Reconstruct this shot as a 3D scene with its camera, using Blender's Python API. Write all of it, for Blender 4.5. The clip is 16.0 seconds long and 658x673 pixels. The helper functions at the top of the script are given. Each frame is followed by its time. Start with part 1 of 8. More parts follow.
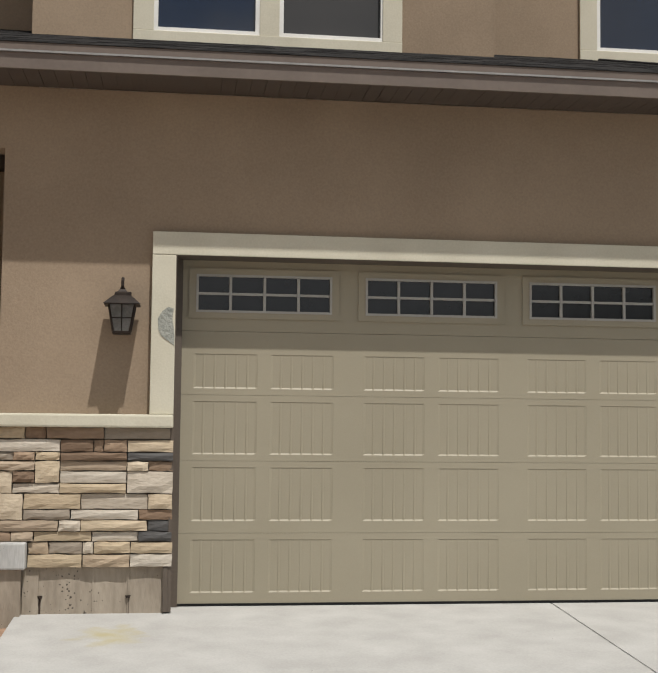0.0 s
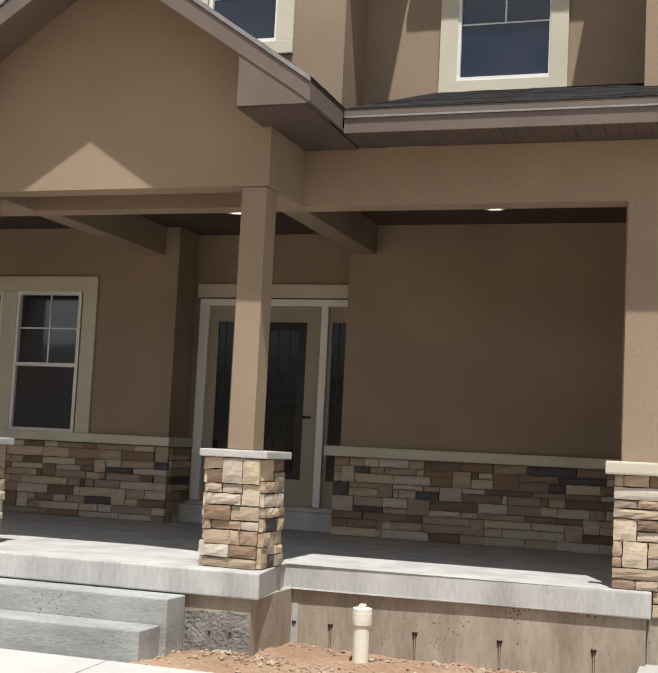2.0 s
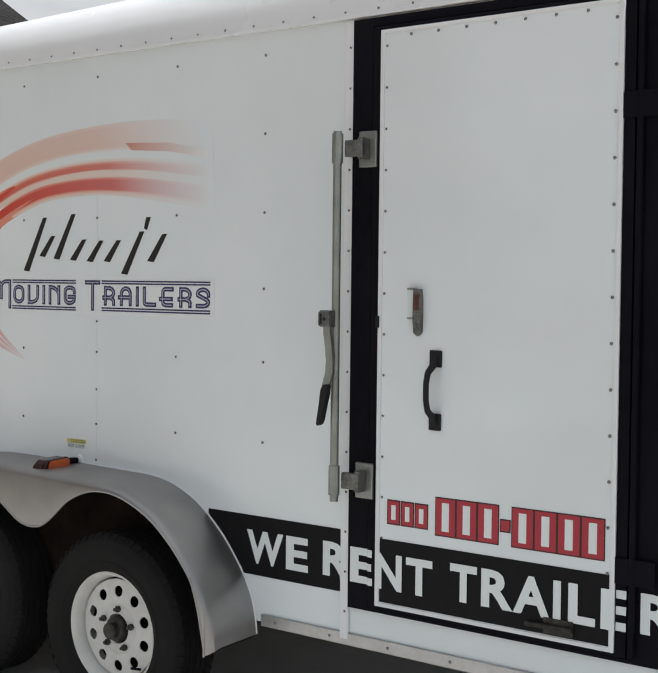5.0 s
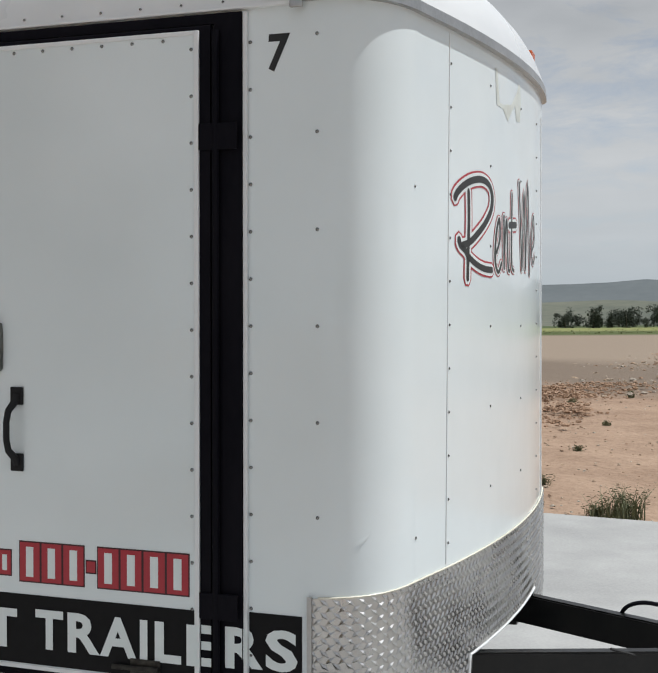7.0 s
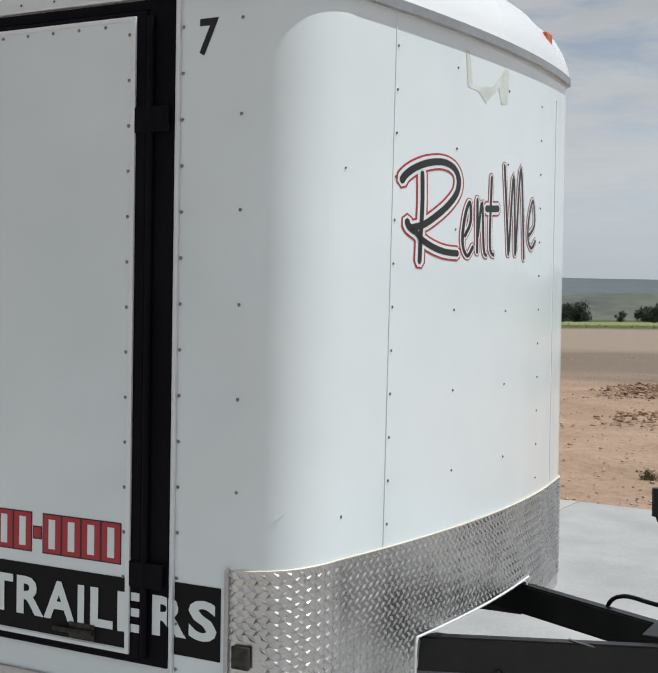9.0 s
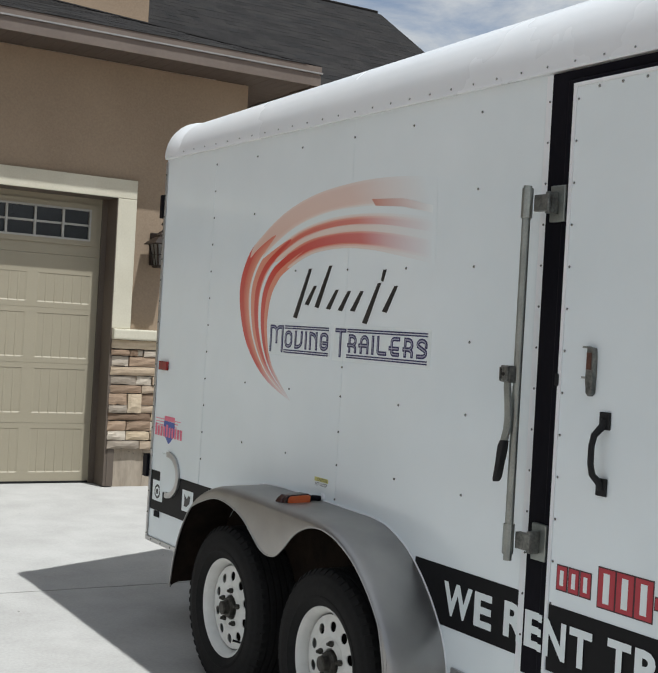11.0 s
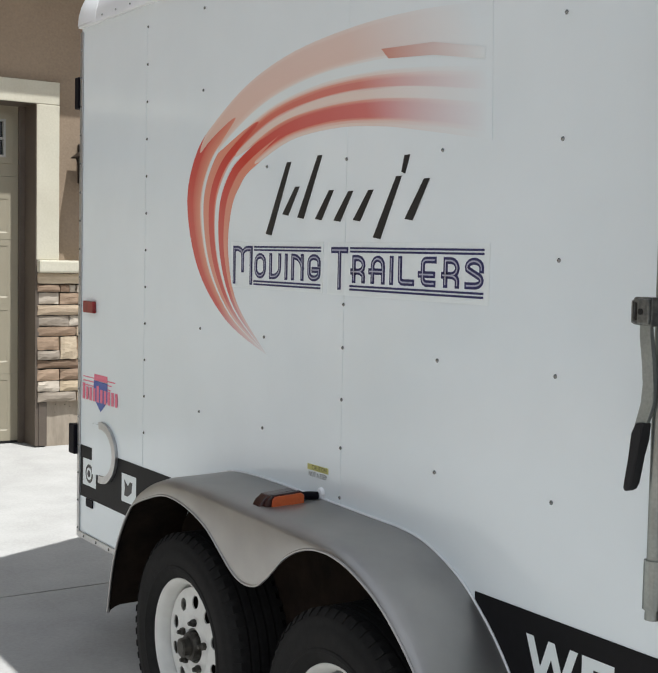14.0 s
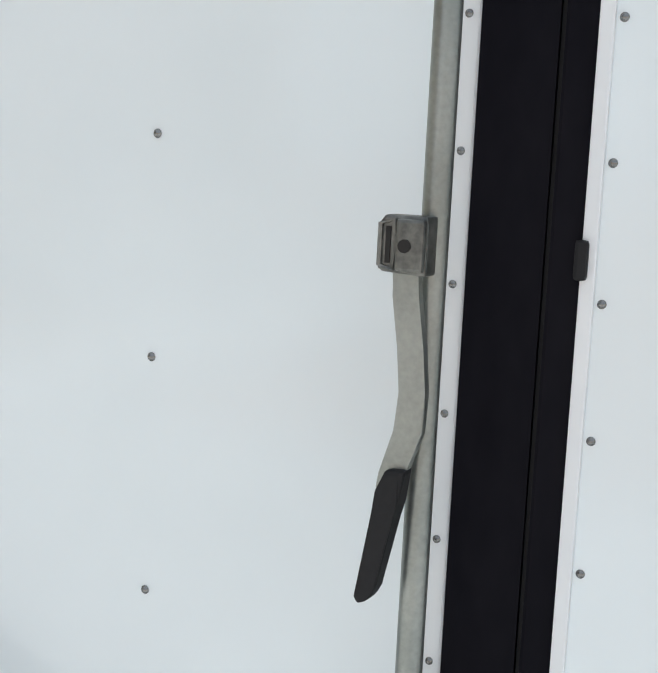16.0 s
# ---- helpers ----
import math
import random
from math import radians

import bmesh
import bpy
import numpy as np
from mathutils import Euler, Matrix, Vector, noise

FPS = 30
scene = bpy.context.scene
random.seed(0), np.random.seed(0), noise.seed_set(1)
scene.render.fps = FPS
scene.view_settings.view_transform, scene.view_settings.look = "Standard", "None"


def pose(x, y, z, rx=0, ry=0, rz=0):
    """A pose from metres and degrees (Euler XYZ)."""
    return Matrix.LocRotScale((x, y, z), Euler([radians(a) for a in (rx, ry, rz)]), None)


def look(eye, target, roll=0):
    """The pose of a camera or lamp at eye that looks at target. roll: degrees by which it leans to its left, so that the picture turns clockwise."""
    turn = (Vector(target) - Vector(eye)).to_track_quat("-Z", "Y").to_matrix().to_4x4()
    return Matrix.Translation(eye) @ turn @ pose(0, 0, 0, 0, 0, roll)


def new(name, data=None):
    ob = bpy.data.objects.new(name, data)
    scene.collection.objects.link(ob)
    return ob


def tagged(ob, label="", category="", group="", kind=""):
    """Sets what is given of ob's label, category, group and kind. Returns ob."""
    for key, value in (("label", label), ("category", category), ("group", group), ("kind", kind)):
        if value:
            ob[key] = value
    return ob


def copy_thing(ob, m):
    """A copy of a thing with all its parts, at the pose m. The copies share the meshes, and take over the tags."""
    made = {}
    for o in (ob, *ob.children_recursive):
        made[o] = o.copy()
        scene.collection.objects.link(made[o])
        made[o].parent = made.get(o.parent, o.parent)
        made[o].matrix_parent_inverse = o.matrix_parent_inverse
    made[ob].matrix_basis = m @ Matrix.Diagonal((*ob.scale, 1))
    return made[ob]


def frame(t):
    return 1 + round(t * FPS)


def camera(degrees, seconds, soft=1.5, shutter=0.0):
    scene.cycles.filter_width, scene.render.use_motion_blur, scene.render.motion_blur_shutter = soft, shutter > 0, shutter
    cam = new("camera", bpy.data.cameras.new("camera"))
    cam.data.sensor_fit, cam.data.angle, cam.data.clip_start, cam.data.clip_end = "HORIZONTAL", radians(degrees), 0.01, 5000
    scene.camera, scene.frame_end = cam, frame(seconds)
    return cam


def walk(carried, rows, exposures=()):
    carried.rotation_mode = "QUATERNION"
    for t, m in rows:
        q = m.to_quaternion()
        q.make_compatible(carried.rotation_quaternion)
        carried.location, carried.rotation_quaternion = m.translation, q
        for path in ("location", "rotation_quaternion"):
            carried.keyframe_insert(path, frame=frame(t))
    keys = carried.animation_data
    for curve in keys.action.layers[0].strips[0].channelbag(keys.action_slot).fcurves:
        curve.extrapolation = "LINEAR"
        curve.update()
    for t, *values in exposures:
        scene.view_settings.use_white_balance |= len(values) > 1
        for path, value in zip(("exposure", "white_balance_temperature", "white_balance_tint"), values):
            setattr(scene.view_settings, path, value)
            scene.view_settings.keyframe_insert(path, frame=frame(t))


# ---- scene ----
cam = camera(30.5, 16.0)
PATH = [
    (0, (-0.033, -8.291, 1.301), (0.228, -6.313, 1.439), 0.6),
    (0.5, (-0.181, -8.306, 1.301), (-0.197, -6.312, 1.451), 1.9),
    (1, (-0.345, -8.356, 1.288), (-0.577, -6.374, 1.413), 1.7),
    (1.5, (-0.464, -8.385, 1.283), (-0.922, -6.443, 1.413), 2.4),
    (2, (-0.506, -8.429, 1.325), (-1.132, -6.539, 1.507), 2.8),
    (2.4, (-0.395, -8.491, 1.326), (-0.894, -6.566, 1.54), 2.7),
    (2.5, (-0.353, -8.505, 1.315), (-0.773, -6.562, 1.534), 2.7),
    (2.8, (-0.24, -8.567, 1.299), (-0.329, -6.581, 1.521), 2.8),
    (3, (-0.19, -8.579, 1.297), (-0.011, -6.599, 1.514), 2.8),
    (3.1, (-0.122, -8.606, 1.299), (0.179, -6.64, 1.509), 2.6),
    (3.3, (-0.012, -8.614, 1.292), (0.533, -6.7, 1.49), 2.2),
    (3.5, (0.118, -8.672, 1.296), (0.879, -6.831, 1.473), 2.0),
    (3.8, (0.2318, -8.6764, 1.293), (1.2914, -6.9864, 1.441), 1.6),
    (4, (0.313, -8.668, 1.289), (1.542, -7.095, 1.42), 1.7),
    (4.1, (0.3518, -8.6728, 1.2908), (1.655, -7.1592, 1.4088), 1.8),
    (4.5, (0.478, -8.707, 1.268), (2.004, -7.416, 1.306), 1.2),
    (5, (0.57, -8.935, 1.249), (2.189, -7.762, 1.194), 0.2),
    (5.2, (0.593, -9.009, 1.267), (2.244, -7.881, 1.19), 0.2),
    (7.3, (0.74, -9.123, 1.272), (2.628, -8.46, 1.263), -0.6),
    (7.5, (0.739, -9.214, 1.258), (2.609, -8.504, 1.251), -0.4),
    (8, (0.763, -9.428, 1.248), (2.613, -8.668, 1.218), 0.0),
    (8.2, (0.788, -9.483, 1.242), (2.638, -8.722, 1.203), 0.2),
    (10.3, (1.178, -9.906, 1.252), (2.497, -8.401, 1.272), 1.6),
    (10.5, (1.17, -9.838, 1.25), (2.401, -8.261, 1.273), 2.1),
    (11, (1.19, -9.603, 1.25), (2.227, -7.893, 1.27), 3.0),
    (11.5, (1.276, -9.426, 1.25), (2.0005, -7.562, 1.295), 2.1),
    (12, (1.436, -9.268, 1.274), (1.881, -7.32, 1.362), 1.4),
    (12.5, (1.506, -9.079, 1.23), (2.064, -7.158, 1.234), 1.4),
    (13, (1.5715, -8.8045, 1.2375), (2.3825, -6.9755, 1.205), 0.9),
    (13.3, (1.6638, -8.6342, 1.234), (2.5792, -6.8562, 1.1846), 0.5),
    (13.5, (1.735, -8.527, 1.235), (2.7, -6.776, 1.17), 0.7),
    (14, (1.8745, -8.255, 1.2605), (2.9815, -6.5925, 1.1565), 0.9),
    (14.5, (1.992, -7.938, 1.271), (3.288, -6.42, 1.151), 1.1),
    (15, (2.1495, -7.6845, 1.269), (3.5755, -6.293, 1.1), 2.0),
    (15.3, (2.2572, -7.536, 1.2908), (3.7546, -6.2252, 1.0968), 3.1),
    (15.5, (2.337, -7.432, 1.29), (3.909, -6.216, 1.074), 3.6),
    (16, (2.563, -7.169, 1.263), (4.351, -6.314, 0.991), 2.3),
]
walk(cam, [(t, look(eye, target, roll)) for t, eye, target, roll in PATH], exposures=[(0, -0.24, 6500, 10), (1.0, -0.16, 6550, 10), (1.5, -0.08, 6550, 10), (2.0, 0.2, 6450, 10), (2.5, 0.28, 6450, 10), (3.0, 0.2, 6500, 10), (3.5, 0.04, 6550, 10), (4.0, 0.02, 6400, 10), (5.0, 0.1, 6250, 10), (7.5, -0.36, 6200, 9), (8.0, -0.37, 6200, 9), (10.5, -0.15, 6050, 8), (11.0, -0.08, 6050, 8), (11.5, 0.12, 6150, 9), (12.5, 0.24, 6300, 10), (13.5, 0.15, 6200, 9.5), (14.0, 0.2, 6100, 9), (14.5, 0.31, 6050, 8), (15.5, 0.71, 5950, 8), (16, 0.69, 6000, 8.5)])

# ---- light ----
TO_SUN = Vector((0.155, -0.40, 1.0)).normalized()
sun = new("sun", bpy.data.lights.new("sun", "SUN"))
sun.matrix_basis = look(TO_SUN * 40, (0, 0, 0))
sun.data.energy, sun.data.angle, sun.data.color = 5.0, radians(0.6), (1.0, 0.975, 0.93)

world = bpy.data.worlds.new("sky")
scene.world = world
world.use_nodes = True


def sky_nodes():
    nt = world.node_tree
    nt.nodes.clear()
    n, link = nt.nodes.new, nt.links.new
    out, bg, sky = n("ShaderNodeOutputWorld"), n("ShaderNodeBackground"), n("ShaderNodeTexSky")
    sky.sky_type, sky.sun_disc = "NISHITA", False
    sky.sun_elevation, sky.sun_rotation = math.asin(TO_SUN.z), math.atan2(TO_SUN.x, TO_SUN.y)
    sky.dust_density, sky.altitude = 2.0, 1400
    tc, sep = n("ShaderNodeTexCoord"), n("ShaderNodeSeparateXYZ")
    link(tc.outputs["Generated"], sep.inputs[0])
    add = n("ShaderNodeMath"); add.operation = "ADD"; add.inputs[1].default_value = 0.12
    link(sep.outputs["Z"], add.inputs[0])
    top = n("ShaderNodeMath"); top.operation = "MAXIMUM"; top.inputs[1].default_value = 0.04
    link(add.outputs[0], top.inputs[0])
    flat = n("ShaderNodeVectorMath"); flat.operation = "DIVIDE"
    both = n("ShaderNodeCombineXYZ")
    for i in range(3):
        link(top.outputs[0], both.inputs[i])
    link(tc.outputs["Generated"], flat.inputs[0]); link(both.outputs[0], flat.inputs[1])
    big = n("ShaderNodeTexNoise"); big.inputs["Scale"].default_value = 2.6; big.inputs["Detail"].default_value = 9; big.inputs["Roughness"].default_value = 0.62
    big.inputs["Distortion"].default_value = 0.3
    link(flat.outputs[0], big.inputs["Vector"])
    ramp = n("ShaderNodeValToRGB")
    ramp.color_ramp.elements[0].position, ramp.color_ramp.elements[1].position = 0.34, 0.53
    link(big.outputs["Fac"], ramp.inputs[0])
    tone = n("ShaderNodeTexNoise"); tone.inputs["Scale"].default_value = 2.2; tone.inputs["Detail"].default_value = 6
    link(flat.outputs[0], tone.inputs["Vector"])
    cloud = n("ShaderNodeValToRGB")
    cloud.color_ramp.elements[0].position, cloud.color_ramp.elements[1].position = 0.3, 0.68
    cloud.color_ramp.elements[0].color, cloud.color_ramp.elements[1].color = (11.0, 11.3, 11.7, 1), (17.5, 17.5, 17.5, 1)
    link(tone.outputs["Fac"], cloud.inputs[0])
    high = n("ShaderNodeMapRange"); high.inputs["From Min"].default_value, high.inputs["From Max"].default_value = 0.3, 0.75
    high.inputs["To Min"].default_value, high.inputs["To Max"].default_value = 1.0, 1.35
    link(sep.outputs["Z"], high.inputs["Value"])
    lit = n("ShaderNodeVectorMath"); lit.operation = "SCALE"; link(cloud.outputs[0], lit.inputs[0]); link(high.outputs[0], lit.inputs["Scale"])
    blue = n("ShaderNodeMix"); blue.data_type = "RGBA"; blue.blend_type = "MULTIPLY"; blue.inputs["Factor"].default_value = 1.0
    link(sky.outputs[0], blue.inputs["A"]); blue.inputs["B"].default_value = (2.5, 2.5, 2.5, 1)
    mix = n("ShaderNodeMix"); mix.data_type = "RGBA"
    link(ramp.outputs[0], mix.inputs["Factor"]); link(blue.outputs["Result"], mix.inputs["A"]); link(lit.outputs[0], mix.inputs["B"])
    haze = n("ShaderNodeMapRange"); haze.inputs["From Min"].default_value, haze.inputs["From Max"].default_value = 0.02, 0.34
    haze.inputs["To Min"].default_value, haze.inputs["To Max"].default_value = 0.97, 0.0
    link(sep.outputs["Z"], haze.inputs["Value"])
    near = n("ShaderNodeMapRange"); near.inputs["From Min"].default_value, near.inputs["From Max"].default_value = 0.015, 0.13
    link(sep.outputs["Z"], near.inputs["Value"])
    veil = n("ShaderNodeMix"); veil.data_type = "RGBA"; veil.inputs["A"].default_value, veil.inputs["B"].default_value = (16.5, 17.8, 18.4, 1), (24.2, 24.4, 24.1, 1)
    link(near.outputs[0], veil.inputs["Factor"])
    low = n("ShaderNodeMix"); low.data_type = "RGBA"; link(veil.outputs["Result"], low.inputs["B"])
    link(haze.outputs[0], low.inputs["Factor"]); link(mix.outputs["Result"], low.inputs["A"])
    link(low.outputs["Result"], bg.inputs["Color"]); bg.inputs["Strength"].default_value = 0.034
    link(bg.outputs[0], out.inputs[0])


sky_nodes()

# ---- materials ----
def mat(name, dark, light, rough=0.7, metal=0.0, scale=2.0, grain=60.0, bump=0.3, depth=0.004, spec=0.5, tint=None, per="", stretch=(1, 1, 1), rough_vary=0.08):
    """A surface between two colours: broad blotches, fine grain and relief. tint: colours picked piece by piece."""
    m = bpy.data.materials.new(name)
    m.use_nodes = True
    nt = m.node_tree
    n, link = nt.nodes.new, nt.links.new
    bsdf = nt.nodes["Principled BSDF"]
    bsdf.inputs["Metallic"].default_value = metal
    bsdf.inputs["Specular IOR Level"].default_value = spec
    tc, mp = n("ShaderNodeTexCoord"), n("ShaderNodeMapping")
    mp.inputs["Scale"].default_value = stretch
    link(tc.outputs["Object"], mp.inputs["Vector"])
    broad, fine = n("ShaderNodeTexNoise"), n("ShaderNodeTexNoise")
    broad.inputs["Scale"].default_value, broad.inputs["Detail"].default_value = scale, 5
    fine.inputs["Scale"].default_value, fine.inputs["Detail"].default_value = grain, 3
    for t in (broad, fine):
        link(mp.outputs[0], t.inputs["Vector"])
    both = n("ShaderNodeMix"); both.data_type = "FLOAT"; both.inputs["Factor"].default_value = 0.35
    link(broad.outputs["Fac"], both.inputs["A"]); link(fine.outputs["Fac"], both.inputs["B"])
    ramp = n("ShaderNodeValToRGB")
    ramp.color_ramp.elements[0].position, ramp.color_ramp.elements[1].position = 0.33, 0.67
    ramp.color_ramp.elements[0].color, ramp.color_ramp.elements[1].color = (*dark, 1), (*light, 1)
    link(both.outputs["Result"], ramp.inputs[0])
    colour = ramp.outputs[0]
    if tint:
        pick = n("ShaderNodeValToRGB")
        pick.color_ramp.interpolation = "CONSTANT"
        els = pick.color_ramp.elements
        while len(els) < len(tint):
            els.new(0.5)
        for i, c in enumerate(tint):
            els[i].position, els[i].color = i / len(tint), (*c, 1)
        if per == "island":
            link(n("ShaderNodeNewGeometry").outputs["Random Per Island"], pick.inputs[0])
        else:
            link(n("ShaderNodeObjectInfo").outputs["Random"], pick.inputs[0])
        mul = n("ShaderNodeMix"); mul.data_type = "RGBA"; mul.blend_type = "MULTIPLY"; mul.inputs["Factor"].default_value = 1.0
        link(colour, mul.inputs["A"]); link(pick.outputs[0], mul.inputs["B"])
        colour = mul.outputs["Result"]
    link(colour, bsdf.inputs["Base Color"])
    rr = n("ShaderNodeMapRange")
    rr.inputs["To Min"].default_value, rr.inputs["To Max"].default_value = max(rough - rough_vary, 0.02), min(rough + rough_vary, 1.0)
    link(broad.outputs["Fac"], rr.inputs["Value"]); link(rr.outputs[0], bsdf.inputs["Roughness"])
    if bump:
        bn = n("ShaderNodeBump")
        bn.inputs["Strength"].default_value, bn.inputs["Distance"].default_value = bump, depth
        link(fine.outputs["Fac"], bn.inputs["Height"]); link(bn.outputs[0], bsdf.inputs["Normal"])
    return m


STUCCO = mat("stucco", (0.246, 0.187, 0.132), (0.336, 0.258, 0.183), 0.95, grain=70, bump=0.22, depth=0.004, scale=1.0, spec=0.15)
CREAM = mat("cream_trim", (0.50, 0.465, 0.365), (0.60, 0.565, 0.455), 0.85, grain=70, bump=0.22, depth=0.004, scale=2.5, spec=0.25)
DOOR = mat("door_paint", (0.294, 0.260, 0.188), (0.332, 0.295, 0.216), 0.55, grain=120, bump=0.08, depth=0.001, scale=0.9, spec=0.4)
JAMB = mat("jamb_metal", (0.085, 0.065, 0.050), (0.12, 0.095, 0.072), 0.6, grain=80, bump=0.05)
FASCIA = mat("fascia_metal", (0.118, 0.092, 0.075), (0.155, 0.122, 0.10), 0.5, grain=30, bump=0.12, depth=0.002, scale=3)
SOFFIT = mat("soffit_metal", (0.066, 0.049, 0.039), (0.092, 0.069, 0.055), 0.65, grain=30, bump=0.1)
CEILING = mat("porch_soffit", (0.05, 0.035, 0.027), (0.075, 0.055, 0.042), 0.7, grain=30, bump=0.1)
CONCRETE = mat("driveway_concrete", (0.335, 0.325, 0.305), (0.435, 0.424, 0.40), 0.9, grain=70, bump=0.35, depth=0.003, scale=3.1, spec=0.2)
WALKC = mat("walk_concrete", (0.42, 0.41, 0.385), (0.50, 0.495, 0.47), 0.9, grain=90, bump=0.3, depth=0.002, scale=1.6, spec=0.2)
PORCHC = mat("porch_concrete", (0.335, 0.33, 0.315), (0.53, 0.525, 0.505), 0.9, grain=44, bump=0.4, depth=0.004, scale=3.2, spec=0.2, stretch=(1.3, 1.3, 0.3))
STEPC = mat("step_concrete", (0.235, 0.238, 0.228), (0.42, 0.42, 0.405), 0.9, grain=38, bump=0.5, depth=0.005, scale=3.4, spec=0.2, stretch=(0.5, 1, 1.6))
ROUGHC = mat("honeycombed_concrete", (0.13, 0.125, 0.115), (0.30, 0.285, 0.26), 0.95, grain=48, bump=1.0, depth=0.016, scale=9, spec=0.15)
FOUND = mat("foundation_concrete", (0.235, 0.195, 0.150), (0.395, 0.338, 0.268), 0.92, grain=26, bump=0.6, depth=0.006, scale=4.5, spec=0.2, stretch=(1.2, 1.2, 0.35))
MORTAR = mat("mortar", (0.13, 0.11, 0.09), (0.20, 0.17, 0.14), 0.95, grain=60, bump=0.5)
STONE = mat("ledge_stone", (0.76, 0.735, 0.70), (1.0, 0.985, 0.96), 0.92, grain=36, bump=0.7, depth=0.007, scale=10, spec=0.15, stretch=(0.6, 0.6, 1.5),
            tint=[(0.55, 0.455, 0.335), (0.56, 0.50, 0.42), (0.29, 0.21, 0.15), (0.45, 0.36, 0.265), (0.21, 0.148, 0.105), (0.57, 0.475, 0.35), (0.33, 0.285, 0.235), (0.56, 0.51, 0.44), (0.11, 0.108, 0.108), (0.44, 0.355, 0.27), (0.58, 0.495, 0.38), (0.49, 0.40, 0.285), (0.38, 0.305, 0.23), (0.50, 0.44, 0.365), (0.265, 0.185, 0.13), (0.36, 0.265, 0.19)])
CAP = mat("cap_stone", (0.36, 0.35, 0.33), (0.52, 0.50, 0.47), 0.9, grain=40, bump=0.6, depth=0.006, scale=6)
SHINGLE = mat("asphalt_shingle", (0.75, 0.75, 0.75), (1.1, 1.1, 1.1), 0.95, grain=160, bump=0.8, depth=0.004, scale=3, spec=0.1, per="island",
              tint=[(0.023, 0.022, 0.0215), (0.026, 0.0245, 0.024), (0.030, 0.028, 0.027), (0.024, 0.0235, 0.0235), (0.031, 0.0295, 0.028), (0.028, 0.0265, 0.026)])
VINYL = mat("white_vinyl", (0.70, 0.69, 0.65), (0.78, 0.77, 0.74), 0.4, grain=40, bump=0.03)
WINFRAME = mat("door_window_frame", (0.34, 0.33, 0.30), (0.40, 0.39, 0.355), 0.45, grain=40, bump=0.03)
# the blue of reflected sky is put into the glass's base colour
GLASS = mat("window_glass", (0.005, 0.011, 0.026), (0.009, 0.017, 0.036), 0.04, grain=3, bump=0.02, depth=0.002, scale=0.8, spec=0.9, rough_vary=0.015)
GLASS.node_tree.nodes["Principled BSDF"].inputs["IOR"].default_value = 1.52
DARKGLASS = mat("leaded_glass", (0.004, 0.004, 0.005), (0.012, 0.012, 0.013), 0.1, grain=14, bump=0.12, depth=0.002, scale=3, spec=0.3, rough_vary=0.05)
SCREEN = mat("insect_screen", (0.022, 0.022, 0.023), (0.031, 0.030, 0.030), 0.6, grain=400, bump=0.1, depth=0.001)
GARGLASS = mat("door_glass", (0.010, 0.011, 0.013), (0.020, 0.021, 0.024), 0.12, grain=8, bump=0.03, depth=0.001, scale=2, spec=0.5, rough_vary=0.04)
BRONZE = mat("aged_bronze", (0.011, 0.0075, 0.0055), (0.030, 0.019, 0.013), 0.5, metal=0.2, spec=0.3, grain=60, bump=0.25, depth=0.002, scale=20)
SEEDED = mat("seeded_glass", (0.20, 0.195, 0.18), (0.36, 0.35, 0.33), 0.15, grain=90, bump=0.4, depth=0.002, scale=18, spec=0.6)
PVC = mat("white_pvc", (0.66, 0.63, 0.52), (0.76, 0.73, 0.62), 0.45, grain=20, bump=0.05)
DIRT = mat("dirt", (0.25, 0.155, 0.10), (0.40, 0.275, 0.19), 0.97, grain=28, bump=1.0, depth=0.03, scale=1.6, spec=0.1)
PEBBLE = mat("pebbles", (0.7, 0.7, 0.7), (1.0, 1.0, 1.0), 0.95, grain=60, bump=0.4, per="island", tint=[(0.34, 0.22, 0.145), (0.42, 0.31, 0.215), (0.46, 0.40, 0.33), (0.36, 0.25, 0.17), (0.44, 0.35, 0.26)])
WHITE = mat("trailer_skin", (0.73, 0.79, 0.80), (0.80, 0.856, 0.868), 0.11, grain=3.2, bump=0.2, depth=0.008, scale=1.3, spec=0.55, rough_vary=0.08)
COVE = mat("trailer_cove", (0.74, 0.765, 0.775), (0.80, 0.815, 0.82), 0.28, grain=6, bump=0.04, depth=0.003, scale=1.2)
RAIL = mat("bare_aluminium", (0.42, 0.42, 0.42), (0.56, 0.56, 0.56), 0.38, metal=0.9, grain=80, bump=0.1, depth=0.001, scale=9)
FENDER = mat("fender_metal", (0.315, 0.31, 0.30), (0.41, 0.40, 0.385), 0.40, metal=0.85, grain=9, bump=0.05, depth=0.003, scale=4, rough_vary=0.1)
PLATE = mat("tread_plate", (0.50, 0.49, 0.475), (0.68, 0.67, 0.65), 0.27, metal=0.95, grain=26, bump=0.14, depth=0.0015, scale=5, rough_vary=0.1)
ZINC = mat("zinc_steel", (0.24, 0.26, 0.245), (0.36, 0.38, 0.355), 0.38, metal=0.8, grain=160, bump=0.3, depth=0.001, scale=11)
WORN_SHADED = mat("worn_shaded_steel", (0.085, 0.09, 0.085), (0.24, 0.24, 0.22), 0.42, metal=0.7, grain=120, bump=0.35, depth=0.001, scale=30)
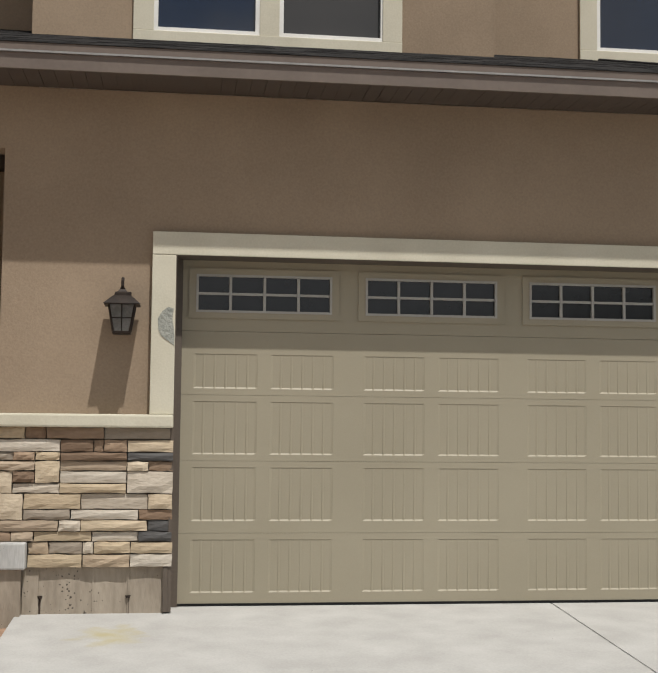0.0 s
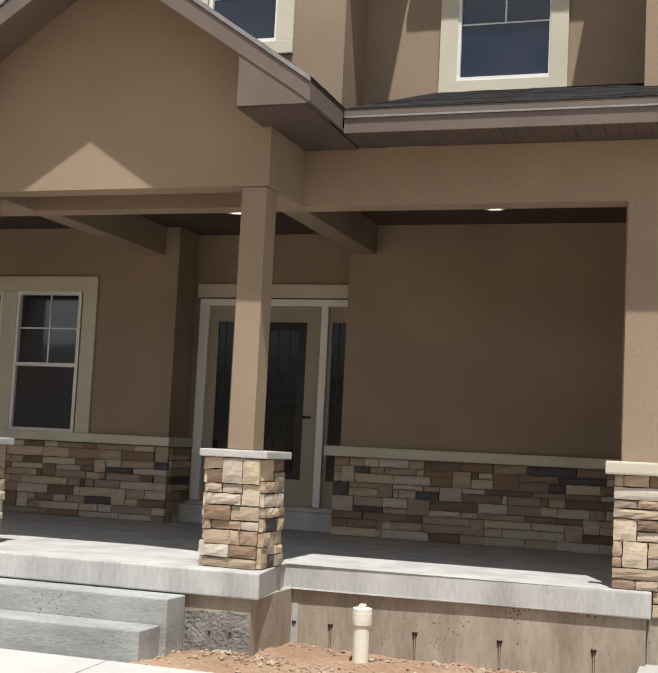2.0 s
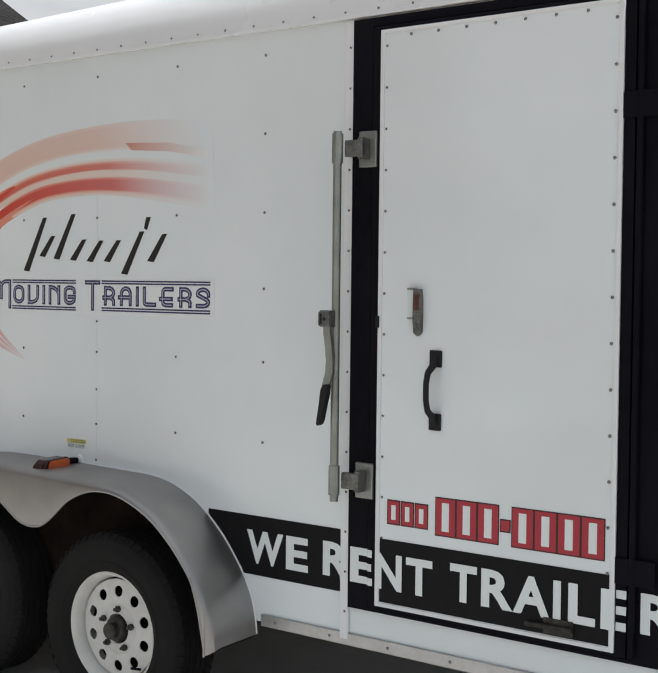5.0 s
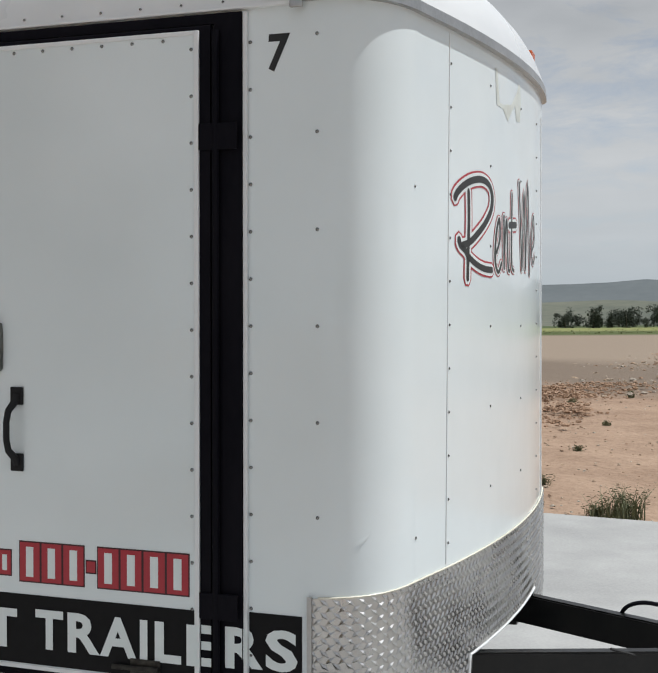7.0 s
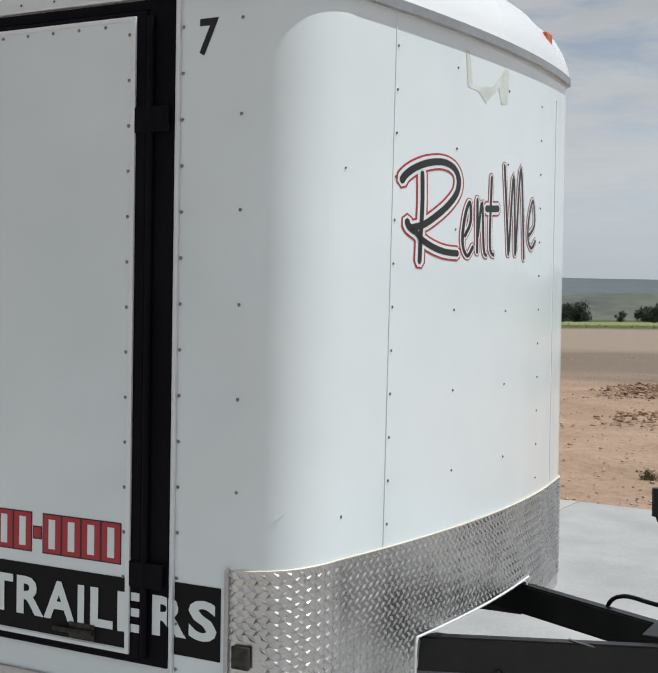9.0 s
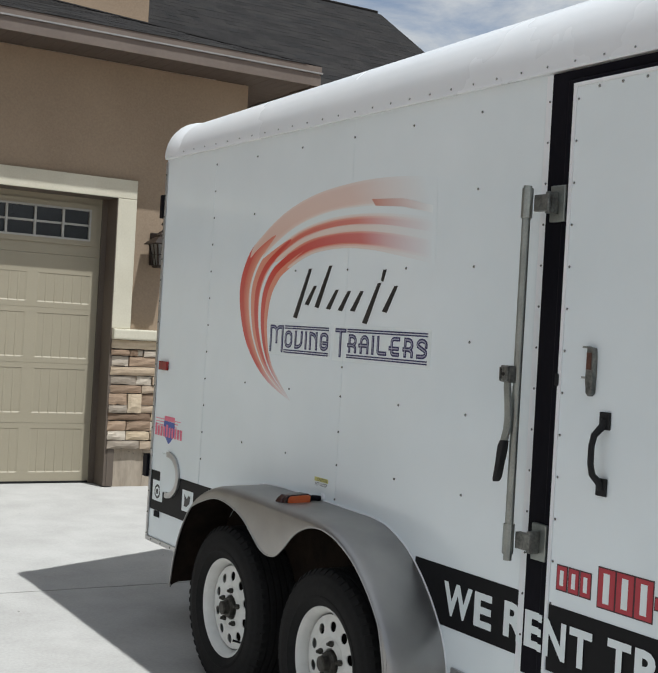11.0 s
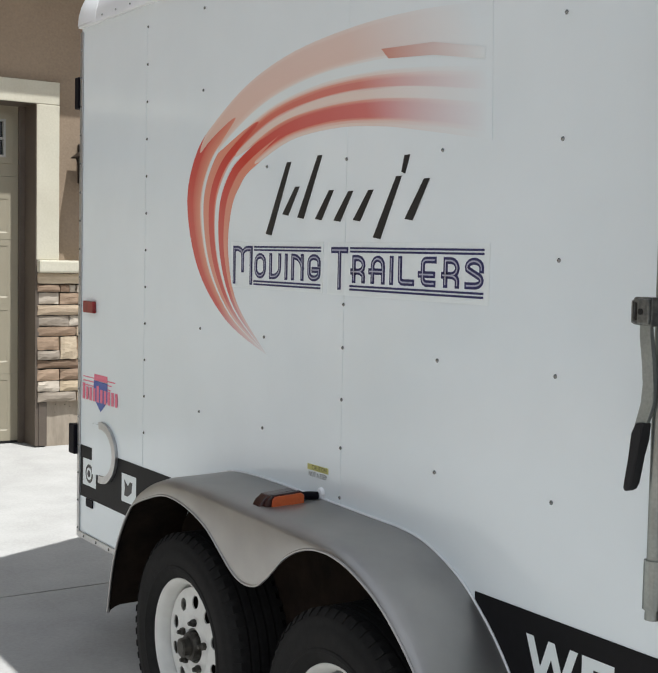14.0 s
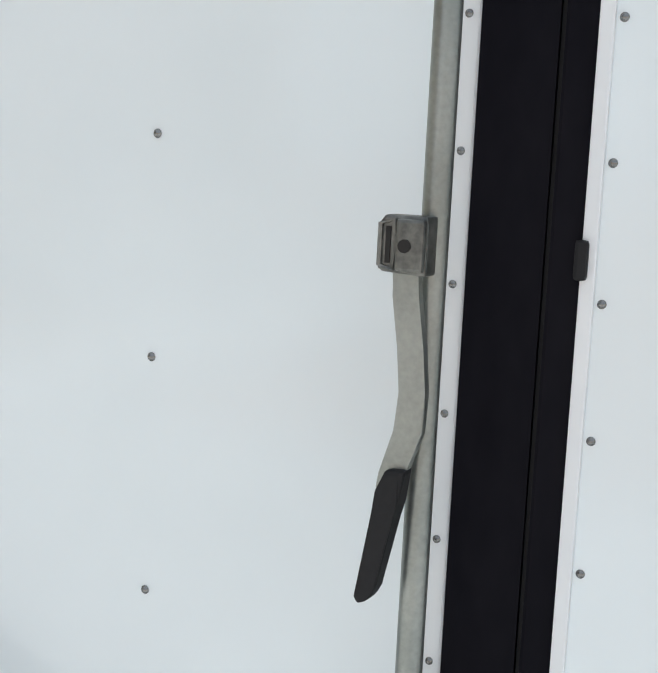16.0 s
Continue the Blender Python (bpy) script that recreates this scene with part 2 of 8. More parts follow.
BLACK = mat("black_vinyl", (0.004, 0.004, 0.007), (0.009, 0.0085, 0.012), 0.5, spec=0.06, grain=55, bump=0.10, depth=0.001, scale=7, stretch=(1, 1, 0.4))
STRIPE = mat("black_decal", (0.006, 0.006, 0.007), (0.010, 0.010, 0.011), 0.5, spec=0.14, grain=40, bump=0.02)
CHASSIS = mat("black_steel", (0.006, 0.006, 0.007), (0.014, 0.0135, 0.013), 0.36, spec=0.35, grain=50, bump=0.3, depth=0.002, scale=9)
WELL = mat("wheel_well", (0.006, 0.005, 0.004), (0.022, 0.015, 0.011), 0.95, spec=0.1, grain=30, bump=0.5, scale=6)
RUBBER = mat("tyre_rubber", (0.008, 0.008, 0.008), (0.017, 0.0165, 0.016), 0.85, spec=0.2, grain=60, bump=0.2, depth=0.002, scale=6)
RIM = mat("rim_paint", (0.56, 0.56, 0.53), (0.68, 0.68, 0.65), 0.4, grain=30, bump=0.08, depth=0.001, scale=8)
HUB = mat("hub_grease", (0.018, 0.016, 0.013), (0.07, 0.065, 0.055), 0.5, metal=0.5, grain=50, bump=0.3, scale=25)
RIVET = mat("rivet_metal", (0.15, 0.15, 0.145), (0.34, 0.34, 0.33), 0.26, metal=0.85, grain=90, bump=0.1)
GRIP = mat("black_grip", (0.009, 0.009, 0.010), (0.015, 0.015, 0.016), 0.65, spec=0.3, grain=150, bump=0.25, depth=0.001)
ORANGE = mat("orange_red_lens", (0.44, 0.07, 0.015), (0.60, 0.13, 0.03), 0.3, grain=90, bump=0.2, depth=0.001, scale=25)
SMOKY = mat("smoky_red_lens", (0.018, 0.005, 0.005), (0.042, 0.009, 0.008), 0.22, grain=60, bump=0.1, depth=0.001, scale=25)
REDLENS = mat("red_lens", (0.16, 0.008, 0.010), (0.28, 0.015, 0.02), 0.2, grain=90, bump=0.2, depth=0.001, scale=25)
NAVY = mat("navy_print", (0.016, 0.017, 0.085), (0.024, 0.025, 0.115), 0.4, grain=40, bump=0.0)
SILVER = mat("silver_print", (0.36, 0.37, 0.45), (0.44, 0.45, 0.53), 0.4, grain=40, bump=0.0)
LETTER = mat("white_print", (0.72, 0.775, 0.772), (0.77, 0.82, 0.815), 0.4, grain=40, bump=0.0)
INK = mat("black_print", (0.010, 0.010, 0.010), (0.014, 0.014, 0.014), 0.4, grain=40, bump=0.0)
RED = mat("red_print", (0.36, 0.022, 0.035), (0.42, 0.03, 0.045), 0.4, grain=40, bump=0.0)
DARKRED = mat("dark_red_print", (0.035, 0.008, 0.014), (0.05, 0.012, 0.018), 0.4, grain=40, bump=0.0)
PINK = mat("pink_print", (0.68, 0.14, 0.22), (0.76, 0.2, 0.28), 0.4, grain=40, bump=0.0)
BLUE = mat("blue_print", (0.05, 0.09, 0.32), (0.07, 0.12, 0.4), 0.4, grain=40, bump=0.0)
YELLOW = mat("yellow_label", (0.52, 0.5, 0.16), (0.62, 0.6, 0.2), 0.5, grain=40, bump=0.0)
LEAF = mat("weed_leaf", (0.10, 0.115, 0.06), (0.19, 0.20, 0.11), 0.8, grain=40, bump=0.1)
TREELEAF = mat("tree_leaf", (0.018, 0.027, 0.016), (0.032, 0.042, 0.024), 0.9, grain=2, scale=0.3, bump=0.0)
BARK = mat("bark", (0.06, 0.045, 0.03), (0.1, 0.08, 0.06), 0.95)
TIE = mat("rusty_tie", (0.03, 0.022, 0.017), (0.07, 0.045, 0.03), 0.9, grain=60, bump=0.4)
PLASTER = mat("bare_plaster", (0.24, 0.25, 0.22), (0.36, 0.36, 0.32), 0.95, grain=50, bump=0.9, depth=0.01, scale=16)


def lamp_disc():
    m = bpy.data.materials.new("downlight_lens")
    m.use_nodes = True
    b = m.node_tree.nodes["Principled BSDF"]
    b.inputs["Base Color"].default_value = (0.8, 0.75, 0.65, 1)
    b.inputs["Emission Color"].default_value, b.inputs["Emission Strength"].default_value = (1.0, 0.86, 0.66, 1), 2.2
    return m


DOWNLIGHT = lamp_disc()
DRIP = mat("drip_metal", (0.30, 0.285, 0.27), (0.42, 0.40, 0.38), 0.38, metal=0.7, grain=60, bump=0.1, depth=0.001, scale=9)
SCRUB = mat("field_scrub", (0.10, 0.11, 0.045), (0.19, 0.19, 0.085), 0.95, scale=0.4, grain=3, bump=0.0)
RUST = mat("rusted_steel", (0.05, 0.022, 0.014), (0.15, 0.06, 0.035), 0.8, grain=120, bump=0.4, depth=0.001, scale=40)
# a darker, greyer concrete for the drive's rows beyond y = -6.9
GREYC = mat("grey_concrete", (0.285, 0.285, 0.28), (0.385, 0.385, 0.375), 0.9, grain=60, bump=0.35, depth=0.003, scale=2.2, spec=0.2)


def swoosh_mat():
    """Printed bands of red across the strip, which fade out along it."""
    m = bpy.data.materials.new("red_swoosh_print")
    m.use_nodes = True
    nt = m.node_tree
    n, link = nt.nodes.new, nt.links.new
    b = nt.nodes["Principled BSDF"]
    b.inputs["Roughness"].default_value = 0.18
    uv, sep = n("ShaderNodeTexCoord"), n("ShaderNodeSeparateXYZ")
    link(uv.outputs["UV"], sep.inputs[0])
    bands = n("ShaderNodeValToRGB")
    els = bands.color_ramp.elements
    white, salmon, brick, red, pale, faint = (0.74, 0.79, 0.78), (0.70, 0.275, 0.18), (0.62, 0.125, 0.075), (0.58, 0.065, 0.042), (0.75, 0.60, 0.51), (0.72, 0.49, 0.395)
    rows = [(0.0, red), (0.13, red), (0.15, brick), (0.30, salmon), (0.325, pale), (0.345, white), (0.375, white), (0.39, salmon), (0.50, salmon), (0.515, red), (0.63, red), (0.645, salmon), (0.675, white), (0.735, white), (0.75, red), (0.87, red), (0.885, salmon), (1.0, salmon)]
    upper = [(0.0, pale), (0.05, faint), (0.30, faint), (0.345, pale), (0.375, white), (0.46, white), (0.50, pale), (0.53, salmon), (0.56, brick), (0.62, brick), (0.645, pale), (0.72, pale), (0.74, salmon), (0.775, red), (0.91, red), (0.93, salmon), (0.965, pale), (1.0, pale)]
    while len(els) < len(rows):
        els.new(0.5)
    for i, (p, c) in enumerate(rows):
        els[i].position, els[i].color = p, (*c, 1)
    far = n("ShaderNodeValToRGB")
    while len(far.color_ramp.elements) < len(upper):
        far.color_ramp.elements.new(0.5)
    for i, (p, c) in enumerate(upper):
        far.color_ramp.elements[i].position, far.color_ramp.elements[i].color = p, (*c, 1)
    wob = n("ShaderNodeTexNoise"); wob.inputs["Scale"].default_value = 3
    st = n("ShaderNodeMapping"); st.inputs["Scale"].default_value = (2.0, 14.0, 1.0)
    link(uv.outputs["UV"], st.inputs["Vector"]); link(st.outputs[0], wob.inputs["Vector"])
    sh = n("ShaderNodeMath"); sh.operation = "MULTIPLY_ADD"; sh.inputs[1].default_value = 0.05; link(wob.outputs["Fac"], sh.inputs[0])
    off = n("ShaderNodeMath"); off.operation = "SUBTRACT"; off.inputs[1].default_value = 0.025; link(sep.outputs["Y"], off.inputs[0])
    link(off.outputs[0], sh.inputs[2]); link(sh.outputs[0], bands.inputs[0]); link(sh.outputs[0], far.inputs[0])
    cut = n("ShaderNodeMath"); cut.operation = "MULTIPLY_ADD"; cut.inputs[1].default_value = -0.12; link(sep.outputs["Y"], cut.inputs[0]); link(sep.outputs["X"], cut.inputs[2])
    past = n("ShaderNodeMath"); past.operation = "GREATER_THAN"; past.inputs[1].default_value = 0.45
    wave = n("ShaderNodeMath"); wave.operation = "MULTIPLY"; wave.inputs[1].default_value = 21.0; link(sep.outputs["Y"], wave.inputs[0])
    step = n("ShaderNodeMath"); step.operation = "SINE"; link(wave.outputs[0], step.inputs[0])
    late0 = n("ShaderNodeMath"); late0.operation = "MULTIPLY_ADD"; late0.inputs[1].default_value = 0.055; link(step.outputs[0], late0.inputs[0]); link(cut.outputs[0], late0.inputs[2]); link(late0.outputs[0], past.inputs[0])
    print_ = n("ShaderNodeMix"); print_.data_type = "RGBA"; link(past.outputs[0], print_.inputs["Factor"]); link(bands.outputs[0], print_.inputs["A"]); link(far.outputs[0], print_.inputs["B"])
    fade = n("ShaderNodeValToRGB")
    fe = fade.color_ramp.elements
    fe.new(0.5); fe.new(0.5); fe.new(0.5)
    for e, (p, v) in zip(fe, ((0.0, 0.98), (0.13, 0.1), (0.5, 0.0), (0.78, 0.16), (0.99, 1.0))):
        e.position, e.color = p, (v, v, v, 1)
    link(sep.outputs["X"], fade.inputs[0])
    outer = n("ShaderNodeMapRange"); outer.inputs["From Min"].default_value, outer.inputs["From Max"].default_value = 0.55, 0.0
    outer.inputs["To Min"].default_value, outer.inputs["To Max"].default_value = 0.0, 0.10
    link(sep.outputs["Y"], outer.inputs["Value"])
    late = n("ShaderNodeMath"); late.operation = "MULTIPLY"; link(outer.outputs[0], late.inputs[0])
    lat2 = n("ShaderNodeMapRange"); lat2.inputs["From Min"].default_value, lat2.inputs["From Max"].default_value = 0.35, 0.6
    link(sep.outputs["X"], lat2.inputs["Value"]); link(lat2.outputs[0], late.inputs[1])
    tot = n("ShaderNodeMath"); tot.operation = "ADD"; tot.use_clamp = True
    link(fade.outputs[0], tot.inputs[0]); link(late.outputs[0], tot.inputs[1])
    mix = n("ShaderNodeMix"); mix.data_type = "RGBA"; mix.inputs["B"].default_value = (0.759, 0.819, 0.832, 1)
    link(tot.outputs[0], mix.inputs["Factor"]); link(print_.outputs["Result"], mix.inputs["A"])
    link(mix.outputs["Result"], b.inputs["Base Color"])
    return m


SWOOSH = swoosh_mat()


def dash_mat():
    """Salmon print that fades out towards the front."""
    m = bpy.data.materials.new("salmon_print")
    m.use_nodes = True
    n, link = m.node_tree.nodes.new, m.node_tree.links.new
    b = m.node_tree.nodes["Principled BSDF"]
    b.inputs["Roughness"].default_value = 0.4
    tc, sep, ramp = n("ShaderNodeTexCoord"), n("ShaderNodeSeparateXYZ"), n("ShaderNodeValToRGB")
    link(tc.outputs["Generated"], sep.inputs[0]); link(sep.outputs["Y"], ramp.inputs[0])
    ramp.color_ramp.elements[0].color, ramp.color_ramp.elements[1].color = (0.75, 0.80, 0.80, 1), (0.58, 0.26, 0.19, 1)
    link(ramp.outputs[0], b.inputs["Base Color"])
    return m


DASH = dash_mat()


def stained(m, centre, reach, colour):
    """A yellowish spill with a ragged edge on the concrete."""
    nt = m.node_tree
    n, link = nt.nodes.new, nt.links.new
    b = nt.nodes["Principled BSDF"]
    first = b.inputs["Base Color"].links[0].from_socket
    tc, away = n("ShaderNodeTexCoord"), n("ShaderNodeVectorMath")
    away.operation = "SUBTRACT"; away.inputs[1].default_value = (*centre, 0)
    link(tc.outputs["Object"], away.inputs[0])
    st = n("ShaderNodeMapping"); st.inputs["Scale"].default_value = (1.0, 0.62, 0.0)
    link(away.outputs[0], st.inputs["Vector"])
    far = n("ShaderNodeVectorMath"); far.operation = "LENGTH"; link(st.outputs[0], far.inputs[0])
    wob = n("ShaderNodeTexNoise"); wob.inputs["Scale"].default_value, wob.inputs["Detail"].default_value = 7.0, 6
    link(tc.outputs["Object"], wob.inputs["Vector"])
    sm = n("ShaderNodeMath"); sm.operation = "MULTIPLY_ADD"; sm.inputs[1].default_value = 0.5
    link(wob.outputs["Fac"], sm.inputs[0]); link(far.outputs["Value"], sm.inputs[2])
    step = n("ShaderNodeMapRange"); step.inputs["From Min"].default_value, step.inputs["From Max"].default_value = reach + 0.25, reach + 0.05
    step.inputs["To Max"].default_value = 0.9
    link(sm.outputs[0], step.inputs["Value"])
    mix = n("ShaderNodeMix"); mix.data_type = "RGBA"; mix.inputs["B"].default_value = (*colour, 1)
    link(step.outputs[0], mix.inputs["Factor"]); link(first, mix.inputs["A"]); link(mix.outputs["Result"], b.inputs["Base Color"])


def pitted(m, scale, edge, colour):
    """Small air holes cast into bare concrete."""
    nt = m.node_tree
    n, link = nt.nodes.new, nt.links.new
    b = nt.nodes["Principled BSDF"]
    first = b.inputs["Base Color"].links[0].from_socket
    tc, v, w = n("ShaderNodeTexCoord"), n("ShaderNodeTexVoronoi"), n("ShaderNodeTexNoise")
    v.inputs["Scale"].default_value, w.inputs["Scale"].default_value = scale, 4.0
    link(tc.outputs["Object"], v.inputs["Vector"]); link(tc.outputs["Object"], w.inputs["Vector"])
    lim = n("ShaderNodeMapRange"); lim.inputs["From Min"].default_value, lim.inputs["From Max"].default_value = 0.40, 0.72
    lim.inputs["To Max"].default_value = edge
    link(w.outputs["Fac"], lim.inputs["Value"])
    less = n("ShaderNodeMath"); less.operation = "LESS_THAN"; link(v.outputs["Distance"], less.inputs[0]); link(lim.outputs[0], less.inputs[1])
    mix = n("ShaderNodeMix"); mix.data_type = "RGBA"; mix.inputs["B"].default_value = (*colour, 1)
    link(less.outputs[0], mix.inputs["Factor"]); link(first, mix.inputs["A"]); link(mix.outputs["Result"], b.inputs["Base Color"])


stained(CONCRETE, (-0.36, -0.66), 0.22, (0.36, 0.32, 0.19))
pitted(CONCRETE, 7.0, 0.045, (0.12, 0.115, 0.105))
pitted(WALKC, 7.0, 0.035, (0.16, 0.15, 0.14))
pitted(PORCHC, 40.0, 0.10, (0.16, 0.15, 0.14))
pitted(STEPC, 34.0, 0.26, (0.11, 0.11, 0.105))
pitted(ROUGHC, 26.0, 0.5, (0.05, 0.048, 0.045))
pitted(FOUND, 34.0, 0.27, (0.08, 0.066, 0.052))

# ---- building helpers ----
BACK = {}
LEAN = [Matrix()]


def thing(name, at=(0, 0, 0), label="", category="", group="", kind="", turn=None):
    """An Empty at the base of a thing; its parts are built in the world's coordinates."""
    ob = new(name)
    ob.empty_display_size = 0.1
    ob.matrix_basis = Matrix.Translation(at) @ (turn or Matrix())
    BACK[ob.name] = Matrix.Translation(at).inverted()
    return tagged(ob, label, category, group, kind)


def part(name, bm, material, parent=None, label="", smooth=False):
    me = bpy.data.meshes.new(name)
    bmesh.ops.recalc_face_normals(bm, faces=bm.faces)
    bm.transform(LEAN[0])
    bm.to_mesh(me)
    bm.free()
    me.materials.append(material)
    if smooth:
        for p in me.polygons:
            p.use_smooth = True
        me.set_sharp_from_angle(angle=radians(38))
    return place(name, me, parent, label)


def place(name, me, parent=None, label=""):
    ob = new(name, me)
    if parent:
        ob.parent = parent
        ob.matrix_parent_inverse = BACK.get(parent.name, Matrix())
    return tagged(ob, label)


def box(bm, x0, x1, y0, y1, z0, z1, bevel=0.0):
    vs = [bm.verts.new((x, y, z)) for x in (x0, x1) for y in (y0, y1) for z in (z0, z1)]
    fs = [bm.faces.new([vs[i] for i in q]) for q in ((0, 1, 3, 2), (4, 6, 7, 5), (0, 4, 5, 1), (2, 3, 7, 6), (0, 2, 6, 4), (1, 5, 7, 3))]
    if bevel:
        es = list({e for f in fs for e in f.edges})
        bmesh.ops.bevel(bm, geom=es, offset=bevel, segments=2, affect="EDGES", profile=0.6)
    return bm


def boxed(x0, x1, y0, y1, z0, z1, bevel=0.0):
    return box(bmesh.new(), x0, x1, y0, y1, z0, z1, bevel)


def prism(bm, pts, axis, a, b, bevel=0.0):
    """A polygon in the plane across an axis, drawn out from a to b along it."""
    def at(p, v):
        return {"x": (v, p[0], p[1]), "y": (p[0], v, p[1]), "z": (p[0], p[1], v)}[axis]
    lo, hi = ([bm.verts.new(at(p, v)) for p in pts] for v in (a, b))
    n = len(pts)
    fs = [bm.faces.new(lo), bm.faces.new(hi[::-1])] + [bm.faces.new((lo[i], lo[(i + 1) % n], hi[(i + 1) % n], hi[i])) for i in range(n)]
    if bevel:
        bmesh.ops.bevel(bm, geom=list({e for f in fs for e in f.edges}), offset=bevel, segments=2, affect="EDGES", profile=0.6)
    return bm


def tube(bm, pts, r, sides=10, caps=True):
    pts = [Vector(p) for p in pts]
    rings, up = [], None
    for i, p in enumerate(pts):
        d = (pts[min(i + 1, len(pts) - 1)] - pts[max(i - 1, 0)]).normalized()
        side = d.orthogonal().normalized() if up is None else (up - d * up.dot(d)).normalized()
        up = side
        other = d.cross(side)
        rr = r[i] if isinstance(r, (list, tuple)) else r
        rings.append([bm.verts.new(p + rr * (math.cos(a) * side + math.sin(a) * other)) for a in (2 * math.pi * k / sides for k in range(sides))])
    for a, b in zip(rings, rings[1:]):
        for k in range(sides):
            bm.faces.new((a[k], a[(k + 1) % sides], b[(k + 1) % sides], b[k]))
    if caps:
        bm.faces.new(rings[0][::-1]); bm.faces.new(rings[-1])
    return bm


def lathe(bm, profile, centre, axis="x", sides=32, close=False):
    """Turns (r, h) pairs round an axis through the centre."""
    cx, cy, cz = centre
    rings = []
    for r, h in profile:
        ring = []
        for k in range(sides):
            a = 2 * math.pi * k / sides
            c, s = r * math.cos(a), r * math.sin(a)
            ring.append(bm.verts.new((cx + h, cy + c, cz + s) if axis == "x" else (cx + c, cy + s, cz + h)))
        rings.append(ring)
    if close:
        rings.append(rings[0])
    for a, b in zip(rings, rings[1:]):
        for k in range(sides):
            bm.faces.new((a[k], a[(k + 1) % sides], b[(k + 1) % sides], b[k]))
    if not close:
        for ring in (rings[0], rings[-1]):
            if (ring[0].co - ring[sides // 2].co).length > 1e-4:
                bm.faces.new(ring)
    return bm


def grid_wall(xs, zs, y0, y1, holes, across="x"):
    """A wall in the x-z plane (or y-z) with openings, as one closed mesh."""
    xs, zs = sorted(set(xs) | {v for h in holes for v in h[:2]}), sorted(set(zs) | {v for h in holes for v in h[2:]})
    def full(i, k):
        if not (0 <= i < len(xs) - 1 and 0 <= k < len(zs) - 1):
            return False
        cx, cz = (xs[i] + xs[i + 1]) / 2, (zs[k] + zs[k + 1]) / 2
        return not any(h[0] < cx < h[1] and h[2] < cz < h[3] for h in holes)
    bm, made = bmesh.new(), {}
    def v(i, j, k):
        if (i, j, k) not in made:
            c = (xs[i], (y0, y1)[j], zs[k])
            made[i, j, k] = bm.verts.new(c if across == "x" else (c[1], c[0], c[2]))
        return made[i, j, k]
    for i in range(len(xs) - 1):
        for k in range(len(zs) - 1):
            if not full(i, k):
                continue
            for j in (0, 1):
                bm.faces.new((v(i, j, k), v(i + 1, j, k), v(i + 1, j, k + 1), v(i, j, k + 1)))
            for di, dk, a, b in ((-1, 0, (i, k), (i, k + 1)), (1, 0, (i + 1, k), (i + 1, k + 1)), (0, -1, (i, k), (i + 1, k)), (0, 1, (i, k + 1), (i + 1, k + 1))):
                if not full(i + di, k + dk):
                    bm.faces.new((v(a[0], 0, a[1]), v(b[0], 0, b[1]), v(b[0], 1, b[1]), v(a[0], 1, a[1])))
    return bm


def sheet_mesh(name, verts, faces, material):
    me = bpy.data.meshes.new(name)
    me.from_pydata(verts, [], faces)
    me.materials.append(material)
    return me


def stone_mesh(w, h, d, rng, nx=4, nz=3):
    """One split-faced stone: w wide along x, h high, its face uneven and its edges broken; centred, its back at y = 0."""
    vs, fs = [], []
    for k in range(nz + 1):
        for i in range(nx + 1):
            x, z = (i / nx - 0.5) * w, (k / nz - 0.5) * h
            rim = i in (0, nx) or k in (0, nz)
            y = -d * (0.86 if rim else 1.0) + rng.uniform(-0.06, 0.06) * d
            if rim:
                x += rng.uniform(-0.005, 0.001) * (1 if i == nx else -1 if i == 0 else 0)
                z += rng.uniform(-0.006, 0.001) * (1 if k == nz else -1 if k == 0 else 0)
            else:
                x += rng.uniform(-0.1, 0.1) * w / nx
            vs.append((x, y, z))
    row = nx + 1
    for k in range(nz):
        for i in range(nx):
            a = k * row + i
            fs.append((a, a + 1, a + row + 1, a + row))
    rim = [i for i in range(row)] + [k * row + nx for k in range(1, nz + 1)] + [nz * row + i for i in range(nx - 1, -1, -1)] + [k * row for k in range(nz - 1, 0, -1)]
    base = len(vs)
    for i in rim:
        x, y, z = vs[i]
        vs.append((x, 0.0, z))
    n = len(rim)
    for j in range(n):
        fs.append((rim[j], base + j, base + (j + 1) % n, rim[(j + 1) % n]))
    return sheet_mesh("stone", vs, fs, STONE)


